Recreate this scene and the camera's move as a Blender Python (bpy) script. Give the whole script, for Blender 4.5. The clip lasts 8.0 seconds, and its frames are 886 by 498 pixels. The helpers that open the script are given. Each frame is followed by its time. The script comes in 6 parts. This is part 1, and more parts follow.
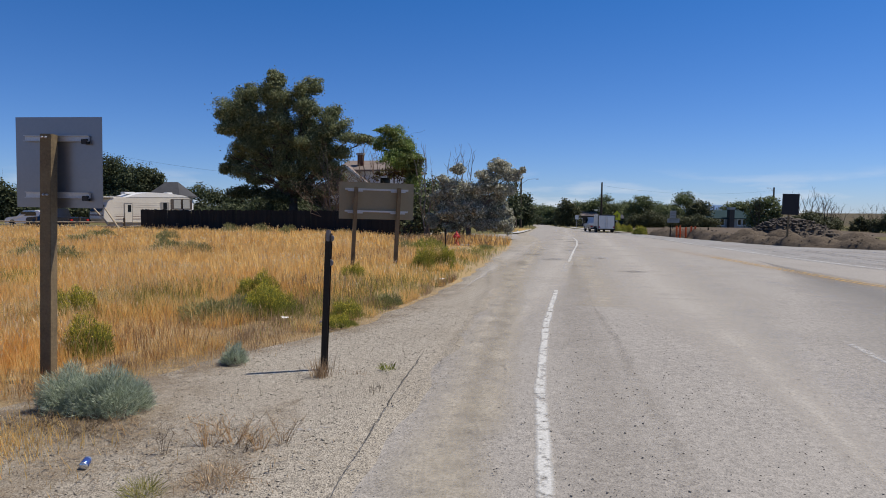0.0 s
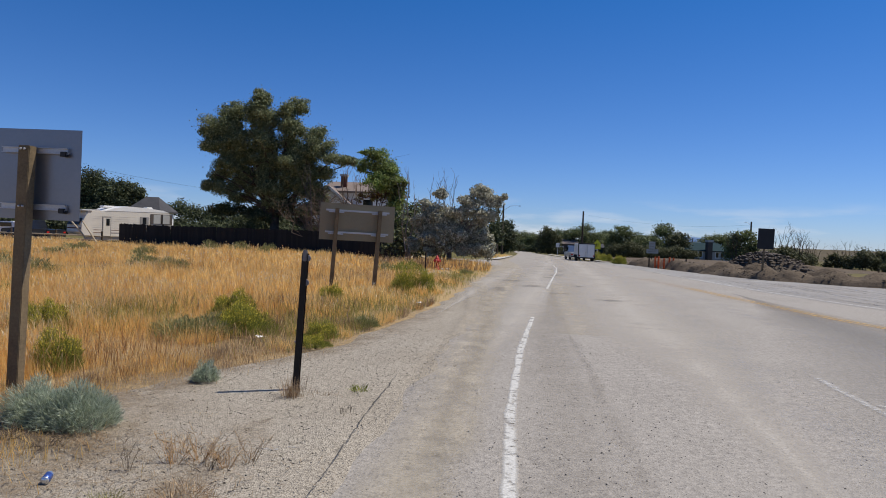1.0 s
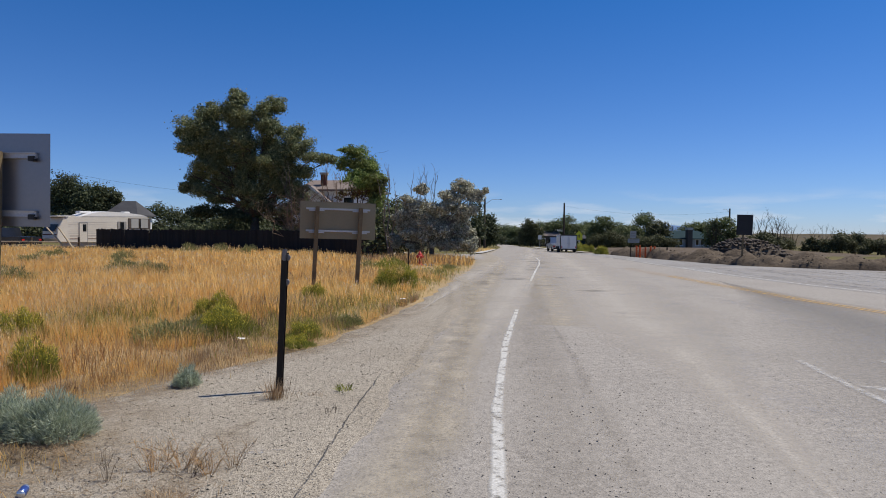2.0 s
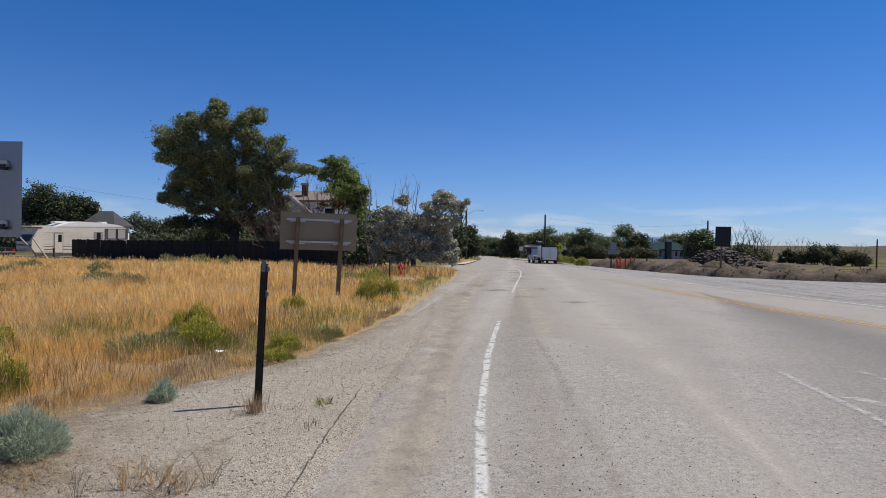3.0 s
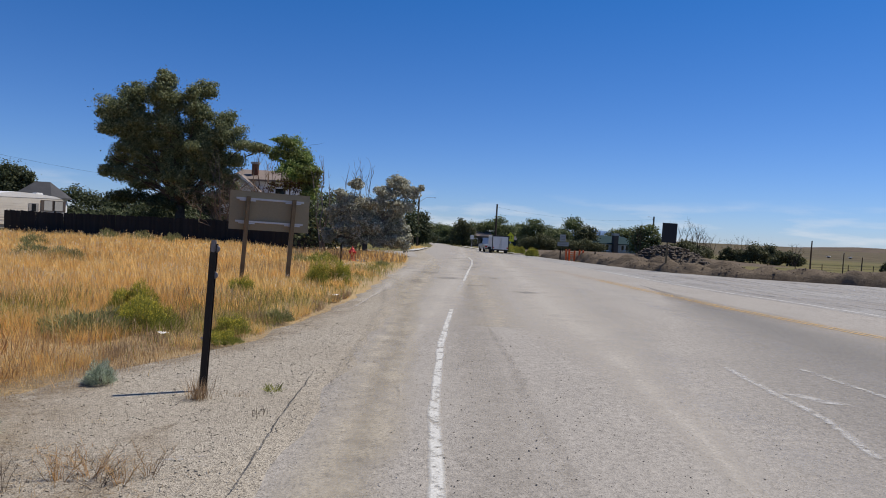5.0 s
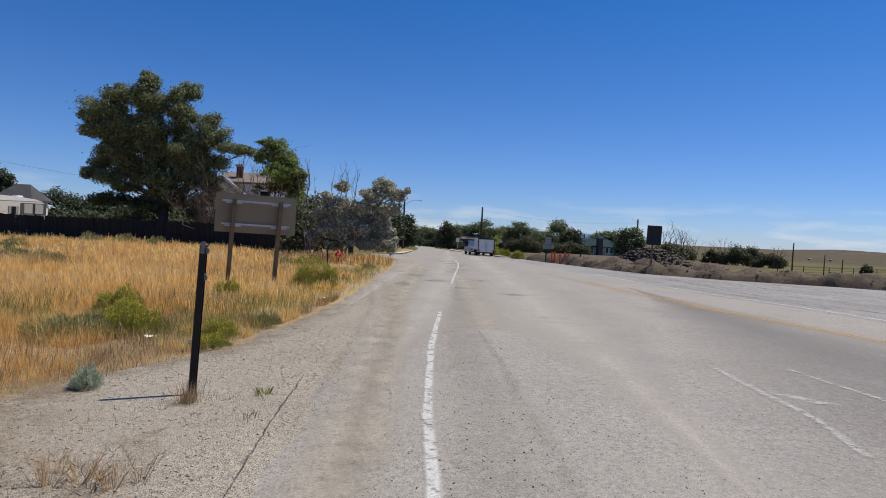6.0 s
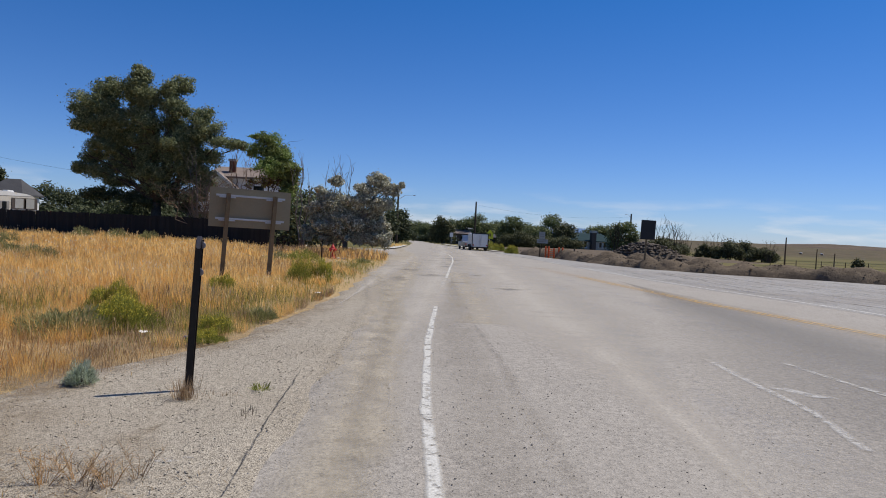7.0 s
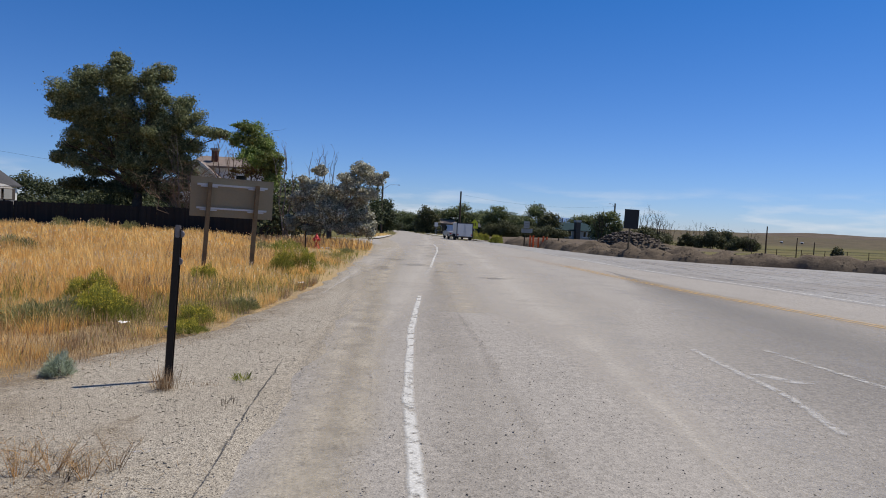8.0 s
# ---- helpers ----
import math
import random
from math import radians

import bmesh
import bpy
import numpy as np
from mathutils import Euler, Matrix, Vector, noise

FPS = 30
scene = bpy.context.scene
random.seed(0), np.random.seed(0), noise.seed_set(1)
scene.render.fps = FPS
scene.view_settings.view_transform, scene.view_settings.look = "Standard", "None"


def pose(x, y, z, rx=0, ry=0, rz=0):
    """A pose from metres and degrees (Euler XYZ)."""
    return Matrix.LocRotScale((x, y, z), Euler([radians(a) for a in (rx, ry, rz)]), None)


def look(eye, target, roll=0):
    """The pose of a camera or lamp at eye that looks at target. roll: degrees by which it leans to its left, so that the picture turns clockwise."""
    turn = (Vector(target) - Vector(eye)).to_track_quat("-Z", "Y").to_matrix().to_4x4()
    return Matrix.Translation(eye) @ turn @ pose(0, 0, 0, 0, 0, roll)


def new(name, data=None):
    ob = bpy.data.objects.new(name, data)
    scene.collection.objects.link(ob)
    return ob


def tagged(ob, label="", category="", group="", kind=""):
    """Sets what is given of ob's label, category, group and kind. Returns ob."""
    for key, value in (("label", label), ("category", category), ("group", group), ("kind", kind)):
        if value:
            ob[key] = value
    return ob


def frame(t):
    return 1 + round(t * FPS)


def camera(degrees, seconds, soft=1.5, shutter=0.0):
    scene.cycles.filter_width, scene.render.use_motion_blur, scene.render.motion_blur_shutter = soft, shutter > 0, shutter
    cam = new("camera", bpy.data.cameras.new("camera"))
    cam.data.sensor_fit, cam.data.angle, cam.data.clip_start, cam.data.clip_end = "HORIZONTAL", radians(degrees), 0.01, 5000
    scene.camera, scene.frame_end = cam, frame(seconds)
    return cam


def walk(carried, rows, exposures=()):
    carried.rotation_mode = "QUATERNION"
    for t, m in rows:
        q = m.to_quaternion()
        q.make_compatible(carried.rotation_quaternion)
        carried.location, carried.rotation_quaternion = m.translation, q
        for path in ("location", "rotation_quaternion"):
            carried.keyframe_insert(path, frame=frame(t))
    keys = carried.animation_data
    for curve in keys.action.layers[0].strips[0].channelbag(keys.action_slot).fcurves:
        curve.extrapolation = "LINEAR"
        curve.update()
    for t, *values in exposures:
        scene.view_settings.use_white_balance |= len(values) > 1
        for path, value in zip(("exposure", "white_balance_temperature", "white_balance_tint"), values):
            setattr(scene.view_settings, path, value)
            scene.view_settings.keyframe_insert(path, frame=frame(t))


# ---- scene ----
cam = camera(68.0, 8.0, 0.95)
PATH = [
    (0, (0.354, 0.099, 1.709), (-0.033, 2.058, 1.591), 0.3),
    (0.5, (0.395, 0.061, 1.72), (0.046, 2.03, 1.659), 0.8),
    (1, (0.427, 0.036, 1.712), (0.093, 2.008, 1.668), 2.1),
    (1.5, (0.431, 0.068, 1.704), (0.118, 2.042, 1.634), 1.2),
    (3, (0.411, 0.171, 1.701), (0.185, 2.158, 1.679), 0.5),
    (3.5, (0.396, 0.206, 1.704), (0.193, 2.196, 1.681), 1.7),
    (4, (0.375, 0.237, 1.707), (0.22, 2.231, 1.68), 1.4),
    (4.5, (0.346, 0.303, 1.699), (0.227, 2.299, 1.673), 1.9),
    (5, (0.312, 0.313, 1.702), (0.237, 2.31, 1.643), 2.7),
    (6.5, (0.211, 0.362, 1.674), (0.192, 2.362, 1.63), 2.5),
    (7, (0.193, 0.382, 1.675), (0.183, 2.381, 1.612), 2.6),
    (7.5, (0.189, 0.4, 1.672), (0.186, 2.399, 1.595), 2.7),
    (8, (0.223, 0.402, 1.662), (0.26, 2.4, 1.57), 2.5),
]
walk(cam, [(t, look(eye, target, roll)) for t, eye, target, roll in PATH])

# ---- light ----
SUN_EL, SUN_AZ = radians(60.3), radians(63)
world = bpy.data.worlds.new("sky")
scene.world = world
world.use_nodes = True
wn, wl = world.node_tree.nodes, world.node_tree.links
sky = wn.new("ShaderNodeTexSky")
sky.sky_type, sky.sun_disc = "NISHITA", False
sky.sun_elevation, sky.sun_rotation = SUN_EL, SUN_AZ
sky.altitude, sky.air_density, sky.dust_density, sky.ozone_density = 1900, 1.0, 0.25, 2.2
geo = wn.new("ShaderNodeTexCoord")
cloud_map = wn.new("ShaderNodeMapping")
cloud_map.inputs["Scale"].default_value = (6.0, 6.0, 34.0)
cloud = wn.new("ShaderNodeTexNoise")
cloud.inputs["Scale"].default_value, cloud.inputs["Detail"].default_value = 1.6, 6
cloud_ramp = wn.new("ShaderNodeValToRGB")
cloud_ramp.color_ramp.elements[0].position, cloud_ramp.color_ramp.elements[1].position = 0.48, 0.66
split = wn.new("ShaderNodeSeparateXYZ")
low = wn.new("ShaderNodeMapRange")
low.inputs["From Min"].default_value, low.inputs["From Max"].default_value = 0.062, 0.012
thin = wn.new("ShaderNodeMath")
thin.operation = "MULTIPLY"
thin2 = wn.new("ShaderNodeMath")
thin2.operation = "MULTIPLY"
thin2.inputs[1].default_value = 0.6
cloud_mix = wn.new("ShaderNodeMix")
cloud_mix.data_type = "RGBA"
cloud_mix.inputs[7].default_value = (8.0, 8.4, 9.0, 1)
wl.new(geo.outputs["Generated"], cloud_map.inputs["Vector"])
wl.new(geo.outputs["Generated"], split.inputs["Vector"])
wl.new(cloud_map.outputs["Vector"], cloud.inputs["Vector"])
wl.new(cloud.outputs["Fac"], cloud_ramp.inputs["Fac"])
wl.new(split.outputs["Z"], low.inputs["Value"])
wl.new(cloud_ramp.outputs["Color"], thin.inputs[0])
wl.new(low.outputs["Result"], thin.inputs[1])
wl.new(thin.outputs["Value"], thin2.inputs[0])
wl.new(thin2.outputs["Value"], cloud_mix.inputs["Factor"])
tint = wn.new("ShaderNodeMix")
tint.data_type, tint.blend_type = "RGBA", "MULTIPLY"
tint.inputs["Factor"].default_value = 1.0
high = wn.new("ShaderNodeMapRange")
high.inputs["From Min"].default_value, high.inputs["From Max"].default_value = 0.0, 0.34
wl.new(split.outputs["Z"], high.inputs["Value"])
tone = wn.new("ShaderNodeMix")
tone.data_type = "RGBA"
tone.inputs[6].default_value, tone.inputs[7].default_value = (0.60, 0.74, 1.12, 1), (0.215, 0.68, 1.21, 1)
wl.new(high.outputs["Result"], tone.inputs["Factor"])
wl.new(tone.outputs[2], tint.inputs[7])
wl.new(sky.outputs["Color"], tint.inputs[6])
wl.new(tint.outputs[2], cloud_mix.inputs[6])
wl.new(cloud_mix.outputs[2], wn["Background"].inputs["Color"])
wn["Background"].inputs["Strength"].default_value = 0.09

sun = new("sun", bpy.data.lights.new("sun", "SUN"))
sun.data.energy, sun.data.angle, sun.data.color = 5.0, radians(0.53), (1.0, 0.93, 0.82)
to_sun = Vector((math.sin(SUN_AZ) * math.cos(SUN_EL), math.cos(SUN_AZ) * math.cos(SUN_EL), math.sin(SUN_EL)))
sun.matrix_world = look(to_sun * 100, (0, 0, 0))
scene.view_settings.exposure = 0.0

# ---- materials ----
def nodes_of(name):
    m = bpy.data.materials.new(name)
    m.use_nodes = True
    return m, m.node_tree.nodes, m.node_tree.links, m.node_tree.nodes["Principled BSDF"]


def noise_of(n, l, coord, scale, detail=4, rough=0.6):
    t = n.new("ShaderNodeTexNoise")
    t.inputs["Scale"].default_value, t.inputs["Detail"].default_value, t.inputs["Roughness"].default_value = scale, detail, rough
    l.new(coord, t.inputs["Vector"])
    return t.outputs["Fac"]


def ramp_of(n, l, fac, stops):
    r = n.new("ShaderNodeValToRGB")
    e = r.color_ramp.elements
    while len(e) < len(stops):
        e.new(0.5)
    for el, (p, c) in zip(e, stops):
        el.position, el.color = p, (*c, 1)
    l.new(fac, r.inputs["Fac"])
    return r.outputs["Color"]


def mixed(n, l, fac, a, b, blend="MIX"):
    m = n.new("ShaderNodeMix")
    m.data_type, m.blend_type = "RGBA", blend
    for key, val in (("Factor", fac), ("A", a), ("B", b)):
        sock = m.inputs[key] if key == "Factor" else m.inputs[6 if key == "A" else 7]
        if isinstance(val, (int, float)):
            sock.default_value = val
        elif isinstance(val, tuple):
            sock.default_value = (*val, 1)
        else:
            l.new(val, sock)
    return m.outputs[2]


def bumped(n, l, bsdf, height, strength, dist):
    b = n.new("ShaderNodeBump")
    b.inputs["Strength"].default_value, b.inputs["Distance"].default_value = strength, dist
    l.new(height, b.inputs["Height"])
    l.new(b.outputs["Normal"], bsdf.inputs["Normal"])


def surface(name, dark, light, big=1.0, small=30.0, rough=0.8, metal=0.0, bump=0.3, dist=0.01, by_object=False, spots=None):
    """A weathered surface: two colours mixed at two scales, with fine relief."""
    m, n, l, b = nodes_of(name)
    co = n.new("ShaderNodeTexCoord").outputs["Object"]
    f1, f2 = noise_of(n, l, co, big), noise_of(n, l, co, small, 6, 0.7)
    col = mixed(n, l, 0.5, ramp_of(n, l, f1, [(0.3, dark), (0.7, light)]), ramp_of(n, l, f2, [(0.3, dark), (0.7, light)]))
    if spots:
        col = mixed(n, l, ramp_of(n, l, noise_of(n, l, co, spots[1], 5), [(spots[2], (0, 0, 0)), (spots[2] + 0.1, (1, 1, 1))]), col, spots[0])
    if by_object:
        info = n.new("ShaderNodeObjectInfo")
        v = n.new("ShaderNodeMapRange")
        v.inputs["To Min"].default_value, v.inputs["To Max"].default_value = 0.6, 1.4
        l.new(info.outputs["Random"], v.inputs["Value"])
        hs = n.new("ShaderNodeHueSaturation")
        l.new(v.outputs["Result"], hs.inputs["Value"])
        l.new(col, hs.inputs["Color"])
        col = hs.outputs["Color"]
    l.new(col, b.inputs["Base Color"])
    b.inputs["Roughness"].default_value, b.inputs["Metallic"].default_value = rough, metal
    b.inputs["Specular IOR Level"].default_value = 0.12 if rough > 0.85 else 0.4
    if bump:
        bumped(n, l, b, f2, bump, dist)
    return m


def foliage(name, stops, glow=0.3, patch=0.35, tone=None):
    """Leaves and blades: each island takes its own tone; a low frequency drift over it; light shines through a little."""
    m, n, l, b = nodes_of(name)
    g = n.new("ShaderNodeNewGeometry")
    col = ramp_of(n, l, g.outputs["Random Per Island"], stops)
    co = n.new("ShaderNodeTexCoord").outputs["Object"]
    if tone:
        f = ramp_of(n, l, noise_of(n, l, co, patch, 3), [(0.42, (0, 0, 0)), (0.62, (1, 1, 1))])
        col = mixed(n, l, f, col, mixed(n, l, 0.55, col, tone))
    l.new(col, b.inputs["Base Color"])
    b.inputs["Roughness"].default_value = 0.65
    b.inputs["Specular IOR Level"].default_value = 0.25
    tr = n.new("ShaderNodeBsdfTranslucent")
    l.new(col, tr.inputs["Color"])
    mx = n.new("ShaderNodeMixShader")
    mx.inputs["Fac"].default_value = glow
    l.new(b.outputs["BSDF"], mx.inputs[1])
    l.new(tr.outputs["BSDF"], mx.inputs[2])
    l.new(mx.outputs["Shader"], n["Material Output"].inputs["Surface"])
    return m


def decal(name, dark, light, low=0.4, high=0.6, scale=9.0, strength=1.0, soft=0.25, grain=60.0, speck=0.35):
    """A worn layer on the road: paint, dust or rubber, which lets the road show where it is gone."""
    m, n, l, b = nodes_of(name)
    tc = n.new("ShaderNodeTexCoord")
    co = tc.outputs["Object"]
    col = ramp_of(n, l, noise_of(n, l, co, grain, 5), [(0.3, dark), (0.7, light)])
    l.new(col, b.inputs["Base Color"])
    b.inputs["Roughness"].default_value = 0.85
    wear = ramp_of(n, l, noise_of(n, l, co, scale, 8, 0.75), [(low, (0, 0, 0)), (high, (1, 1, 1))])
    s = n.new("ShaderNodeSeparateXYZ")
    l.new(tc.outputs["UV"], s.inputs["Vector"])
    # 1 - |2u - 1|, over the soft width
    nodes = []
    for op, val in (("MULTIPLY_ADD", 2.0), ("ABSOLUTE", None), ("SUBTRACT", None)):
        k = n.new("ShaderNodeMath")
        k.operation = op
        nodes.append(k)
    nodes[0].inputs[1].default_value, nodes[0].inputs[2].default_value = 2.0, -1.0
    l.new(s.outputs["X"], nodes[0].inputs[0])
    l.new(nodes[0].outputs["Value"], nodes[1].inputs[0])
    nodes[2].inputs[0].default_value = 1.0
    l.new(nodes[1].outputs["Value"], nodes[2].inputs[1])
    edge = n.new("ShaderNodeMapRange")
    edge.inputs["From Max"].default_value = soft
    l.new(nodes[2].outputs["Value"], edge.inputs["Value"])
    k = n.new("ShaderNodeMath")
    k.operation = "MULTIPLY"
    l.new(wear, k.inputs[0])
    l.new(edge.outputs["Result"], k.inputs[1])
    k2 = n.new("ShaderNodeMath")
    k2.operation = "MULTIPLY"
    k2.inputs[1].default_value = strength
    grit = n.new("ShaderNodeMapRange")
    grit.inputs["From Min"].default_value, grit.inputs["From Max"].default_value = 0.36, 0.64
    grit.inputs["To Min"].default_value, grit.inputs["To Max"].default_value = speck, 1.0
    l.new(noise_of(n, l, co, 38, 6, 0.8), grit.inputs["Value"])
    k3 = n.new("ShaderNodeMath")
    k3.operation = "MULTIPLY"
    l.new(k.outputs["Value"], k3.inputs[0])
    l.new(grit.outputs["Result"], k3.inputs[1])
    l.new(k3.outputs["Value"], k2.inputs[0])
    tp = n.new("ShaderNodeBsdfTransparent")
    mx = n.new("ShaderNodeMixShader")
    l.new(k2.outputs["Value"], mx.inputs["Fac"])
    l.new(tp.outputs["BSDF"], mx.inputs[1])
    l.new(b.outputs["BSDF"], mx.inputs[2])
    l.new(mx.outputs["Shader"], n["Material Output"].inputs["Surface"])
    return m


def stony(name, dark, light, pebble_dark, scale=70.0, dust=None, bump=0.6, amount=0.5):
    """Asphalt or gravel: small stones of many tones in a dusty bed."""
    m, n, l, b = nodes_of(name)
    co = n.new("ShaderNodeTexCoord").outputs["Object"]
    v = n.new("ShaderNodeTexVoronoi")
    v.inputs["Scale"].default_value = scale
    l.new(co, v.inputs["Vector"])
    sep = n.new("ShaderNodeSeparateColor")
    l.new(v.outputs["Color"], sep.inputs["Color"])
    stones = ramp_of(n, l, sep.outputs[0], [(0.0, pebble_dark), (0.18, dark), (0.6, light), (1.0, tuple(min(1, c * 1.25) for c in light))])
    bed = ramp_of(n, l, noise_of(n, l, co, 0.5, 6, 0.65), [(0.3, dark), (0.7, light)])
    col = mixed(n, l, amount, bed, stones)
    fine = noise_of(n, l, co, 14, 8, 0.8)
    col = mixed(n, l, 0.7, col, ramp_of(n, l, fine, [(0.28, (0.24, 0.24, 0.24)), (0.72, (0.76, 0.76, 0.76))]), "OVERLAY")
    if dust:
        f = ramp_of(n, l, noise_of(n, l, co, 0.22, 5, 0.6), [(0.45, (0, 0, 0)), (0.65, (1, 1, 1))])
        col = mixed(n, l, f, col, mixed(n, l, 0.5, col, dust))
    l.new(col, b.inputs["Base Color"])
    b.inputs["Roughness"].default_value = 0.85
    b.inputs["Specular IOR Level"].default_value = 0.3
    bumped(n, l, b, v.outputs["Distance"], bump, 0.008)
    return m


M = {}
M["asphalt"] = stony("asphalt", (0.240, 0.219, 0.193), (0.330, 0.303, 0.268), (0.06, 0.056, 0.052), 75, (0.31, 0.285, 0.25), 0.5, 0.5)
M["gravel"] = stony("gravel", (0.22, 0.192, 0.15), (0.355, 0.315, 0.255), (0.07, 0.062, 0.052), 95, (0.25, 0.212, 0.16), 0.8, 0.8)
M["lot_gravel"] = stony("lot_gravel", (0.185, 0.176, 0.164), (0.31, 0.30, 0.285), (0.10, 0.09, 0.08), 30, (0.20, 0.175, 0.15), 0.9, 0.5)
M["soil"] = stony("soil", (0.25, 0.18, 0.10), (0.39, 0.295, 0.17), (0.10, 0.07, 0.04), 35, (0.44, 0.30, 0.12), 0.8, 0.3)
# beyond the berm the land is cropped, olive-brown pasture
n, l = M["soil"].node_tree.nodes, M["soil"].node_tree.links
co = n.new("ShaderNodeTexCoord").outputs["Object"]
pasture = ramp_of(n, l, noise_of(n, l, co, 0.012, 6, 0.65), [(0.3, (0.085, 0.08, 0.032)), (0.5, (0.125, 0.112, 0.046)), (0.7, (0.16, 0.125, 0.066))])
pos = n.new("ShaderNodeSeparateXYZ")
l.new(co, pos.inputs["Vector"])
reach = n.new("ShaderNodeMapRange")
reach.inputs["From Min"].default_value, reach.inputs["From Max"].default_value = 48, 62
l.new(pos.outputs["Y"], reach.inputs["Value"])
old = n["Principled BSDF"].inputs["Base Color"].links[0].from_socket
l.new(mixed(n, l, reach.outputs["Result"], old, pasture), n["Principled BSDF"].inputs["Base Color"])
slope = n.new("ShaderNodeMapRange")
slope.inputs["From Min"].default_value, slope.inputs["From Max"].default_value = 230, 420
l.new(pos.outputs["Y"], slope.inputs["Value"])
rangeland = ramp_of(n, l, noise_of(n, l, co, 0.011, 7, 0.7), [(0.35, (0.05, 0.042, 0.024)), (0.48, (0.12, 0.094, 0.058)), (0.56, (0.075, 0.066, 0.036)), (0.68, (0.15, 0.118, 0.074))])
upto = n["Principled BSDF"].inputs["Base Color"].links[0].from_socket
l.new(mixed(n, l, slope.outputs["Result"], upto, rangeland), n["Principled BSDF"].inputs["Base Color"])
n["Principled BSDF"].inputs["Specular IOR Level"].default_value = 0.05
M["dirt"] = surface("dirt", (0.06, 0.046, 0.034), (0.175, 0.138, 0.10), 1.5, 7.0, 0.95, 0, 0.9, 0.08)
M["rubble"] = surface("rubble", (0.03, 0.025, 0.02), (0.15, 0.12, 0.092), 0.8, 5.0, 0.9, 0, 0.8, 0.08)
M["rubble_block"] = surface("rubble_block", (0.045, 0.038, 0.032), (0.19, 0.16, 0.135), 3, 20, 0.9, 0, 0.5, 0.02)
M["clod"] = surface("clod", (0.05, 0.042, 0.034), (0.16, 0.13, 0.10), 3, 20, 0.95, 0, 0.6, 0.02, True)
M["white_paint"] = decal("white_paint", (0.44, 0.43, 0.40), (0.70, 0.69, 0.65), 0.38, 0.50, 4.5, 0.95, 0.5, speck=0.75)
M["faint_paint"] = decal("faint_paint", (0.46, 0.45, 0.42), (0.66, 0.65, 0.62), 0.46, 0.55, 9, 0.8, 0.5)
M["scraped"] = decal("scraped", (0.44, 0.43, 0.41), (0.64, 0.63, 0.61), 0.40, 0.56, 7, 0.85, 0.7)
M["yellow_paint"] = decal("yellow_paint", (0.52, 0.30, 0.05), (0.72, 0.46, 0.11), 0.34, 0.58, 5, 0.9, 0.5, speck=0.65)
M["orange_dust"] = decal("orange_dust", (0.42, 0.29, 0.16), (0.50, 0.36, 0.21), 0.3, 0.7, 0.8, 0.55, 1.0)
M["tan_dust"] = decal("tan_dust", (0.37, 0.325, 0.25), (0.50, 0.445, 0.355), 0.24, 0.58, 1.2, 0.95, 0.9, 30)
M["rubber"] = decal("rubber", (0.175, 0.152, 0.12), (0.23, 0.20, 0.16), 0.30, 0.66, 2.5, 0.33, 1.0)
M["worn_grey"] = decal("worn_grey", (0.15, 0.144, 0.137), (0.187, 0.18, 0.171), 0.05, 0.40, 0.4, 0.6, 0.9)
M["pale_dust"] = decal("pale_dust", (0.43, 0.392, 0.338), (0.50, 0.462, 0.405), 0.14, 0.5, 0.35, 0.95, 1.0, 20)
M["brown_grit"] = decal("brown_grit", (0.20, 0.172, 0.135), (0.26, 0.228, 0.185), 0.2, 0.6, 1.5, 0.27, 0.7, 40)
M["rut"] = decal("rut", (0.10, 0.09, 0.083), (0.16, 0.15, 0.138), 0.42, 0.62, 1.6, 0.8, 0.8)
M["sign_dull"] = surface("sign_dull", (0.30, 0.30, 0.29), (0.42, 0.42, 0.41), 2, 20, 0.5, 0, 0.0)
M["earth_drift"] = decal("earth_drift", (0.17, 0.12, 0.07), (0.33, 0.25, 0.16), 0.38, 0.64, 2.2, 0.7, 0.8, 35)
M["crack"] = decal("crack", (0.02, 0.018, 0.016), (0.05, 0.045, 0.04), 0.40, 0.50, 11, 0.85, 0.6, speck=0.7)
M["pale_scuff"] = decal("pale_scuff", (0.36, 0.35, 0.34), (0.46, 0.45, 0.44), 0.42, 0.75, 1.1, 0.5, 0.9)
M["post_wood"] = surface("post_wood", (0.08, 0.058, 0.034), (0.26, 0.188, 0.10), 3, 40, 0.85, 0, 0.4, 0.006)
M["sign_back"] = surface("sign_back", (0.23, 0.23, 0.245), (0.27, 0.27, 0.285), 2.0, 30, 0.34, 0.75, 0.0)
M["tan_back"] = surface("tan_back", (0.215, 0.18, 0.11), (0.29, 0.245, 0.155), 1.2, 25, 0.7, 0.0, 0.05, 0.002)
M["galv"] = surface("galv", (0.38, 0.385, 0.40), (0.58, 0.585, 0.60), 4, 50, 0.45, 0.7, 0.1, 0.002)
M["dark_steel"] = surface("dark_steel", (0.012, 0.010, 0.008), (0.035, 0.026, 0.02), 6, 60, 0.6, 0.4, 0.2, 0.002)
M["reflector"] = surface("reflector", (0.12, 0.11, 0.11), (0.22, 0.20, 0.20), 20, 90, 0.35, 0.2, 0.0)
M["fence_wood"] = surface("fence_wood", (0.007, 0.006, 0.006), (0.022, 0.018, 0.015), 2, 25, 0.8, 0, 0.4, 0.01, True)
M["rail_wood"] = surface("rail_wood", (0.28, 0.22, 0.14), (0.50, 0.42, 0.30), 2, 25, 0.85, 0, 0.4, 0.01)
M["bark"] = surface("bark", (0.035, 0.027, 0.02), (0.12, 0.095, 0.07), 2, 14, 0.95, 0, 0.8, 0.03)
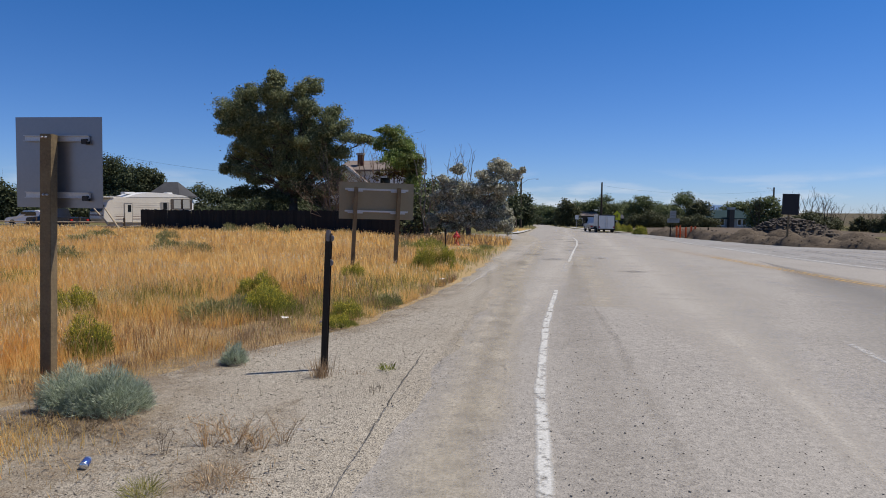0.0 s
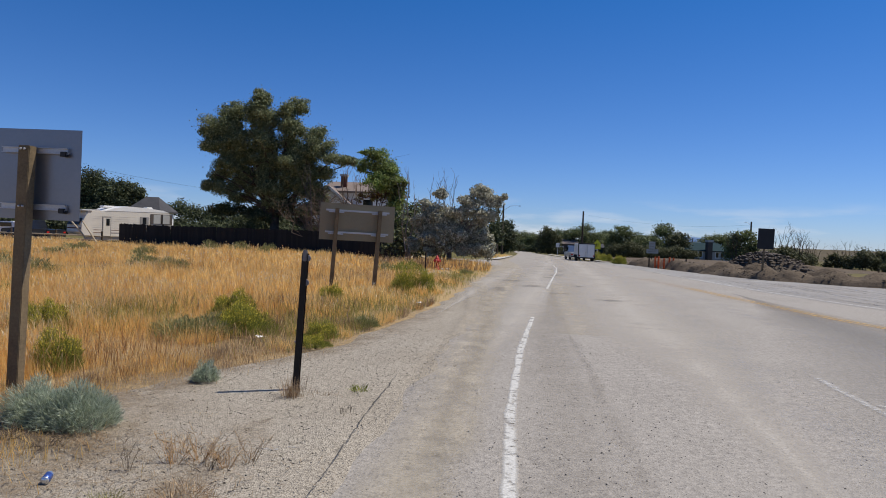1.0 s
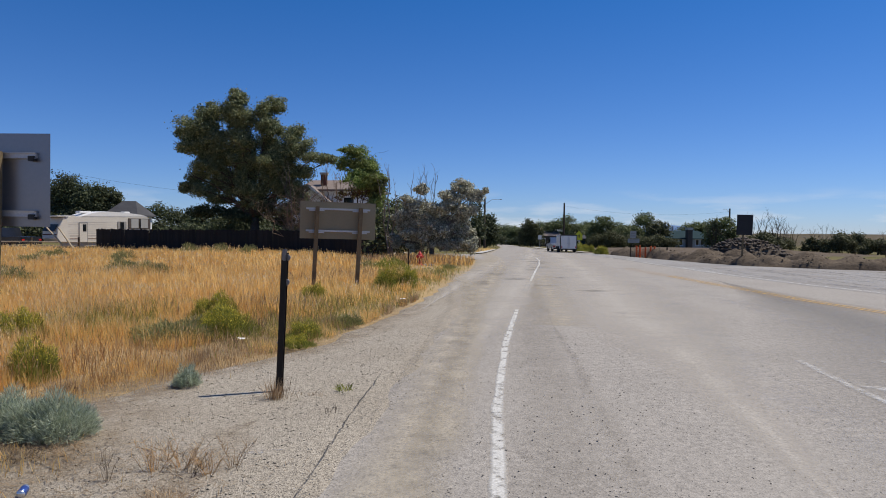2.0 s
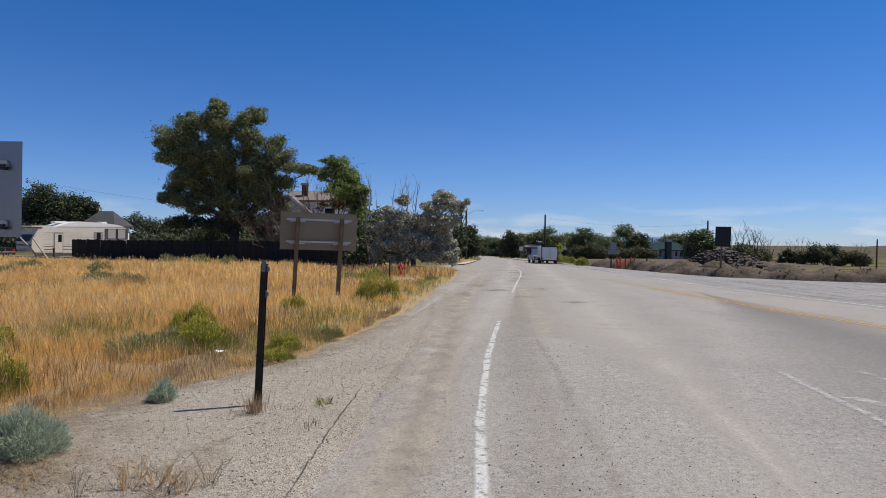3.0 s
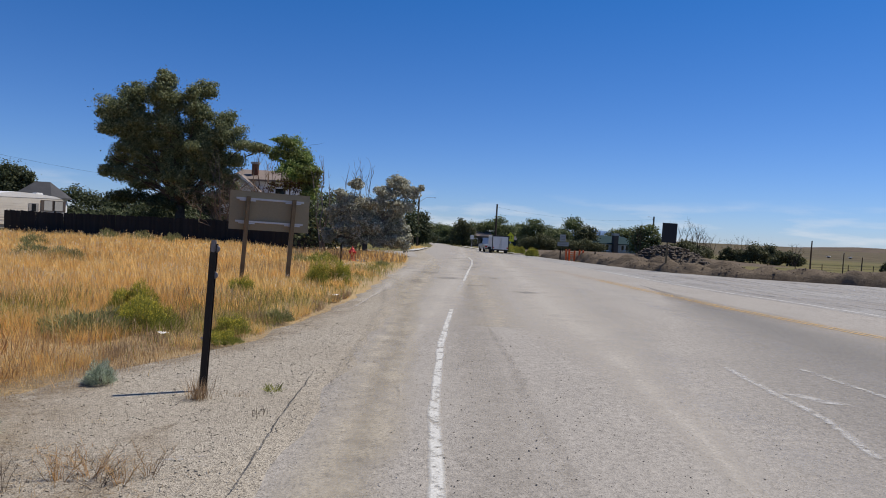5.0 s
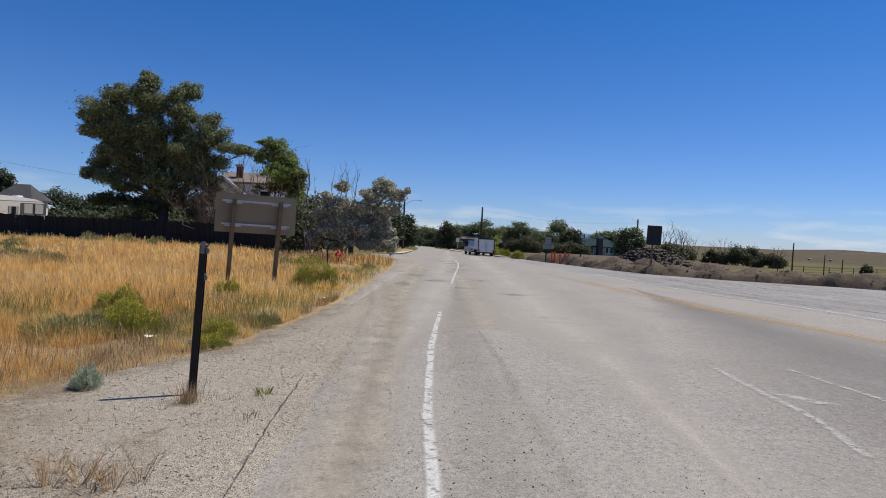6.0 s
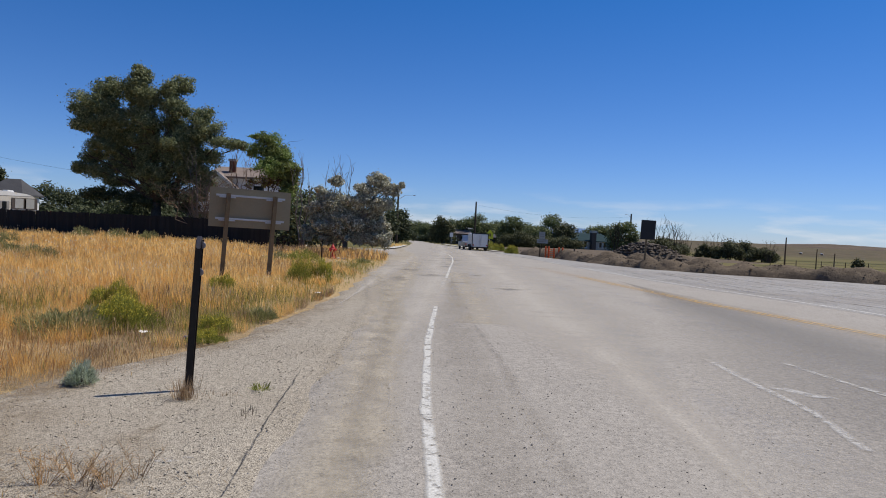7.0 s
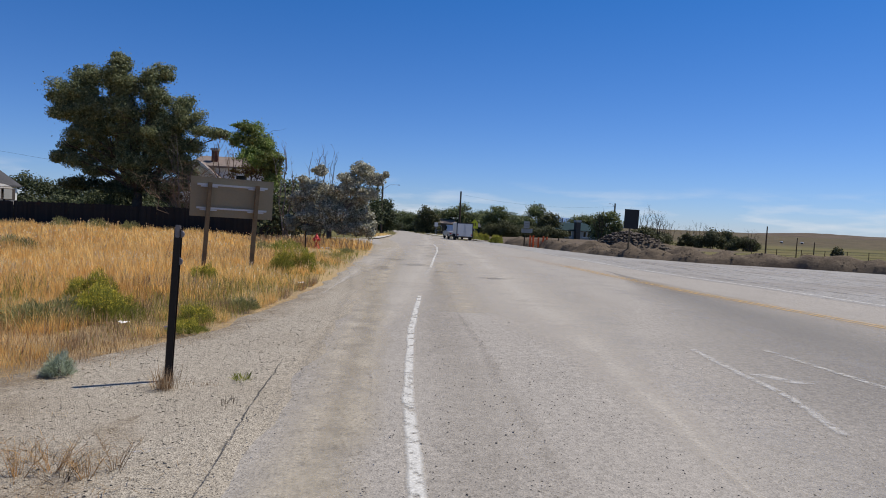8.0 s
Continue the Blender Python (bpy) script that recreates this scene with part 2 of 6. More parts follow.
M["dead_bark"] = surface("dead_bark", (0.12, 0.085, 0.06), (0.27, 0.20, 0.15), 2, 14, 0.95, 0, 0.6, 0.02)
M["grey_bark"] = surface("grey_bark", (0.10, 0.085, 0.075), (0.22, 0.195, 0.175), 2, 14, 0.95, 0, 0.6, 0.02)
M["pole_wood"] = surface("pole_wood", (0.045, 0.034, 0.026), (0.11, 0.085, 0.062), 1, 18, 0.9, 0, 0.4, 0.01)
M["white_metal"] = surface("white_metal", (0.66, 0.65, 0.62), (0.80, 0.79, 0.76), 0.8, 12, 0.4, 0, 0.05, 0.003)
M["cream_siding"] = surface("cream_siding", (0.52, 0.48, 0.41), (0.70, 0.66, 0.58), 0.8, 12, 0.5, 0, 0.05, 0.003)
M["white_siding"] = surface("white_siding", (0.70, 0.70, 0.70), (0.82, 0.82, 0.81), 0.8, 15, 0.6, 0, 0.1, 0.004)
M["trim_grey"] = surface("trim_grey", (0.22, 0.21, 0.20), (0.34, 0.33, 0.31), 2, 20, 0.6, 0, 0.05, 0.003)
M["black_trim"] = surface("black_trim", (0.008, 0.008, 0.009), (0.022, 0.021, 0.022), 3, 30, 0.5, 0, 0.05, 0.002)
M["rubber_black"] = surface("rubber_black", (0.010, 0.010, 0.010), (0.025, 0.024, 0.023), 5, 40, 0.85, 0, 0.2, 0.004)
M["roof_grey"] = surface("roof_grey", (0.05, 0.05, 0.054), (0.095, 0.095, 0.10), 1.0, 9, 0.9, 0, 0.4, 0.02)
M["roof_brown"] = surface("roof_brown", (0.15, 0.12, 0.105), (0.26, 0.215, 0.19), 1.0, 9, 0.9, 0, 0.4, 0.02)
M["roof_teal"] = surface("roof_teal", (0.014, 0.032, 0.037), (0.028, 0.052, 0.06), 1.0, 9, 0.95, 0, 0.2, 0.02)
M["pale_wall"] = surface("pale_wall", (0.30, 0.30, 0.29), (0.42, 0.42, 0.40), 0.8, 9, 0.8, 0, 0.2, 0.01)
M["dark_wall"] = surface("dark_wall", (0.05, 0.04, 0.036), (0.11, 0.09, 0.08), 0.8, 9, 0.85, 0, 0.2, 0.01)
M["brick"] = surface("brick", (0.10, 0.042, 0.03), (0.20, 0.085, 0.06), 3, 12, 0.9, 0, 0.4, 0.01)
M["red_paint"] = surface("red_paint", (0.36, 0.02, 0.018), (0.55, 0.045, 0.035), 5, 40, 0.45, 0, 0.1, 0.003)
M["concrete"] = surface("concrete", (0.36, 0.35, 0.33), (0.52, 0.51, 0.48), 1.5, 25, 0.9, 0, 0.3, 0.006)
M["orange_paint"] = surface("orange_paint", (0.50, 0.075, 0.015), (0.72, 0.14, 0.03), 3, 30, 0.55, 0, 0.1, 0.003)
M["sign_yellow"] = surface("sign_yellow", (0.62, 0.60, 0.02), (0.78, 0.74, 0.04), 2, 20, 0.4, 0, 0.0)
M["sign_white"] = surface("sign_white", (0.58, 0.58, 0.57), (0.72, 0.72, 0.70), 2, 20, 0.4, 0, 0.0)
M["black_panel"] = surface("black_panel", (0.007, 0.008, 0.010), (0.016, 0.017, 0.021), 2, 20, 0.6, 0, 0.0)
M["car_white"] = surface("car_white", (0.62, 0.62, 0.62), (0.74, 0.74, 0.74), 0.8, 12, 0.25, 0, 0.0)
M["car_dark"] = surface("car_dark", (0.012, 0.014, 0.02), (0.03, 0.033, 0.04), 0.8, 12, 0.25, 0.2, 0.0)
M["car_silver"] = surface("car_silver", (0.36, 0.37, 0.39), (0.48, 0.49, 0.51), 0.8, 12, 0.3, 0.5, 0.0)
M["lamp_red"] = surface("lamp_red", (0.35, 0.01, 0.01), (0.5, 0.03, 0.02), 5, 30, 0.25, 0, 0.0)
M["can_blue"] = surface("can_blue", (0.02, 0.06, 0.28), (0.10, 0.16, 0.42), 12, 60, 0.3, 0.5, 0.05, 0.002)
M["can_metal"] = surface("can_metal", (0.55, 0.56, 0.58), (0.75, 0.76, 0.78), 12, 60, 0.25, 0.8, 0.05, 0.002)
M["paper"] = surface("paper", (0.72, 0.70, 0.68), (0.86, 0.85, 0.83), 12, 60, 0.8, 0, 0.1, 0.003)
M["pebble"] = surface("pebble", (0.08, 0.072, 0.062), (0.25, 0.225, 0.195), 3, 60, 0.9, 0, 0.3, 0.004)
M["litter"] = surface("litter", (0.10, 0.07, 0.045), (0.34, 0.25, 0.15), 6, 60, 0.95, 0, 0.3, 0.004)
M["hill"] = surface("hill", (0.045, 0.035, 0.025), (0.16, 0.12, 0.085), 0.012, 0.06, 1.0, 0, 0.0)
M["near_hill"] = surface("near_hill", (0.04, 0.034, 0.02), (0.12, 0.096, 0.06), 0.008, 0.05, 1.0, 0, 0.0)
# distance haze is put into this blue base colour
M["haze_blue"] = surface("haze_blue", (0.10, 0.17, 0.30), (0.13, 0.20, 0.33), 0.002, 0.02, 1.0, 0, 0.0)
glass, gn, gl, gb = nodes_of("window_glass")
gb.inputs["Base Color"].default_value = (0.012, 0.014, 0.016, 1)
gb.inputs["Roughness"].default_value = 0.06
M["glass"] = glass

M["leaf_elm"] = foliage("leaf_elm", [(0, (0.055, 0.083, 0.038)), (0.5, (0.128, 0.16, 0.076)), (1, (0.38, 0.40, 0.21))], 0.28, 0.5, (0.19, 0.205, 0.095))
M["leaf_bright"] = foliage("leaf_bright", [(0, (0.085, 0.15, 0.036)), (0.5, (0.19, 0.28, 0.07)), (1, (0.35, 0.42, 0.14))], 0.4, 0.5, (0.15, 0.115, 0.04))
M["leaf_browned"] = foliage("leaf_browned", [(0, (0.07, 0.035, 0.02)), (0.4, (0.17, 0.075, 0.035)), (0.75, (0.20, 0.17, 0.045)), (1, (0.30, 0.32, 0.09))], 0.3, 0.5)
M["leaf_silver"] = foliage("leaf_silver", [(0, (0.125, 0.13, 0.085)), (0.45, (0.35, 0.34, 0.235)), (1, (0.78, 0.75, 0.60))], 0.25, 0.9, (0.38, 0.38, 0.30))
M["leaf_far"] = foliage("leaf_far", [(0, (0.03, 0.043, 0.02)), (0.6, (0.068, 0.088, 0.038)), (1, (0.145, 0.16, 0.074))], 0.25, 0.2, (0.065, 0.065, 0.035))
M["leaf_row"] = foliage("leaf_row", [(0, (0.055, 0.075, 0.03)), (0.55, (0.14, 0.175, 0.07)), (1, (0.28, 0.30, 0.13))], 0.3, 0.2, (0.09, 0.09, 0.045))
M["leaf_olive"] = foliage("leaf_olive", [(0, (0.045, 0.055, 0.022)), (0.6, (0.10, 0.105, 0.045)), (1, (0.17, 0.16, 0.075))], 0.2, 0.5)
M["gold_grass"] = foliage("gold_grass", [(0, (0.74, 0.45, 0.14)), (0.3, (0.82, 0.54, 0.19)), (0.75, (0.88, 0.63, 0.26)), (1, (0.91, 0.71, 0.36))], 0.64, 0.30, (0.68, 0.39, 0.125))
n, l = M["gold_grass"].node_tree.nodes, M["gold_grass"].node_tree.links
co = n.new("ShaderNodeTexCoord").outputs["Object"]
was = n["Principled BSDF"].inputs["Base Color"].links[0].from_socket
pale = ramp_of(n, l, noise_of(n, l, co, 0.8, 4), [(0.50, (0, 0, 0)), (0.68, (1, 1, 1))])
toned = mixed(n, l, pale, was, mixed(n, l, 0.6, was, (0.92, 0.69, 0.33)))
l.new(toned, n["Principled BSDF"].inputs["Base Color"])
l.new(toned, n["Translucent BSDF"].inputs["Color"])
M["straw_head"] = foliage("straw_head", [(0, (0.66, 0.48, 0.22)), (0.5, (0.80, 0.62, 0.34)), (1, (0.90, 0.78, 0.54))], 0.5, 0.3, (0.60, 0.36, 0.14))
M["green_grass"] = foliage("green_grass", [(0, (0.12, 0.14, 0.03)), (0.5, (0.28, 0.27, 0.066)), (1, (0.47, 0.39, 0.12))], 0.4, 0.5)
M["rust_grass"] = foliage("rust_grass", [(0, (0.30, 0.15, 0.06)), (0.5, (0.50, 0.30, 0.13)), (1, (0.66, 0.47, 0.22))], 0.35, 2.0)
M["sage"] = foliage("sage", [(0, (0.18, 0.21, 0.13)), (0.5, (0.40, 0.46, 0.34)), (1, (0.62, 0.66, 0.50))], 0.45, 2.0)
M["sage_dull"] = foliage("sage_dull", [(0, (0.15, 0.155, 0.06)), (0.5, (0.27, 0.27, 0.11)), (1, (0.42, 0.39, 0.18))], 0.35, 2.0)
M["brush_green"] = foliage("brush_green", [(0, (0.09, 0.115, 0.025)), (0.5, (0.25, 0.27, 0.055)), (1, (0.44, 0.42, 0.10))], 0.45, 2.0)
M["brush_flower"] = foliage("brush_flower", [(0, (0.34, 0.29, 0.03)), (0.6, (0.56, 0.47, 0.045)), (1, (0.72, 0.58, 0.08))], 0.2, 2.0)
M["dry_twig"] = foliage("dry_twig", [(0, (0.20, 0.125, 0.07)), (0.5, (0.38, 0.255, 0.14)), (1, (0.56, 0.41, 0.24))], 0.15, 2.0)
M["dark_twig"] = foliage("dark_twig", [(0, (0.05, 0.035, 0.025)), (1, (0.15, 0.11, 0.075))], 0.1, 2.0)

# ---- building helpers ----
def ter(x, y):
    """The lie of the land: level by the road's edge, falling gently further along it."""
    s = min(max((x + 18) / 8, 0), 1)
    s = max(s * s * (3 - 2 * s), min(max((y - 70) / 60, 0), 1))
    d = max(min(y, 380) - 18, 0)
    return -0.0155 * d * d / (d + 14) * s


def along(y, knots):
    return float(np.interp(y, [k[0] for k in knots], [k[1] for k in knots]))


GRASS_EDGE = [(-60, -6), (0, -4.7), (4.8, -4.45), (6.2, -4.1), (8.1, -3.35), (9.5, -2.8), (13.2, -2.52), (17.5, -2.4), (29, -2.55), (39, -3.2), (60, -5.0), (64, -5.4), (90, -5.2), (130, -6.6), (230, -14)]
PAVED_LEFT = [(-60, -1.0), (3.9, -1.05), (6.3, -1.26), (9, -1.4), (20, -1.3), (39, -1.6), (51, -2.6), (64, -4.2), (90, -5.1), (130, -6.5), (230, -13.9)]
YELLOW = [(-60, 30), (-20, 18.3), (0, 12.3), (8, 9.85), (12.8, 8.49), (14.9, 7.87), (17.55, 7.1), (22.9, 6.15), (33, 4.9), (50, 3.5), (75, 1.1), (92, -0.8), (111, -2.8), (135, -5.2), (230, -13)]
WHITE_RIGHT = [(-60, 34), (-20, 22), (0, 16), (10, 13.0), (16.8, 11.1), (20, 10.3), (23.2, 9.3), (28.4, 8.35), (40, 7.3), (50, 6.9), (73, 4.7), (92, 2.4), (135, -1.6), (230, -9.4)]


def bm_obj(name, bm, material, smooth=False):
    me = bpy.data.meshes.new(name)
    bm.normal_update()
    bm.to_mesh(me)
    bm.free()
    me.materials.append(material)
    if smooth:
        me.polygons.foreach_set("use_smooth", [True] * len(me.polygons))
    return new(name, me)


def part(name, bm, material, parent, label="", smooth=False):
    """One mesh under a thing or under a part. Its vertices are in the thing's own space."""
    ob = bm_obj(name, bm, material, smooth)
    ob.parent = parent
    if label:
        tagged(ob, label)
    return ob


def thing(name, x, y, z=None, turn=0.0, label="", category="", group="", kind=""):
    ob = new(name)
    ob.empty_display_size = 0.2
    ob.matrix_basis = pose(x, y, ter(x, y) if z is None else z, 0, 0, turn)
    return tagged(ob, label, category, group, kind)


def box(bm, c, s, bevel=0.0, m=None):
    """A box of size s about c, its edges rounded by bevel."""
    g = bmesh.ops.create_cube(bm, size=1.0)
    vs = g["verts"]
    bmesh.ops.transform(bm, matrix=Matrix.Translation(c) @ (m or Matrix()) @ Matrix.Diagonal((*s, 1)), verts=vs)
    if bevel:
        bmesh.ops.bevel(bm, geom=list({e for v in vs for e in v.link_edges}), offset=bevel, segments=2, affect="EDGES")
    return bm


def tube(bm, pts, radii, sides=7, cap=True):
    """A tapered tube along points."""
    pts = [Vector(p) for p in pts]
    rings = []
    for i, (p, r) in enumerate(zip(pts, radii)):
        d = (pts[min(i + 1, len(pts) - 1)] - pts[max(i - 1, 0)]).normalized()
        a = d.orthogonal().normalized() if i == 0 else (rings_a - d * rings_a.dot(d)).normalized()
        rings_a = a
        b = d.cross(a)
        rings.append([bm.verts.new(p + (a * math.cos(t) + b * math.sin(t)) * r) for t in (k * math.tau / sides for k in range(sides))])
    for r0, r1 in zip(rings, rings[1:]):
        for k in range(sides):
            bm.faces.new((r0[k], r0[(k + 1) % sides], r1[(k + 1) % sides], r1[k]))
    if cap:
        bm.faces.new(rings[-1])
        bm.faces.new(rings[0][::-1])
    return bm


def prism(bm, outline, y0, y1):
    """An outline in x and z, drawn out from y0 to y1."""
    a = [bm.verts.new((x, y0, z)) for x, z in outline]
    b = [bm.verts.new((x, y1, z)) for x, z in outline]
    bm.faces.new(a)
    bm.faces.new(b[::-1])
    for i in range(len(a)):
        j = (i + 1) % len(a)
        bm.faces.new((a[j], a[i], b[i], b[j]))
    return bm


def lathe(bm, profile, sides=14, base=(0, 0, 0), axis=None):
    """A turned body: (radius, height) pairs."""
    q = axis.to_track_quat("Z", "Y").to_matrix().to_4x4() if axis else Matrix()
    m = Matrix.Translation(base) @ q
    rings = [[bm.verts.new(m @ Vector((r * math.cos(t), r * math.sin(t), h))) for t in (k * math.tau / sides for k in range(sides))] for r, h in profile]
    for r0, r1 in zip(rings, rings[1:]):
        for k in range(sides):
            bm.faces.new((r0[k], r0[(k + 1) % sides], r1[(k + 1) % sides], r1[k]))
    bm.faces.new(rings[-1])
    bm.faces.new(rings[0][::-1])
    return bm


def strip(name, ys, left, right, cols, lift, material, rough=0.0, skirt=0.06, seed=0.0):
    """A sheet along the road between two edges, with uneven margins, and u across it."""
    bm = bmesh.new()
    uv = bm.loops.layers.uv.new("UVMap")
    rows = []
    for y in ys:
        a, b = left(y), right(y)
        a += rough * noise.noise((y * 0.9, seed, 1.3)) + rough * 0.5 * noise.noise((y * 3.1, seed, 7.3))
        b += rough * noise.noise((y * 0.9, seed, 4.3)) + rough * 0.5 * noise.noise((y * 3.1, seed, 9.3))
        row = []
        for i in range(cols + 1):
            u = i / cols
            x = a + (b - a) * u
            row.append((bm.verts.new((x, y, ter(x, y) + lift - (skirt if i in (0, cols) else 0))), u, y))
        rows.append(row)
    for r0, r1 in zip(rows, rows[1:]):
        for i in range(cols):
            q = (r0[i], r0[i + 1], r1[i + 1], r1[i])
            f = bm.faces.new([k[0] for k in q])
            for lp, k in zip(f.loops, q):
                lp[uv].uv = (k[1], k[2])
    return tagged(bm_obj(name, bm, material, True), kind="structure")


def line_strip(name, knots, width, lift, material, label, step=0.25, rough=0.0, y0=None, y1=None):
    y0, y1 = y0 if y0 is not None else knots[0][0], y1 if y1 is not None else knots[-1][0]
    ys = np.arange(y0, y1 + step / 2, step)
    return tagged(strip(name, ys, lambda y: along(y, knots) - width / 2, lambda y: along(y, knots) + width / 2, 2, lift, material, rough, 0.0, y0), label)


def cards(name, p, d, n, w, material, parent=None, bend=0.0):
    """Many leaves or blades as one mesh: roots p, lengthwise vectors d, sideways vectors n, widths w. Each has four corners."""
    p, d, n = np.asarray(p), np.asarray(d), np.asarray(n)
    n = n / np.maximum(np.linalg.norm(n, axis=1, keepdims=True), 1e-6) * np.asarray(w).reshape(-1, 1) / 2
    k = len(p)
    co = np.empty((k, 4, 3))
    co[:, 0], co[:, 1], co[:, 2], co[:, 3] = p, p + d * 0.55 + n, p + d, p + d * 0.45 - n
    if bend:
        co[:, 2, 2] -= bend * np.linalg.norm(d, axis=1)
    me = bpy.data.meshes.new(name)
    me.vertices.add(4 * k)
    me.vertices.foreach_set("co", co.ravel())
    me.loops.add(4 * k)
    me.loops.foreach_set("vertex_index", np.arange(4 * k, dtype=np.int32))
    me.polygons.add(k)
    me.polygons.foreach_set("loop_start", np.arange(0, 4 * k, 4, dtype=np.int32))
    me.update(calc_edges=True)
    me.materials.append(material)
    ob = new(name, me)
    ob.parent = parent
    return ob


def unit_cloud(rng, k):
    v = rng.normal(size=(k, 3))
    return v / np.linalg.norm(v, axis=1, keepdims=True)


def crown_points(rng, lobes, per, clumps, depth=1.0, clump=0.36):
    """Leaf places and the way each leaf faces: clumps through each lobe with gaps between them, leaves on the outside of a clump. A lobe is x, z, and its half width and height."""
    places, facing = [], []
    for x, z, rx, rz in lobes:
        mean = (rx * rz) ** 0.5
        k = max(10, int(2.3 * clumps * mean))
        u = unit_cloud(rng, k)
        reach = 0.2 + 0.85 * rng.random((k, 1)) ** 0.7
        oy = rng.normal() * 0.35 * rx
        c = np.array([x, oy, z]) + u * reach * np.array([rx, rx * depth, rz])
        m = max(20, int(per * rx * rz))
        size_of = clump * mean * (0.45 + 0.9 * rng.random(k) ** 1.5)
        pick = rng.choice(k, m, p=size_of ** 2 / (size_of ** 2).sum())
        o = unit_cloud(rng, m) * rng.random((m, 1)) ** 0.45
        stray = 1.0 + 0.9 * (rng.random((m, 1)) < 0.045)
        places.append(c[pick] + o * stray * size_of[pick].reshape(-1, 1) * np.array([1.15, 1.15, 0.8]))
        facing.append(o + 0.35 * u[pick] + np.array([0, 0, 0.3]) + 0.7 * rng.normal(size=(m, 3)))
        inside = m // 5
        v = unit_cloud(rng, inside)
        places.append(np.array([x, oy, z]) + v * rng.random((inside, 1)) ** 0.5 * np.array([rx, rx * depth, rz]) * 0.95)
        facing.append(v * 0.4 + rng.normal(size=(inside, 3)))
    return np.concatenate(places), np.concatenate(facing)


def leafy(rng, lobes, per, clumps, size, leaf, parent, depth=1.0, name="crown", clump=0.36, label=""):
    p, facing = crown_points(rng, lobes, per, clumps, depth, clump)
    k = len(p)
    d = np.cross(facing, unit_cloud(rng, k))
    d = d / np.maximum(np.linalg.norm(d, axis=1, keepdims=True), 1e-6) * (size * (0.7 + 0.8 * rng.random((k, 1))))
    n = np.cross(facing, d)
    ob = cards(name, p - d * 0.5, d, n, size * (0.45 + 0.35 * rng.random(k)), leaf, parent)
    return tagged(ob, label) if label else ob


def limb(bm, a, b, r, rng, wob=0.12, sides=6, steps=5):
    a, b = Vector(a), Vector(b)
    length = (b - a).length
    pts = [a.lerp(b, i / steps) + Vector(rng.normal(size=3)) * wob * length * 0.25 * math.sin(math.pi * i / steps) + Vector((0, 0, 0.08 * length * math.sin(math.pi * i / steps))) for i in range(steps + 1)]
    tube(bm, pts, [r * (1 - 0.8 * i / steps) for i in range(steps + 1)], sides)
    return pts


def tree(x, y, lobes, leaf, size, per, clumps, bark, seed, label, trunk=0.25, group="", depth=1.0, bare=0, name="tree", clump=0.5):
    """A tapered trunk that forks into a limb for each lobe, twigs, and a crown of leaves in clumps."""
    rng = np.random.default_rng(seed)
    t = thing(name, x, y, None, 0, label, "tree" if name == "tree" else "shrub", group)
    top = max(l[1] for l in lobes)
    bm = bmesh.new()
    fork = Vector((0.0, 0, top * 0.22))
    tube(bm, [(0, 0, -0.15), (0, 0, top * 0.1), fork], [trunk * 1.3, trunk, trunk * 0.85], 9)
    for lx, lz, rx, rz in lobes:
        end = Vector((lx, rng.normal() * 0.3 * rx, lz))
        pts = limb(bm, fork, end, trunk * 0.26, rng)
        for _ in range(3):
            s = pts[rng.integers(2, 5)]
            limb(bm, s, s + Vector((rng.normal() * rx, rng.normal() * rx, abs(rng.normal()) * rz)) * 0.8, trunk * 0.13, rng, 0.2, 4, 3)
    for _ in range(bare):
        lx, lz, rx, rz = lobes[rng.integers(0, len(lobes))]
        s = Vector((lx, 0, lz))
        limb(bm, s, s + Vector((rng.normal() * 0.7 * rx, rng.normal() * rx, (0.9 + 0.5 * rng.random()) * rz)), trunk * 0.1, rng, 0.25, 4, 4)
    part("trunk", bm, bark, t, smooth=True)
    leafy(rng, lobes, per, clumps, size, leaf, t, depth, "crown", clump)
    return t


def bare_tree(x, y, h, w, bark, seed, label, stems=5, twigs=9, name="tree", lean=0.0, thick=0.03):
    """A leafless tree or shrub: stems that fan out and branch twice."""
    rng = np.random.default_rng(seed)
    t = thing(name, x, y, None, 0, label, "tree" if name == "tree" else "shrub")
    bm = bmesh.new()
    for i in range(stems):
        a = (i + 0.5) / stems * 2 - 1
        end = Vector((a * w * 0.5 + lean * h, rng.normal() * w * 0.2, h * (0.75 + 0.25 * rng.random()) * (1 - 0.3 * a * a)))
        pts = limb(bm, (a * 0.06 * w, 0, -0.1), end, thick * h * 0.35 + 0.02, rng, 0.15, 5, 6)
        for _ in range(twigs):
            s = pts[rng.integers(2, 7)]
            e = s + Vector((rng.normal() * 0.13 * w, rng.normal() * 0.13 * w, (0.08 + 0.16 * rng.random()) * h))
            q = limb(bm, s, e, thick * h * 0.1 + 0.006, rng, 0.25, 3, 3)
            for _ in range(2):
                s2 = q[rng.integers(1, 4)]
                limb(bm, s2, s2 + Vector((rng.normal() * 0.07 * w, rng.normal() * 0.07 * w, 0.09 * h * rng.random())), thick * h * 0.05 + 0.004, rng, 0.2, 3, 2)
    part("stem", bm, bark, t)
    return t


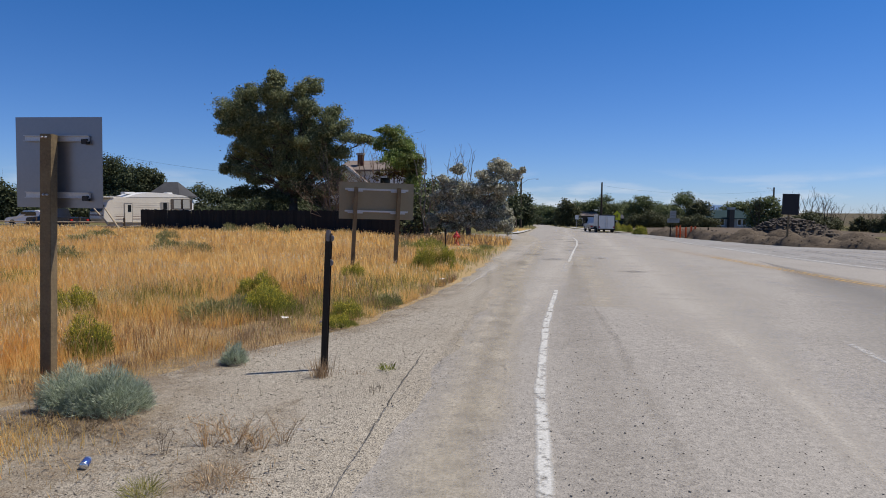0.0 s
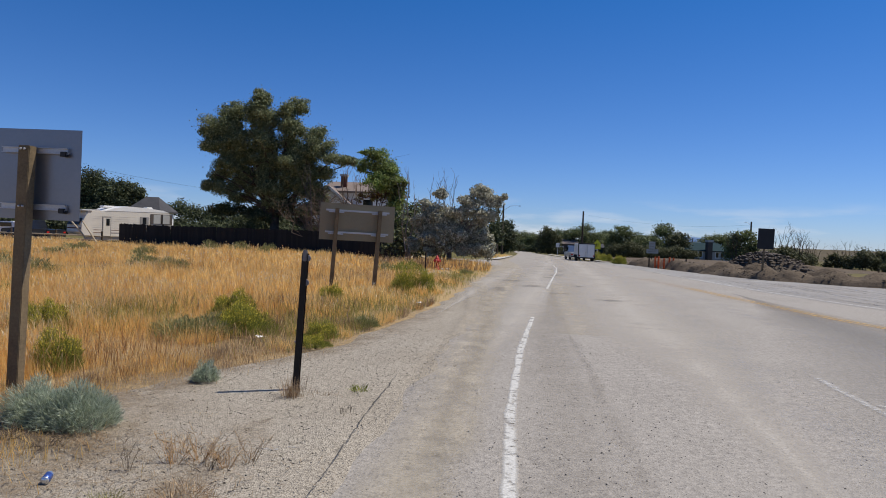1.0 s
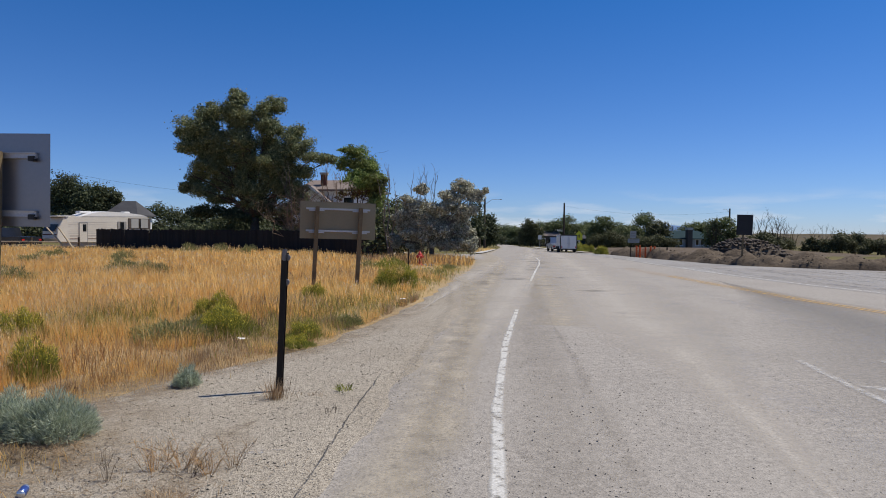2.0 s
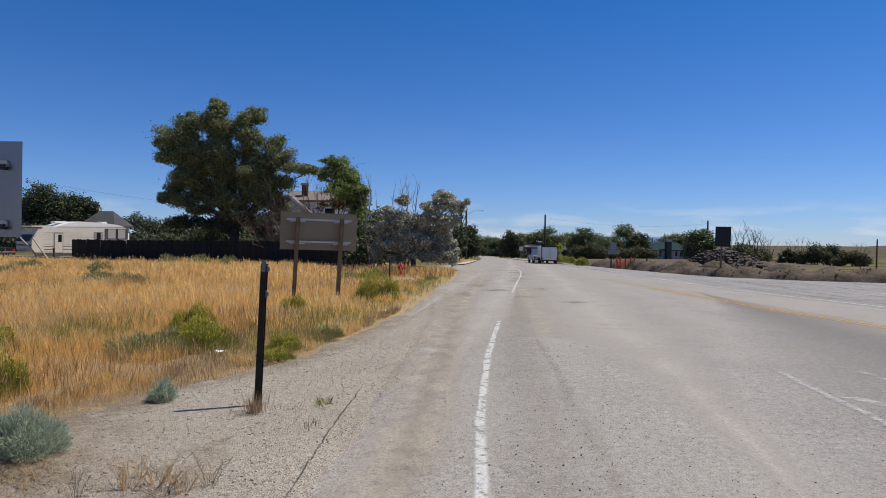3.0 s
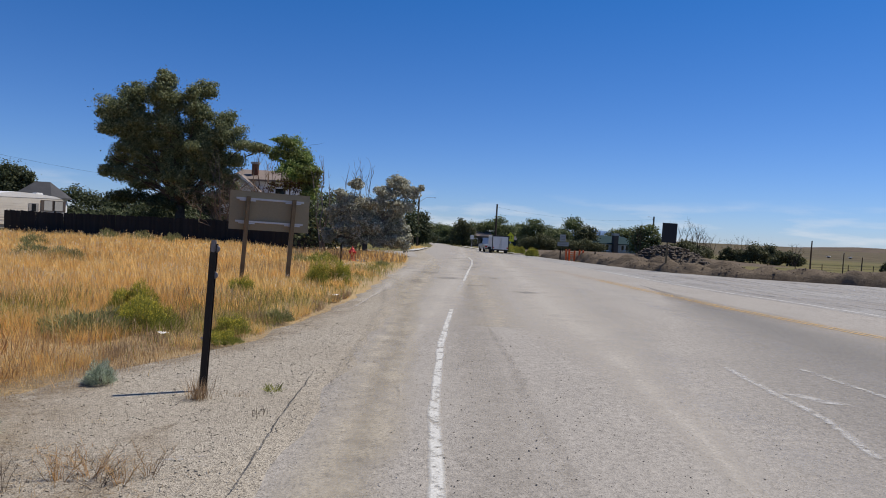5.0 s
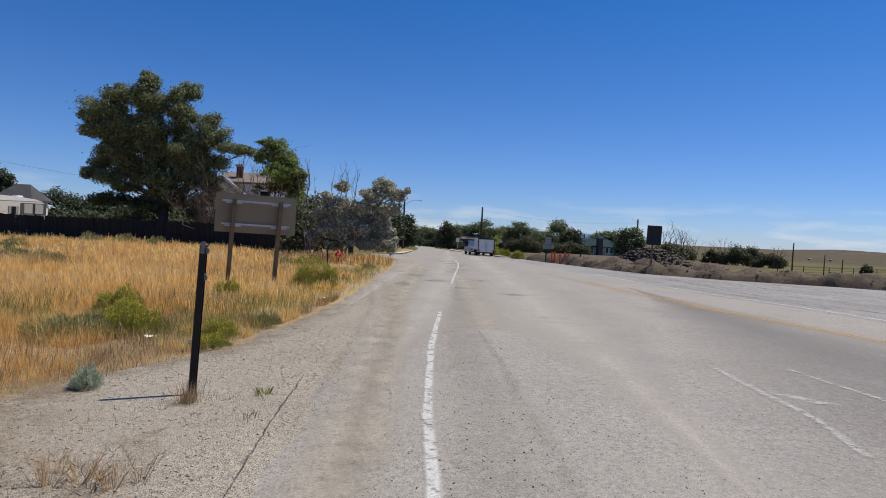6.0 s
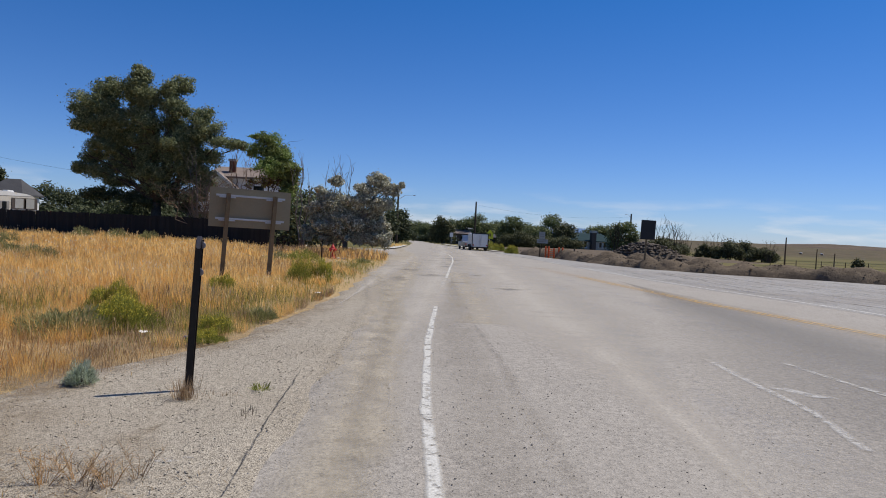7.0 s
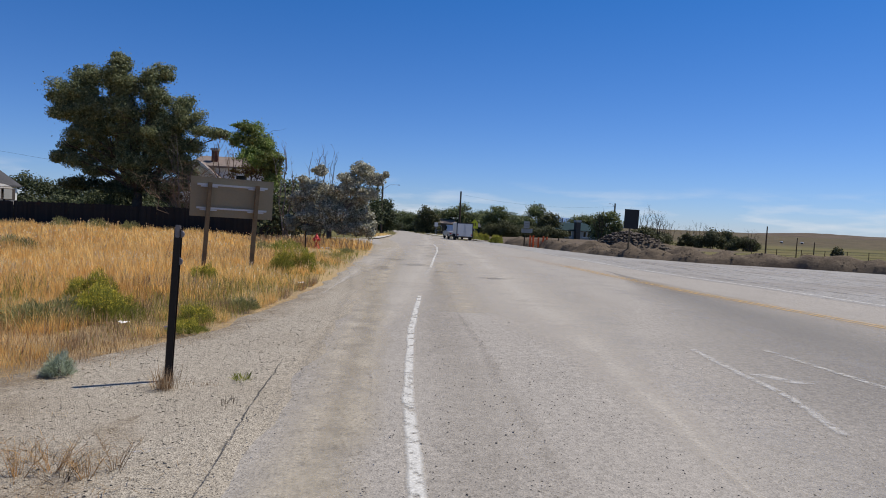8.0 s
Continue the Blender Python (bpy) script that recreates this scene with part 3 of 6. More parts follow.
def shrub(x, y, w, h, count, blade, material, seed, label, tips=None, twig=True, name="shrub", depth=1.0, z=None, width=0.06, wild=0.35):
    """Fine stems that spread from the root into a rounded, uneven dome."""
    rng = np.random.default_rng(seed)
    t = thing(name, x, y, z, rng.random() * 20, label, "shrub")
    if tips is not None:
        count, width = int(count * 2.0), width * 0.55
    u = unit_cloud(rng, count)
    u[:, 2] = np.abs(u[:, 2]) * 0.9 + 0.1
    lump = 0.72 + 0.28 * np.array([noise.noise((a * 2.2, b * 2.2, seed * 3.7 + c)) for a, b, c in u]) * 1.6
    q = u * np.array([w / 2, w / 2 * depth, h]) * (lump * (0.45 + 0.55 * rng.random(count) ** 0.5)).reshape(-1, 1)
    d = u * (0.8 if tips is None else 0.6) + rng.normal(size=(count, 3)) * wild * (1.0 if tips is None else 0.7) + np.array([0, 0, 0.55 if tips is None else 0.75])
    d = d / np.linalg.norm(d, axis=1, keepdims=True) * (blade * (0.6 + 0.8 * rng.random((count, 1))))
    q[:, 2] = np.maximum(q[:, 2] - d[:, 2] * 0.6, 0.01)
    cards("foliage", q, d, unit_cloud(rng, count), blade * width * (0.7 + 0.7 * rng.random(count)) * 2, material, t)
    if tips is not None:
        sel = np.argsort(-(q[:, 2] / h + 0.25 * rng.random(count)))[: int(count * 0.3)]
        cards("flower_head", q[sel] + d[sel] * 0.9, unit_cloud(rng, len(sel)) * blade * 0.24, unit_cloud(rng, len(sel)), np.full(len(sel), blade * 0.13), tips, t)["kind"] = "stuff"
    if twig:
        bm = bmesh.new()
        for _ in range(14):
            e = Vector(unit_cloud(rng, 1)[0])
            e.z = abs(e.z) + 0.25
            limb(bm, (0, 0, -0.02), (e.x * w * 0.36, e.y * w * 0.36 * depth, e.z * h * 0.55), 0.012 * max(h, 0.5), rng, 0.2, 4, 3)
        part("stem", bm, M["bark"], t)
    return t


def blades(name, xs, ys, h, w, lean, material, label, rng):
    k = len(xs)
    z = np.array([lot_z(a, b) for a, b in zip(xs, ys)])
    a = rng.random(k) * math.tau
    d = np.stack([np.cos(a) * lean * h * rng.random(k), np.sin(a) * lean * h * rng.random(k), h], axis=1)
    n = np.stack([np.cos(a + 1.3), np.sin(a + 1.3), 0.1 * rng.normal(size=k)], axis=1)
    ob = cards(name, np.stack([xs, ys, z - 0.01], axis=1), d, n, w, material, None, 0.08)
    return tagged(ob, label, "grass", kind="stuff")


def lot_z(x, y):
    """The ground's own height: land, small rises in the field, sunk under the paved sheets."""
    inside = along(y, GRASS_EDGE) - x
    far = along(y, WHITE_RIGHT) + 26 - x
    bumps = 0.05 * noise.noise((x * 0.35, y * 0.35, 2.0)) + 0.02 * noise.noise((x * 1.3, y * 1.3, 5.0))
    k = min(max(inside / 1.5, 0), 1)
    return ter(x, y) - 0.05 * (1 - k) + bumps * k

# ---- ground, road and distance ----
def graded(lo, hi, near_lo, near_hi, step, growth):
    a = list(np.arange(near_lo, near_hi + 1e-6, step))
    s, v = step, near_hi
    while v < hi:
        s *= growth
        v += s
        a.append(min(v, hi))
    s, v = step, near_lo
    while v > lo:
        s *= growth
        v -= s
        a.insert(0, max(v, lo))
    return a


gx, gy = graded(-4500, 4500, -26, 26, 0.5, 1.22), graded(-2500, 4800, -4, 62, 0.6, 1.22)
bm = bmesh.new()
grid = [[bm.verts.new((x, y, lot_z(x, y))) for x in gx] for y in gy]
for r0, r1 in zip(grid, grid[1:]):
    for i in range(len(gx) - 1):
        bm.faces.new((r0[i], r0[i + 1], r1[i + 1], r1[i]))
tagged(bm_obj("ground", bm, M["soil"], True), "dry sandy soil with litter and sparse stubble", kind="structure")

ys_road = list(np.arange(-40, 60, 1.0)) + list(np.arange(60, 231, 5.0))
tagged(strip("road", ys_road, lambda y: along(y, PAVED_LEFT) - 0.03, lambda y: along(y, WHITE_RIGHT) + 0.25, 12, 0.012, M["asphalt"], 0.05), "sun-bleached grey asphalt road with dusty margins")
tagged(strip("pavement", list(np.arange(-40, 62, 0.4)) + list(np.arange(62, 231, 5)), lambda y: along(y, GRASS_EDGE), lambda y: along(y, PAVED_LEFT) + 0.3, 10, 0.0, M["gravel"], 0.22, 0.05, 3.0), "pale gravel road shoulder beside the asphalt")
tagged(strip("pavement", list(np.arange(-40, 80, 1.0)), lambda y: along(y, WHITE_RIGHT) - 0.2, lambda y: along(y, [(-40, 40), (30, 26), (34, 21), (36, 16), (40, 12.5), (50, 10.2), (58, 8.8), (80, 6.0)]), 10, 0.002, M["lot_gravel"], 0.2, 0.05, 6.0), "pale grey rutted gravel lot beside the road")

tagged(strip("side_road", list(np.arange(46, 62.6, 0.5)), lambda y: -24.0, lambda y: along(y, PAVED_LEFT) + 0.4, 14, 0.006, M["asphalt"], 0.15, 0.05, 8.0), "pale dusty side road joining the main road")
EDGE_LINE = [(-6, 0.55), (0, 0.38), (3.96, 0.22), (6.3, 0.07), (10.2, -0.02), (14.2, 0.03)]
line_strip("edge_line", EDGE_LINE, 0.125, 0.020, M["white_paint"], "worn white painted edge line on the asphalt", 0.04, 0.02)
line_strip("edge_line", [(18.6, 0.12), (22, 0.2)], 0.16, 0.020, M["faint_paint"], "worn white painted edge line on the asphalt", 0.2, 0.03)
line_strip("edge_line", [(22.5, 0.24), (27.3, 0.34), (36.3, 0.58), (44, 0.62), (51.2, 0.40), (58, -0.4), (64, -1.4)], 0.13, 0.020, M["white_paint"], "worn white painted edge line on the asphalt", 0.5, 0.02)
line_strip("edge_line", WHITE_RIGHT, 0.13, 0.020, M["white_paint"], "white painted edge line along the far lane", 0.5, 0.01, -20, 140)
for off in (-0.11, 0.11):
    line_strip("centre_line", [(a, b + off) for a, b in YELLOW], 0.10, 0.021, M["yellow_paint"], "faded double yellow centre line", 0.5, 0.01, -20, 27)
line_strip("road_dust", YELLOW, 1.3, 0.016, M["orange_dust"], "orange-tinted dust along the centre line", 1.0, 0.1, 4, 34)
line_strip("lane_mark", [(6.9, 5.36), (7.77, 5.22), (8.52, 5.11), (9.4, 4.96)], 0.13, 0.020, M["faint_paint"], "worn white lane dash on the asphalt", 0.05, 0.03, 6.9, 9.5)
line_strip("lane_mark", [(5.7, 3.70), (6.04, 3.76), (6.84, 3.88), (7.33, 3.9), (7.86, 3.88), (8.58, 3.87), (9.3, 3.88)], 0.14, 0.020, M["scraped"], "pale scraped streak on the asphalt", 0.05, 0.03)
line_strip("lane_mark", [(7.5, 4.4), (7.72, 4.2), (7.9, 4.02)], 0.34, 0.019, M["scraped"], "pale scuffed patch on the asphalt", 0.05, 0.06)
# the open joint between the asphalt and the gravel
JOINT = [(2.0, -0.90), (3.86, -1.05), (4.7, -1.12), (5.6, -1.21), (6.26, -1.27), (6.9, -1.31), (8.0, -1.40)]
JOINT = [(2.0 + 0.06 * i, along(2.0 + 0.06 * i, JOINT) + 0.02 * noise.noise((i * 0.35, 3.0, 1.0))) for i in range(96)]
line_strip("road_crack", JOINT, 0.015, 0.019, M["crack"], "dark open joint between asphalt and gravel", 0.06, 0.006)
line_strip("road_dust", [(-8, -0.4), (2, -0.5), (5, -0.62), (8, -0.78), (14, -1.0), (22, -1.1), (34, -1.3)], 0.8, 0.015, M["tan_dust"], "tan dust band beside the edge line", 0.5, 0.15)
line_strip("road_dust", [(12, 1.0), (16, 0.9), (20, 0.75), (26, 0.6)], 1.2, 0.015, M["tan_dust"], "tan dust drifted on the lane", 0.5, 0.2)
line_strip("road_dust", [(-8, -0.1), (2, -0.3), (5, -0.38), (9, -0.55), (14, -0.85), (19, -1.5), (24, -2.4)], 0.6, 0.017, M["tan_dust"], "tan dusty track curving to the side", 0.3, 0.12)

def tongue(name, y0, y1, mid, width, lift, material, label, start, end):
    """A worn layer that narrows to nothing at both ends."""
    ys = np.linspace(y0, y1, max(7, int((y1 - y0) / 0.5)))
    def half(y):
        k = max(min((y - y0) / start, (y1 - y) / end, 1.0), 0.01)
        return width / 2 * k * k * (3 - 2 * k) * (1 + 0.25 * noise.noise((y * 0.4, y0, width)))
    return tagged(strip(name, ys, lambda y: mid(y) - half(y), lambda y: mid(y) + half(y), 2, lift, material, 0.06, 0.0, y0), label)


SWEEP = [(-8, 1.7), (2.5, 1.2), (4.5, 1.10), (5.4, 1.07), (7.1, 1.02), (8.8, 0.96), (11, 0.78), (13, 0.70), (17, 0.66), (26, 0.7)]
tongue("tyre_mark", -6, 14.5, lambda y: along(y, SWEEP), 0.30, 0.018, M["rubber"], "brown curved tyre track on the asphalt", 3, 9)
GRIT = [(-8, 1.0), (2.0, 0.74), (5.5, 0.62), (8.0, 0.55), (10.5, 0.45), (13, 0.42), (26, 0.4)]
tongue("road_dust", -8, 25, lambda y: along(y, GRIT), 0.95, 0.016, M["brown_grit"], "brown grit swept into the bend of the lane", 3, 15)
TRACK = [(2, -0.15), (4.4, -0.3), (6.8, -0.55), (10, -0.64), (14.4, -0.9), (18, -1.35), (22, -2.0), (26, -2.9)]
tongue("tyre_mark", 2, 25, lambda y: along(y, TRACK), 0.34, 0.0186, M["rubber"], "brown curved tyre track bending to the side", 3, 6)
tongue("tyre_mark", 5, 24, lambda y: along(y, TRACK) - 0.55, 0.24, 0.0186, M["rubber"], "brown curved tyre track bending to the side", 3, 6)
# broken surface where the side road joins
apron = random.Random(8)
for k in range(16):
    y0, x0 = 19 + 1.9 * k + apron.uniform(-0.6, 0.6), apron.uniform(-2.4, 2.2) - 0.03 * k
    tongue("road_patch", y0, y0 + apron.uniform(0.8, 2.0), lambda y: x0 + 0.1 * noise.noise((y, x0, 0)), apron.uniform(0.5, 1.9), 0.0188, M["rut"], "dark broken patch in the old asphalt", 0.4, 0.4)
CURVE = [(0, 0.0), (14, 0.0), (34, 0.1), (60, 0.2), (120, -0.6)]
for y0, y1, off, wd in ((3, 120, 2.3, 4.4), (6, 120, -0.3, 3.4), (14, 45, -2.0, 2.2)):
    tongue("road_dust", y0, y1, lambda y: along(y, CURVE) + off + 0.3 * noise.noise((y * 0.15, off, 0)), wd, 0.0145 + 0.0004 * off, M["pale_dust"], "pale warm dust over the asphalt", 14, 12)
tongue("road_patch", -8.0, 26, lambda y: 6.3 + 0.02 * y, 9.0, 0.0132, M["worn_grey"], "darker worn asphalt in the near lane", 3, 26)
line_strip("road_dust", [(3, 3.2), (8, 3.0), (14, 3.4), (22, 3.8)], 0.9, 0.016, M["pale_scuff"], "pale dusty wheel path on the asphalt", 0.5, 0.2)
line_strip("road_dust", [(4, 6.2), (9, 5.7), (16, 5.2), (26, 4.6)], 0.8, 0.016, M["pale_scuff"], "pale dusty wheel path on the asphalt", 0.5, 0.2)
for k in range(14):
    line_strip("tyre_mark", [(a, b + 0.7 + 0.75 * k + 0.5 * math.sin(a * 0.35 + k * 1.9)) for a, b in WHITE_RIGHT if a < 35], 0.2, 0.008, M["rut"], "dark tyre rut in the gravel lot", 0.4, 0.12, 6 + k, 36 - 0.3 * k)
for k in range(12):
    line_strip("tyre_mark", [(a, b + 0.95 + 0.85 * k + 0.6 * math.sin(a * 0.28 + k * 2.3)) for a, b in WHITE_RIGHT if a < 35], 0.28, 0.010, M["pale_scuff"], "pale ridge between ruts in the gravel lot", 0.4, 0.16, 6 + k, 36 - 0.3 * k)
for y0, xm, wd in ((20.6, 0.55, 1.3), (27.0, -0.2, 1.6), (30.5, -1.1, 1.2), (34, 0.6, 1.4)):
    line_strip("road_patch", [(y0, xm), (y0 + 0.2, xm + 0.1), (y0 + 0.4, xm + 0.2)], wd * 0.7, 0.018, M["rut"], "dark tar patch on the asphalt", 0.2, 0.2)

# earth washed over the gravel along the grass, and round the brush
line_strip("road_dust", [(a, b + 0.25) for a, b in GRASS_EDGE], 0.9, 0.005, M["earth_drift"], "brown earth drifted along the grass edge", 0.2, 0.25, -10, 15)
line_strip("road_dust", [(-10, -5.4), (2, -4.9), (6.2, -4.6), (8.1, -4.1), (9.5, -3.6), (13, -2.95)], 1.5, 0.012, M["earth_drift"], "bare brown earth between the gravel and the grass", 0.2, 0.25)
tongue("road_dust", 0.6, 7.6, lambda y: along(y, [(0, -3.4), (3.6, -3.2), (4.6, -3.35), (5.6, -3.7), (7, -3.8)]), 2.0, 0.007, M["earth_drift"], "brown earth drifted round the brush", 2.2, 1.6)
tongue("road_dust", 2.4, 5.6, lambda y: along(y, [(2, -1.95), (4.5, -2.0), (6, -2.0)]), 0.8, 0.006, M["earth_drift"], "brown earth drifted round dead weeds", 1.0, 0.8)

# the kerb by the poles and the raised edge of the far footway
line_strip("kerb", [(62, -6.2), (63.5, -5.3), (70, -5.2), (92, -5.6)], 0.9, 0.10, M["concrete"], "low pale concrete kerb", 1.0, 0.02)
line_strip("kerb", [(74, 5.9), (92, 3.2), (135, -0.7)], 0.9, 0.12, M["concrete"], "pale concrete footway edge", 2.0, 0.02)

# far hills, low and brown, and a range behind them with haze coloured in as blue
def ridge(name, pts, base, thick, material, label):
    bm = bmesh.new()
    rows = []
    n = 160
    for i in range(n + 1):
        a = pts[0][0] + (pts[-1][0] - pts[0][0]) * i / n
        r, top = along(a, [(p[0], p[1]) for p in pts]), along(a, [(p[0], p[2]) for p in pts])
        top += 2.5 * noise.noise((a * 0.3, 1.1, 0)) + 1.0 * noise.noise((a * 1.7, 1.1, 0))
        col = []
        for k in range(9):
            f = k / 8
            rr = r - thick + thick * 2 * f
            z = base + (top - base) * math.sin(math.pi * f) ** 1.6
            z += (top - base) * 0.10 * noise.noise((a * 0.5, f * 4, 3)) * math.sin(math.pi * f)
            col.append(bm.verts.new((rr * math.sin(radians(a)), rr * math.cos(radians(a)), z)))
        rows.append(col)
    for r0, r1 in zip(rows, rows[1:]):
        for k in range(8):
            bm.faces.new((r0[k], r0[k + 1], r1[k + 1], r1[k]))
    return tagged(bm_obj(name, bm, material, True), label, kind="structure")


ridge("hill", [(22, 1500, -14), (25, 1510, -12), (27, 1520, -8), (29, 1550, -9), (31, 1560, -5), (33, 1580, -8), (36, 1600, -4), (40, 1620, -7), (46, 1650, 0), (60, 1650, 2)], -16, 500, M["near_hill"], "low olive rise in front of brown hills")
ridge("hill", [(8, 2300, -12), (21.5, 2350, -12), (23.6, 2400, -9), (27, 2500, 0), (29.5, 2540, 7), (31.5, 2600, 8), (34, 2650, 3), (45, 2700, 16), (70, 2700, 20)], -12, 900, M["hill"], "low brown grassy hills on the skyline")
ridge("backdrop", [(5, 4400, 0), (8, 4400, 8), (11, 4400, 46), (12, 4400, 40), (14, 4400, 12), (18, 4400, -10)], -30, 150, M["haze_blue"], "hazy blue mountain range far away")

# ---- roadside signs and posts ----
def reflector_disc(t, z):
    bm = bmesh.new()
    lathe(bm, [(0.028, -0.006), (0.036, -0.003), (0.036, 0.005), (0.026, 0.01)], 16, (0.028, 0.012, z), Vector((0, 1, 0)))
    return part("reflector", bm, M["reflector"], t, "round clear reflector disc", True)


post = thing("delineator_post", -2.24, 6.655, None, -4, "dark steel roadside marker post with two round reflectors", "marker post")
lean = Matrix.Rotation(radians(2.2), 4, "Y") @ Matrix.Rotation(radians(-1.0), 4, "X")
bm = bmesh.new()
prism(bm, [(-0.033, 0), (-0.028, 0), (-0.014, 0.0), (0.014, 0), (0.028, 0), (0.033, 0), (0.033, 1.46), (-0.033, 1.46)], -0.002, 0.002)
for sx in (-1, 1):
    box(bm, (sx * 0.022, 0.012, 0.73), (0.005, 0.026, 1.46))
    box(bm, (sx * 0.030, 0.024, 0.73), (0.016, 0.004, 1.46))
part("channel", bm, M["dark_steel"], post)
bm = bmesh.new()
box(bm, (0, 0.004, 1.435), (0.05, 0.03, 0.12), 0.008)
part("cap", bm, M["reflector"], post, "bare galvanised top end")
for z in (1.41, 1.15):
    reflector_disc(post, z)
for o in post.children:
    o.matrix_basis = lean

# square sign seen from behind, on one timber post
s1 = thing("road_sign", -4.75, 5.73, None, 3, "square grey metal road sign on a square timber post", "road sign")
s1.matrix_basis = pose(-4.75, 5.73, 0, 0, 0.7, 3)
bm = bmesh.new()
box(bm, (0, 0, 1.16), (0.12, 0.10, 2.55), 0.006)
part("post", bm, M["post_wood"], s1, "brown weathered timber post").matrix_basis = pose(-0.045, 0, 0, 0, 1.2, 0)
bm = bmesh.new()
box(bm, (0.03, 0.105, 2.165), (0.95, 0.006, 0.90), 0.002)
part("panel", bm, M["sign_back"], s1, "plain grey metal panel back")
for z in (2.40, 1.84):
    bm = bmesh.new()
    box(bm, (0.03, 0.088, z), (0.70, 0.028, 0.05), 0.003)
    box(bm, (0.03, 0.07, z + 0.026), (0.70, 0.03, 0.006))
    box(bm, (0.03, 0.07, z - 0.026), (0.70, 0.03, 0.006))
    br = part("bracket", bm, M["galv"], s1, "galvanised mounting rail")
    bm = bmesh.new()
    for sx in (-0.02, 0.02):
        lathe(bm, [(0.012, 0), (0.012, 0.015), (0.006, 0.02)], 6, (sx, -0.05, z), Vector((0, -1, 0)))
    part("bolt", bm, M["galv"], br)
    bm = bmesh.new()
    box(bm, (0.345, 0.07, z - 0.03), (0.06, 0.05, 0.05), 0.004)
    part("rail_end", bm, M["black_trim"], br)

# broad tan sign seen from behind, on two timber posts
s2 = thing("road_sign", -5.06, 17.78, None, 24, "broad tan sign back on two timber posts", "road sign")
s2.matrix_basis = pose(-5.06, 17.78, 0, 0, 1.2, 24)
WIDE, LOW, HIGH = 2.10, 1.44, 2.47
for sx in (-0.60, 0.60):
    bm = bmesh.new()
    box(bm, (0, 0, 1.08), (0.10, 0.15, 2.5), 0.006)
    part("post", bm, M["post_wood"], s2, "brown weathered timber post").matrix_basis = pose(sx - 0.06, 0, 0, 0, 1.8, 0)
bm = bmesh.new()
box(bm, (0.0, 0.13, (LOW + HIGH) / 2), (WIDE, 0.012, HIGH - LOW), 0.003)
part("panel", bm, M["tan_back"], s2, "dull tan sign back")
for z in (2.27, 1.66):
    bm = bmesh.new()
    box(bm, (0, 0.108, z), (1.78, 0.03, 0.045), 0.003)
    box(bm, (0, 0.092, z + 0.024), (1.78, 0.03, 0.006))
    rail = part("rail", bm, M["galv"], s2, "pale galvanised mounting rail")
    for sx in (-0.60, 0.60):
        bm = bmesh.new()
        box(bm, (sx, 0.083, z - 0.045), (0.42, 0.02, 0.035), 0.003)
        part("bracket", bm, M["galv"], rail)

# hydrant
hy = thing("fire_hydrant", -5.62, 34.0, None, -25, "red fire hydrant with a white outlet cap in dry grass", "hydrant")
bm = bmesh.new()
lathe(bm, [(0.17, 0.0), (0.17, 0.04), (0.115, 0.06), (0.11, 0.42), (0.15, 0.44), (0.15, 0.48), (0.12, 0.50), (0.115, 0.58), (0.07, 0.66), (0.03, 0.69), (0.03, 0.75), (0.01, 0.76)], 16)
part("barrel", bm, M["red_paint"], hy, smooth=True)
for ax, r in ((Vector((1, 0, 0)), 0.055), (Vector((-1, 0, 0)), 0.055), (Vector((0, -1, 0)), 0.075)):
    bm = bmesh.new()
    lathe(bm, [(r, 0), (r, 0.16), (r * 1.25, 0.165), (r * 1.25, 0.20), (r * 0.4, 0.205), (r * 0.4, 0.23)], 12, (0, 0, 0.46), ax)
    part("outlet", bm, M["red_paint"], hy)
bm = bmesh.new()
box(bm, (0.35, -0.1, 0.03), (0.5, 0.4, 0.09), 0.02)
tagged(bm_obj("concrete_pad", bm, M["concrete"]), "pale concrete block beside the hydrant", "block").matrix_basis = pose(-5.5, 33.9, ter(-5.5, 33.9), 0, 0, 12)
tp = thing("fence_post", -4.72, 26.3, None, 10, "short black steel post in the grass", "post")
bm = bmesh.new()
box(bm, (0, 0, 0.45), (0.05, 0.006, 1.1))
box(bm, (0, 0.02, 0.45), (0.006, 0.04, 1.1))
part("stem", bm, M["dark_steel"], tp)

# ---- the wooden fence and what stands behind it ----
FENCE = [(-33.4, 46.8), (-29.2, 46.2), (-20.0, 46.4), (-9.6, 45.2)]
fence = thing("fence", FENCE[0][0], FENCE[0][1], None, 0, "black-stained board fence with uneven upright planks", "fence")
plank_mesh = []
for k in range(4):
    bm = bmesh.new()
    hgt = (1.64, 1.62, 1.66, 1.60)[k]
    prism(bm, [(-0.073, -0.1), (0.073, -0.1), (0.073, hgt - 0.03), (0.06, hgt), (-0.06, hgt), (-0.073, hgt - 0.03)], -0.011, 0.011)
    me = bpy.data.meshes.new("plank")
    bm.to_mesh(me)
    bm.free()
    me.materials.append(M["fence_wood"])
    plank_mesh.append(me)
frng = random.Random(4)
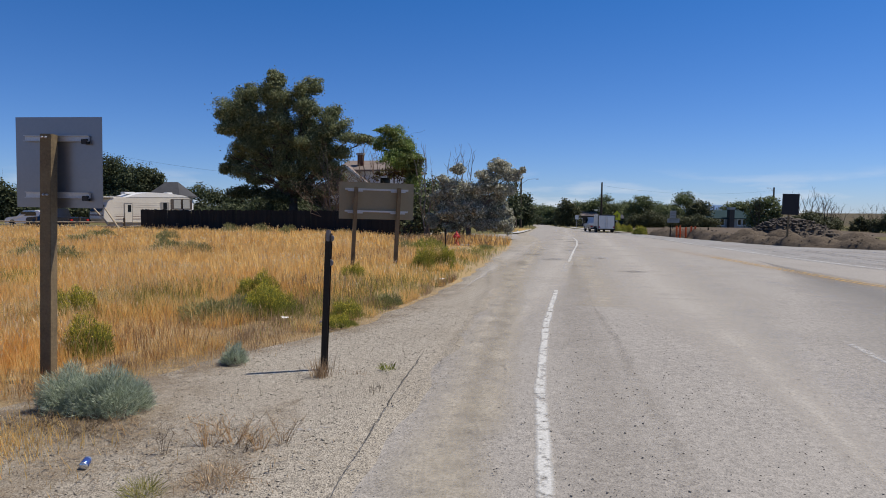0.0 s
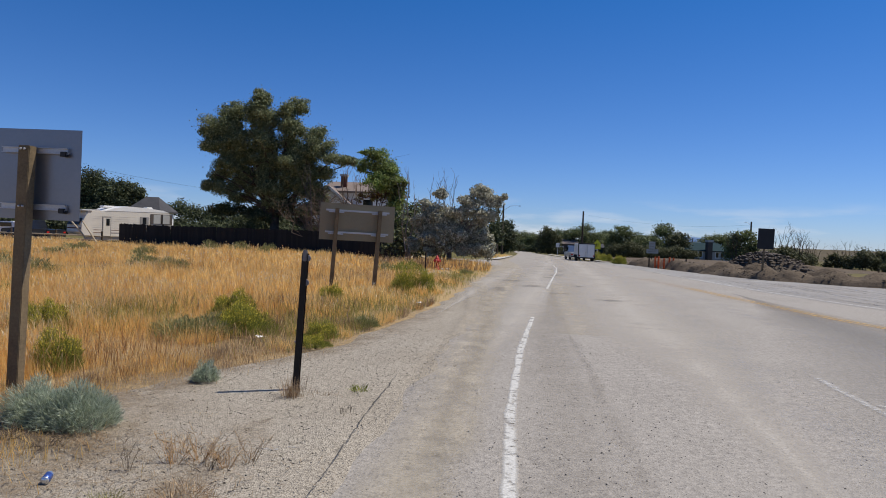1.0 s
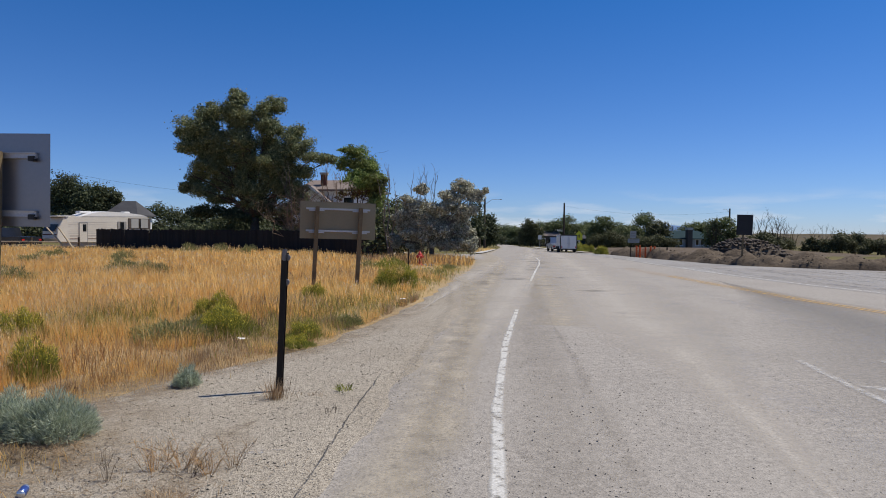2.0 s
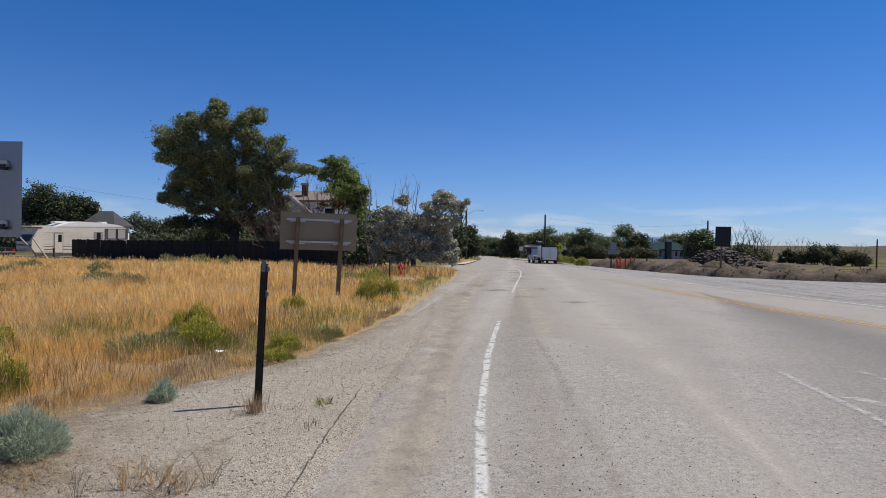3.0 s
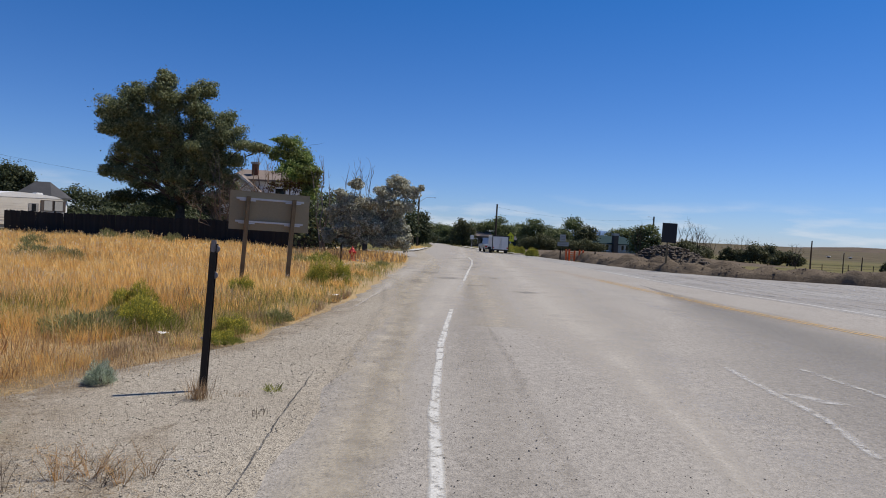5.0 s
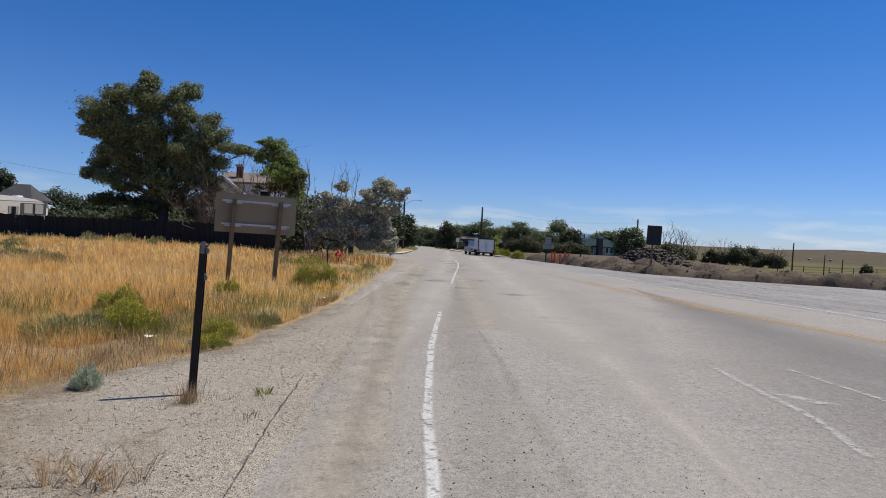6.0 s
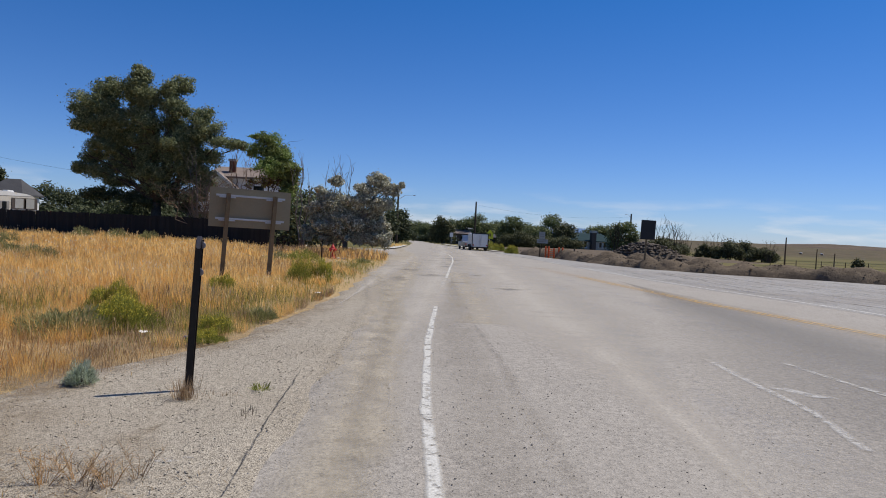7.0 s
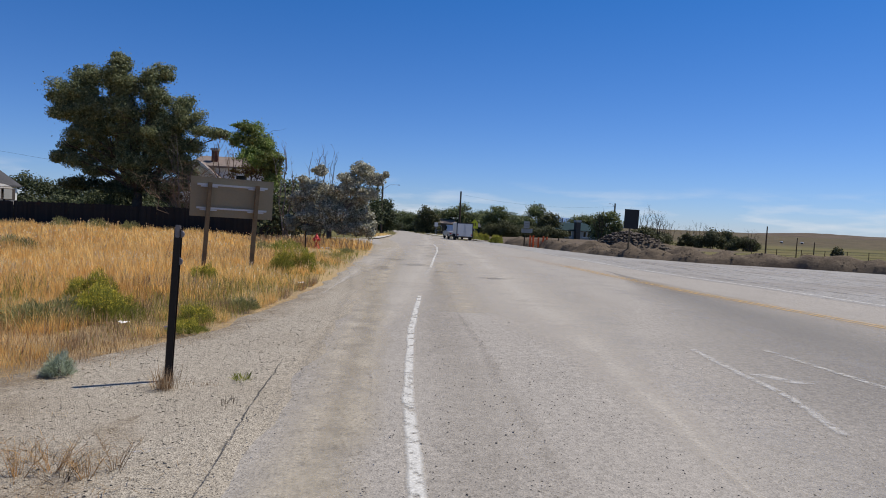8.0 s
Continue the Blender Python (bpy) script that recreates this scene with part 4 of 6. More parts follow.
for (xa, ya), (xb, yb) in zip(FENCE, FENCE[1:]):
    run = math.hypot(xb - xa, yb - ya)
    ang = math.degrees(math.atan2(yb - ya, xb - xa))
    k = int(run / 0.143)
    for i in range(k):
        f = (i + 0.5) / k
        o = new("plank", frng.choice(plank_mesh))
        o.parent = fence
        wx, wy = xa + (xb - xa) * f, ya + (yb - ya) * f
        o.matrix_basis = pose(wx - FENCE[0][0], wy - FENCE[0][1] - 0.02 * frng.random(), 0.03 * frng.uniform(-1, 1), frng.uniform(-0.8, 0.8), frng.uniform(-0.5, 0.5), ang)
    for z in (0.4, 1.3):
        bm = bmesh.new()
        box(bm, ((xa + xb) / 2 - FENCE[0][0], (ya + yb) / 2 - FENCE[0][1] + 0.05, z), (run, 0.05, 0.09), 0, Matrix.Rotation(radians(ang), 4, "Z"))
        part("rail", bm, M["fence_wood"], fence)
    for i in range(int(run / 2.4) + 1):
        f = min(i * 2.4 / run, 1)
        bm = bmesh.new()
        box(bm, (xa + (xb - xa) * f - FENCE[0][0], ya + (yb - ya) * f - FENCE[0][1] + 0.12, 0.75), (0.09, 0.09, 1.7))
        part("post", bm, M["fence_wood"], fence)

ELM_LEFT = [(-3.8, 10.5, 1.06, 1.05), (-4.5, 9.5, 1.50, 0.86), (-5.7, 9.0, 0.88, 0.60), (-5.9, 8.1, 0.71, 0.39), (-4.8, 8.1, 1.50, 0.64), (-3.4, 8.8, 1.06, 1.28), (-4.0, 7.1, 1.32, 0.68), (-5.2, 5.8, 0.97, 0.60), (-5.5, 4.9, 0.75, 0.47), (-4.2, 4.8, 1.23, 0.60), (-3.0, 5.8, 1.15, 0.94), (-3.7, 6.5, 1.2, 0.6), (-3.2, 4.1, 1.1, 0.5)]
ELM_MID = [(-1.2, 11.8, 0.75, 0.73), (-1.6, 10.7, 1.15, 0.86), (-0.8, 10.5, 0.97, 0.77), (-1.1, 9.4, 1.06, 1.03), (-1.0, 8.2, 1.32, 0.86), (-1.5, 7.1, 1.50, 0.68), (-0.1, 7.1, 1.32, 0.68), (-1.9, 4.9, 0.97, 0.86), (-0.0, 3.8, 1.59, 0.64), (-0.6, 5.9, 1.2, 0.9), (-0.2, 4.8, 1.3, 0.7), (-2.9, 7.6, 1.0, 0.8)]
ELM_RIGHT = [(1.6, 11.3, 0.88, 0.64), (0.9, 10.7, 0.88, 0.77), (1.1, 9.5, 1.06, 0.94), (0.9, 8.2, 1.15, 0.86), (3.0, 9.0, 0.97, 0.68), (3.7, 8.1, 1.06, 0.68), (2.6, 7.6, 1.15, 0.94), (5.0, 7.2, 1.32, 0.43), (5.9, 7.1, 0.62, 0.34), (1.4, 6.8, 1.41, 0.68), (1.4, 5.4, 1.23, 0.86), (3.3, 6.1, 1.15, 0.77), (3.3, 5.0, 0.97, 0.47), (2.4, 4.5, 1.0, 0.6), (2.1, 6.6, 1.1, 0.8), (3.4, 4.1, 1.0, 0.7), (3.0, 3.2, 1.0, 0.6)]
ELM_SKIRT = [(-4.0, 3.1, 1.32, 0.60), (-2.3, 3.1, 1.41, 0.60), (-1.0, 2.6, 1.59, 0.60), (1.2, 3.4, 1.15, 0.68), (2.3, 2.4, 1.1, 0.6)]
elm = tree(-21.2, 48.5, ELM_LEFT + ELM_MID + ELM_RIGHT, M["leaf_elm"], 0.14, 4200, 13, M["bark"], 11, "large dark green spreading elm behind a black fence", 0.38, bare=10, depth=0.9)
# low lobes take darker leaves: shade under the crown is put into their colour
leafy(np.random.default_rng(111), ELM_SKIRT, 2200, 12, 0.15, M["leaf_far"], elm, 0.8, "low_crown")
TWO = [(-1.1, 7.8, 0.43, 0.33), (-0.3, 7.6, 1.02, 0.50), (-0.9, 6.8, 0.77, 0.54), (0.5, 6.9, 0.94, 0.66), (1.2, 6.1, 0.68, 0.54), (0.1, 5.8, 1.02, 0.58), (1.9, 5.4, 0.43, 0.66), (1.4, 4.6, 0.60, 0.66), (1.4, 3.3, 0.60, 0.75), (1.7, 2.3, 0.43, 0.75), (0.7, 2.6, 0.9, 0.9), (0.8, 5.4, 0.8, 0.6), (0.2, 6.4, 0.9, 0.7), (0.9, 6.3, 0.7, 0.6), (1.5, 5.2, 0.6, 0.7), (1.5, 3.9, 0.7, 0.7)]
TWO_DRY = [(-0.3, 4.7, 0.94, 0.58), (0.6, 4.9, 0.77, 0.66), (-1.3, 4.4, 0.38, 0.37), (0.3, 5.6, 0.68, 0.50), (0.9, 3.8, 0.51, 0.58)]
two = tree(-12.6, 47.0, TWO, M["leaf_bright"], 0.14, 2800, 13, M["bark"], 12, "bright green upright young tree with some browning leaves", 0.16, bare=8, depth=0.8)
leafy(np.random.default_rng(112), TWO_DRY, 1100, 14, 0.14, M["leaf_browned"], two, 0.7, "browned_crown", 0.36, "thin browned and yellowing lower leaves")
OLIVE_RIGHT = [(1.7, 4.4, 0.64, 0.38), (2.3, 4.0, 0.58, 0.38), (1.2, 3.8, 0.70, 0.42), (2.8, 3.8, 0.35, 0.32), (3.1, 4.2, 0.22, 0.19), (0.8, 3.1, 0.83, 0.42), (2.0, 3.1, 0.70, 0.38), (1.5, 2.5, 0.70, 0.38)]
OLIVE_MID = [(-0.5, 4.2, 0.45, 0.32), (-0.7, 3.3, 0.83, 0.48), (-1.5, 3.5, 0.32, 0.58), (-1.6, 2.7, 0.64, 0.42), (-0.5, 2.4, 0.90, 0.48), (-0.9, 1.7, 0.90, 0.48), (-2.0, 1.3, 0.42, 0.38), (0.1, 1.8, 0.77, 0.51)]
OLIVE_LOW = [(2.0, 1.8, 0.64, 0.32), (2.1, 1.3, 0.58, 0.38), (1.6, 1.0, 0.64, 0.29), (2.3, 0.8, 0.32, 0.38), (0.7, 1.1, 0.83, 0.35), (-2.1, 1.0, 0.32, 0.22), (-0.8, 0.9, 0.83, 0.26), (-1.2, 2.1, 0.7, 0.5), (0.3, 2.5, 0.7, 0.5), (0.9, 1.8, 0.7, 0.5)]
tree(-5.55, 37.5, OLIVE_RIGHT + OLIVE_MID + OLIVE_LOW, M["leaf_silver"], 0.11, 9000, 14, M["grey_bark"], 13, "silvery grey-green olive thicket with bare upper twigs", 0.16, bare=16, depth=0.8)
bare_tree(-6.2, 38.2, 5.7, 2.0, M["grey_bark"], 14, "dead leafless branches rising from the olive thicket", 4, 9, thick=0.02)
bare_tree(-8.35, 39.0, 5.9, 1.5, M["grey_bark"], 15, "dead leafless branches beside the olive thicket", 3, 9, thick=0.02)
tree(-6.6, 78.0, [(-0.1, 5.3, 0.9, 0.7), (-0.2, 3.7, 1.2, 1.3), (-0.7, 2.1, 1.4, 1.3), (0.6, 2.4, 0.7, 1.0)], M["leaf_far"], 0.3, 300, 14, M["bark"], 16, "dark green tree behind the roadside poles", 0.16)
bare_tree(-17.0, 47.0, 4.2, 5.6, M["dead_bark"], 17, "tangled brown dead shrub against the fence", 22, 20, "shrub", 0.0, 0.02)
bare_tree(-15.0, 48.3, 6.6, 1.8, M["dead_bark"], 18, "leafless brown sapling in front of a white house", 4, 8, "tree")
bare_tree(-17.6, 47.2, 6.4, 2.2, M["grey_bark"], 28, "leafless brown stem at the edge of a big elm", 3, 8, "tree", thick=0.018)
LEFT = [(0, 2.2, 4.5, 1.8), (-3.5, 2.4, 2.8, 1.8), (4.0, 2.4, 2.6, 1.8), (-2.6, 7.4, 2.3, 2.0), (0.2, 5.8, 2.8, 2.4), (2.9, 6.5, 2.0, 1.5), (4.7, 6.1, 0.9, 1.1), (-2.2, 4.1, 2.8, 2.5), (-4.0, 5.8, 1.9, 2.5), (2.4, 4.5, 2.7, 1.6)]
tree(-62.5, 85, LEFT, M["leaf_far"], 0.30, 600, 16, M["bark"], 19, "dark green trees behind a white trailer", 0.35)
tree(-74.0, 88, [(a * 1.1, b * 0.95, c, d) for a, b, c, d in LEFT], M["leaf_far"], 0.30, 600, 16, M["bark"], 20, "dark green trees behind a white trailer", 0.35)
tree(-57.2, 96, [(-3, 1.2, 2.5, 1.2), (3, 1.2, 2.5, 1.2), (-1.4, 4.8, 1.8, 1.2), (1.6, 4.0, 2.4, 1.4), (4.0, 3.1, 1.9, 1.2), (0.5, 2.2, 4.4, 1.2)], M["leaf_far"], 0.40, 260, 16, M["bark"], 21, "dark green low tree beyond the fence", 0.3)
tree(-46.0, 90, [(-2, 3.4, 2.5, 1.4), (1.5, 3.0, 2.6, 1.4), (4.5, 3.2, 2.4, 1.4), (0.5, 1.8, 5.0, 1.2)], M["leaf_far"], 0.38, 300, 16, M["bark"], 22, "dark green hedge trees beyond the fence", 0.3)
tree(-31.5, 72, [(-2, 2.4, 2.5, 1.2), (1.5, 2.8, 2.6, 1.3), (4.5, 2.9, 2.4, 1.2), (0.5, 1.4, 5.0, 1.2)], M["leaf_far"], 0.36, 380, 18, M["bark"], 23, "dark green shrubs behind the fence", 0.2)
tree(-15.5, 67, [(-2, 3.2, 2.2, 1.5), (1.5, 3.4, 2.2, 1.6), (4.5, 3.0, 2.0, 1.4), (0.5, 1.4, 4.6, 1.3)], M["leaf_far"], 0.34, 380, 18, M["bark"], 24, "dark green shrubs behind the fence", 0.2)
tree(-8.6, 42.5, [(-1.5, 2.4, 1.5, 1.2), (1.0, 2.6, 1.5, 1.4), (0, 1.2, 2.6, 1.2)], M["leaf_far"], 0.3, 220, 12, M["bark"], 25, "dark green shrub behind the olive thicket", 0.15)

# ---- vehicles and buildings ----
def wheel(t, x, y, r, wd, axis=Vector((1, 0, 0))):
    bm = bmesh.new()
    lathe(bm, [(r * 0.62, -wd / 2), (r * 0.93, -wd / 2), (r, -wd * 0.3), (r, wd * 0.3), (r * 0.93, wd / 2), (r * 0.62, wd / 2)], 18, (x, y, r), axis)
    w = part("wheel", bm, M["rubber_black"], t, "black tyre", True)
    bm = bmesh.new()
    lathe(bm, [(r * 0.6, -wd * 0.42), (r * 0.6, wd * 0.42), (r * 0.2, wd * 0.46)], 14, (x, y, r), axis)
    part("rim", bm, M["galv"], w)


def car(x, y, turn, paint, label, category="car", length=4.5, wide=1.78, high=1.5, pickup=False, group=""):
    """A road vehicle, nose along its own +y."""
    t = thing("pickup_truck" if pickup else "car", x, y, None, turn, label, category, group)
    h, hl = high, length / 2
    if pickup:
        prof = [(-hl, 0.38), (-hl, 0.95), (-0.1 * length, 0.98), (-0.07 * length, h), (0.14 * length, h), (0.23 * length, 1.02), (hl - 0.1, 0.92), (hl, 0.75), (hl, 0.36)]
    else:
        prof = [(-hl, 0.34), (-hl, 0.80), (-hl + 0.12, 0.93), (-0.34 * length, h - 0.06), (-0.2 * length, h), (0.06 * length, h - 0.02), (0.2 * length, 0.95), (hl - 0.2, 0.82), (hl, 0.62), (hl, 0.30)]
    bm = bmesh.new()
    a = [bm.verts.new((-wide / 2 + (0.13 if z > 1.0 else 0), yy, z)) for yy, z in prof]
    b = [bm.verts.new((wide / 2 - (0.13 if z > 1.0 else 0), yy, z)) for yy, z in prof]
    bm.faces.new(a)
    bm.faces.new(b[::-1])
    for i in range(len(a)):
        j = (i + 1) % len(a)
        bm.faces.new((a[j], a[i], b[i], b[j]))
    bmesh.ops.recalc_face_normals(bm, faces=bm.faces)
    bmesh.ops.bevel(bm, geom=list(bm.edges), offset=0.035, segments=2, affect="EDGES")
    part("body", bm, paint, t)
    y0, y1 = (-0.06 * length, 0.15 * length) if pickup else (-0.27 * length, 0.1 * length)
    for sx in (-1, 1):
        bm = bmesh.new()
        prism(bm, [(y0, 1.02), (y1 + 0.12, 1.02), (y1 - 0.06, h - 0.12), (y0 + 0.08, h - 0.12)], -0.012, 0.012)
        bmesh.ops.transform(bm, matrix=Matrix.Translation((sx * (wide / 2 - 0.055), 0, 0)) @ Matrix.Rotation(radians(90), 4, "Z"), verts=bm.verts)
        part("side_window", bm, M["glass"], t)
        bm = bmesh.new()
        box(bm, (sx * (wide / 2 - 0.16), -hl - 0.005, 0.72), (0.24, 0.05, 0.14), 0.015)
        part("tail_lamp", bm, M["lamp_red"], t, "red tail lamp")
        for yy in (-0.31 * length, 0.31 * length):
            wheel(t, sx * (wide / 2 - 0.1), yy, 0.34, 0.22)
    bm = bmesh.new()
    yy = y0 - 0.02 if pickup else -0.35 * length
    box(bm, (0, yy, h - 0.24), (wide - 0.45, 0.03, 0.36), 0.01, Matrix.Rotation(radians(0 if pickup else 24), 4, "X"))
    part("rear_window", bm, M["glass"], t)
    bm = bmesh.new()
    box(bm, (0, -hl - 0.04, 0.45), (wide - 0.1, 0.12, 0.16), 0.03)
    part("bumper", bm, M["black_trim"], t)
    return t


# the cargo trailer behind a pickup on the far lane
TX, TY, TT = 3.85, 77.5, 5.5
tr = thing("cargo_trailer", TX, TY, None, TT, "white enclosed cargo trailer with two rear doors and black trim", "trailer")
bm = bmesh.new()
box(bm, (0, 0, 1.22), (1.86, 3.7, 1.60), 0.07)
part("body", bm, M["white_metal"], tr, "white ribbed metal box")
bm = bmesh.new()
box(bm, (0, -1.83, 2.0), (1.92, 0.10, 0.12), 0.03)
for sx in (-1, 1):
    box(bm, (sx * 0.915, -1.83, 1.2), (0.09, 0.10, 1.66), 0.02)
box(bm, (0, -1.83, 0.42), (1.92, 0.12, 0.12), 0.02)
part("rear_frame", bm, M["black_trim"], tr, "black rear door frame")
for sx in (-1, 1):
    bm = bmesh.new()
    box(bm, (sx * 0.43, -1.865, 1.2), (0.82, 0.035, 1.42), 0.012)
    d = part("door", bm, M["sign_white"], tr, "pale grey rear door")
    bm = bmesh.new()
    tube(bm, [(sx * 0.08, -1.90, 0.55), (sx * 0.08, -1.90, 1.85)], [0.014, 0.014], 6)
    box(bm, (sx * 0.12, -1.91, 1.05), (0.14, 0.03, 0.05))
    part("lock_bar", bm, M["galv"], d)
    bm = bmesh.new()
    box(bm, (sx * 0.78, -1.89, 0.66), (0.13, 0.03, 0.16), 0.01)
    part("tail_lamp", bm, M["lamp_red"], tr, "red tail lamp")
    for yy in (-0.45, 0.35):
        wheel(tr, sx * 0.90, yy, 0.33, 0.2)
    bm = bmesh.new()
    prism(bm, [(-0.9, 0.35), (-0.8, 0.72), (0.75, 0.72), (0.85, 0.35), (0.75, 0.35), (0.66, 0.66), (-0.72, 0.66), (-0.8, 0.35)], -0.12, 0.12)
    bmesh.ops.transform(bm, matrix=Matrix.Translation((sx * 0.96, -0.05, 0)) @ Matrix.Rotation(radians(90), 4, "Z"), verts=bm.verts)
    part("fender", bm, M["black_trim"], tr)
bm = bmesh.new()
tube(bm, [(-0.7, 1.7, 0.42), (0, 2.9, 0.45)], [0.05, 0.04], 6)
tube(bm, [(0.7, 1.7, 0.42), (0, 2.9, 0.45)], [0.05, 0.04], 6)
part("drawbar", bm, M["black_trim"], tr)
ca, sa = math.cos(radians(TT)), math.sin(radians(TT))
car(TX - sa * 5.6 - 0.35, TY + ca * 5.6, TT + 2, M["car_silver"], "silver pickup truck towing a white cargo trailer", "truck", 5.4, 1.9, 1.75, True)
car(-15.3, 226, 4, M["car_white"], "white car parked at the road's edge", group="far cars")
car(-8.6, 212, 5, M["car_dark"], "dark car far along the road", group="far cars")
car(-11.0, 236, 5, M["car_dark"], "dark car far along the road", group="far cars")
car(-42.6, 48.5, 80, M["car_dark"], "dark pickup parked in the yard", "truck", 5.2, 1.85, 1.7, True)
car(-48.3, 52.0, 88, M["car_white"], "white car parked in the yard")

# travel trailer
RX, RY = -39.3, 50.2
rv = thing("travel_trailer", RX, RY, None, 66, "weathered cream travel trailer parked behind dry grass", "trailer")
bm = bmesh.new()
prism(bm, [(0.1, 0.45), (-0.15, 0.8), (-0.1, 1.5), (0.35, 2.58), (0.8, 2.70), (6.7, 2.85), (7.1, 2.55), (7.1, 0.45)], 0, 2.4)
bmesh.ops.bevel(bm, geom=list(bm.edges), offset=0.03, segments=2, affect="EDGES")
part("body", bm, M["cream_siding"], rv)
for k in range(9):
    bm = bmesh.new()
    box(bm, (3.85, -0.004, 0.62 + k * 0.2), (6.4, 0.010, 0.012))
    part("siding_rib", bm, M["trim_grey"] if k in (2, 3) else M["cream_siding"], rv)
bm = bmesh.new()
prism(bm, [(1.6, 2.70), (2.4, 3.02), (3.3, 3.20), (4.9, 3.14), (6.3, 2.98), (6.8, 2.82)], -0.02, 2.42)
part("roof", bm, M["white_metal"], rv, "bright white raised roof section")
bm = bmesh.new()
box(bm, (1.2, 1.2, 2.72), (0.8, 0.7, 0.2), 0.05)
part("roof_vent", bm, M["trim_grey"], rv)
bm = bmesh.new()
box(bm, (1.72, -0.02, 1.32), (0.66, 0.04, 1.75), 0.02)
d = part("door", bm, M["trim_grey"], rv, "grey-framed entry door")
bm = bmesh.new()
box(bm, (1.72, -0.035, 1.30), (0.56, 0.03, 1.62), 0.015)
part("leaf", bm, M["cream_siding"], d)
bm = bmesh.new()
box(bm, (1.80, -0.055, 1.72), (0.26, 0.02, 0.62), 0.01)
part("pane", bm, M["glass"], d)
for cx, cz, sx, sz in ((4.7, 1.95, 0.62, 0.62), (5.75, 2.15, 1.0, 0.85), (6.55, 2.15, 1.0, 0.85)):
    bm = bmesh.new()
    box(bm, (cx, -0.02, cz), (sx + 0.1, 0.04, sz + 0.1), 0.015)
    w = part("window", bm, M["trim_grey"] if sx < 0.9 else M["dark_wall"], rv)
    bm = bmesh.new()
    box(bm, (cx, -0.045, cz), (sx * (0.5 if sx < 0.9 else 0.62), 0.02, sz), 0.01)
    part("pane", bm, M["glass"] if sx < 0.9 else M["pale_wall"], w, "" if sx < 0.9 else "pale opaque window pane")
bm = bmesh.new()
box(bm, (3.9, 0.02, 1.02), (6.3, 0.05, 0.05))
part("stripe", bm, M["brick"], rv, "thin brown side stripe")
bm = bmesh.new()
box(bm, (3.9, 0.0, 0.80), (6.3, 0.05, 0.03))
part("stripe", bm, M["brick"], rv, "thin brown side stripe")
bm = bmesh.new()
box(bm, (-0.09, 1.2, 1.72), (0.05, 1.9, 0.62), 0.01, Matrix.Rotation(radians(22), 4, "Y"))
part("front_window", bm, M["black_trim"], rv, "dark front window")
bm = bmesh.new()
box(bm, (-0.10, 1.2, 0.98), (0.06, 2.3, 0.42), 0.01)
part("front_band", bm, M["brick"], rv, "faded maroon band across the front")
bm = bmesh.new()
box(bm, (0.25, 1.2, 2.69), (0.8, 2.56, 0.09), 0.03)
part("roof_edge", bm, M["white_metal"], rv, "white overhanging roof edge")
for cx, w in ((2.3, 0.9), (5.6, 0.5)):
    bm = bmesh.new()
    box(bm, (cx, 1.2, 3.1 if cx < 4 else 3.16), (w, 0.7, 0.2), 0.05)
    part("roof_vent", bm, M["white_metal"], rv)
for cx in (3.6, 4.4):
    wheel(rv, cx, 0.1, 0.33, 0.2, Vector((0, 1, 0)))
bm = bmesh.new()
box(bm, (3.6, 0.12, 0.3), (6.6, 0.04, 0.34))
part("skirt", bm, M["trim_grey"], rv)
rv.scale = (1.19, 1.0, 1.0)


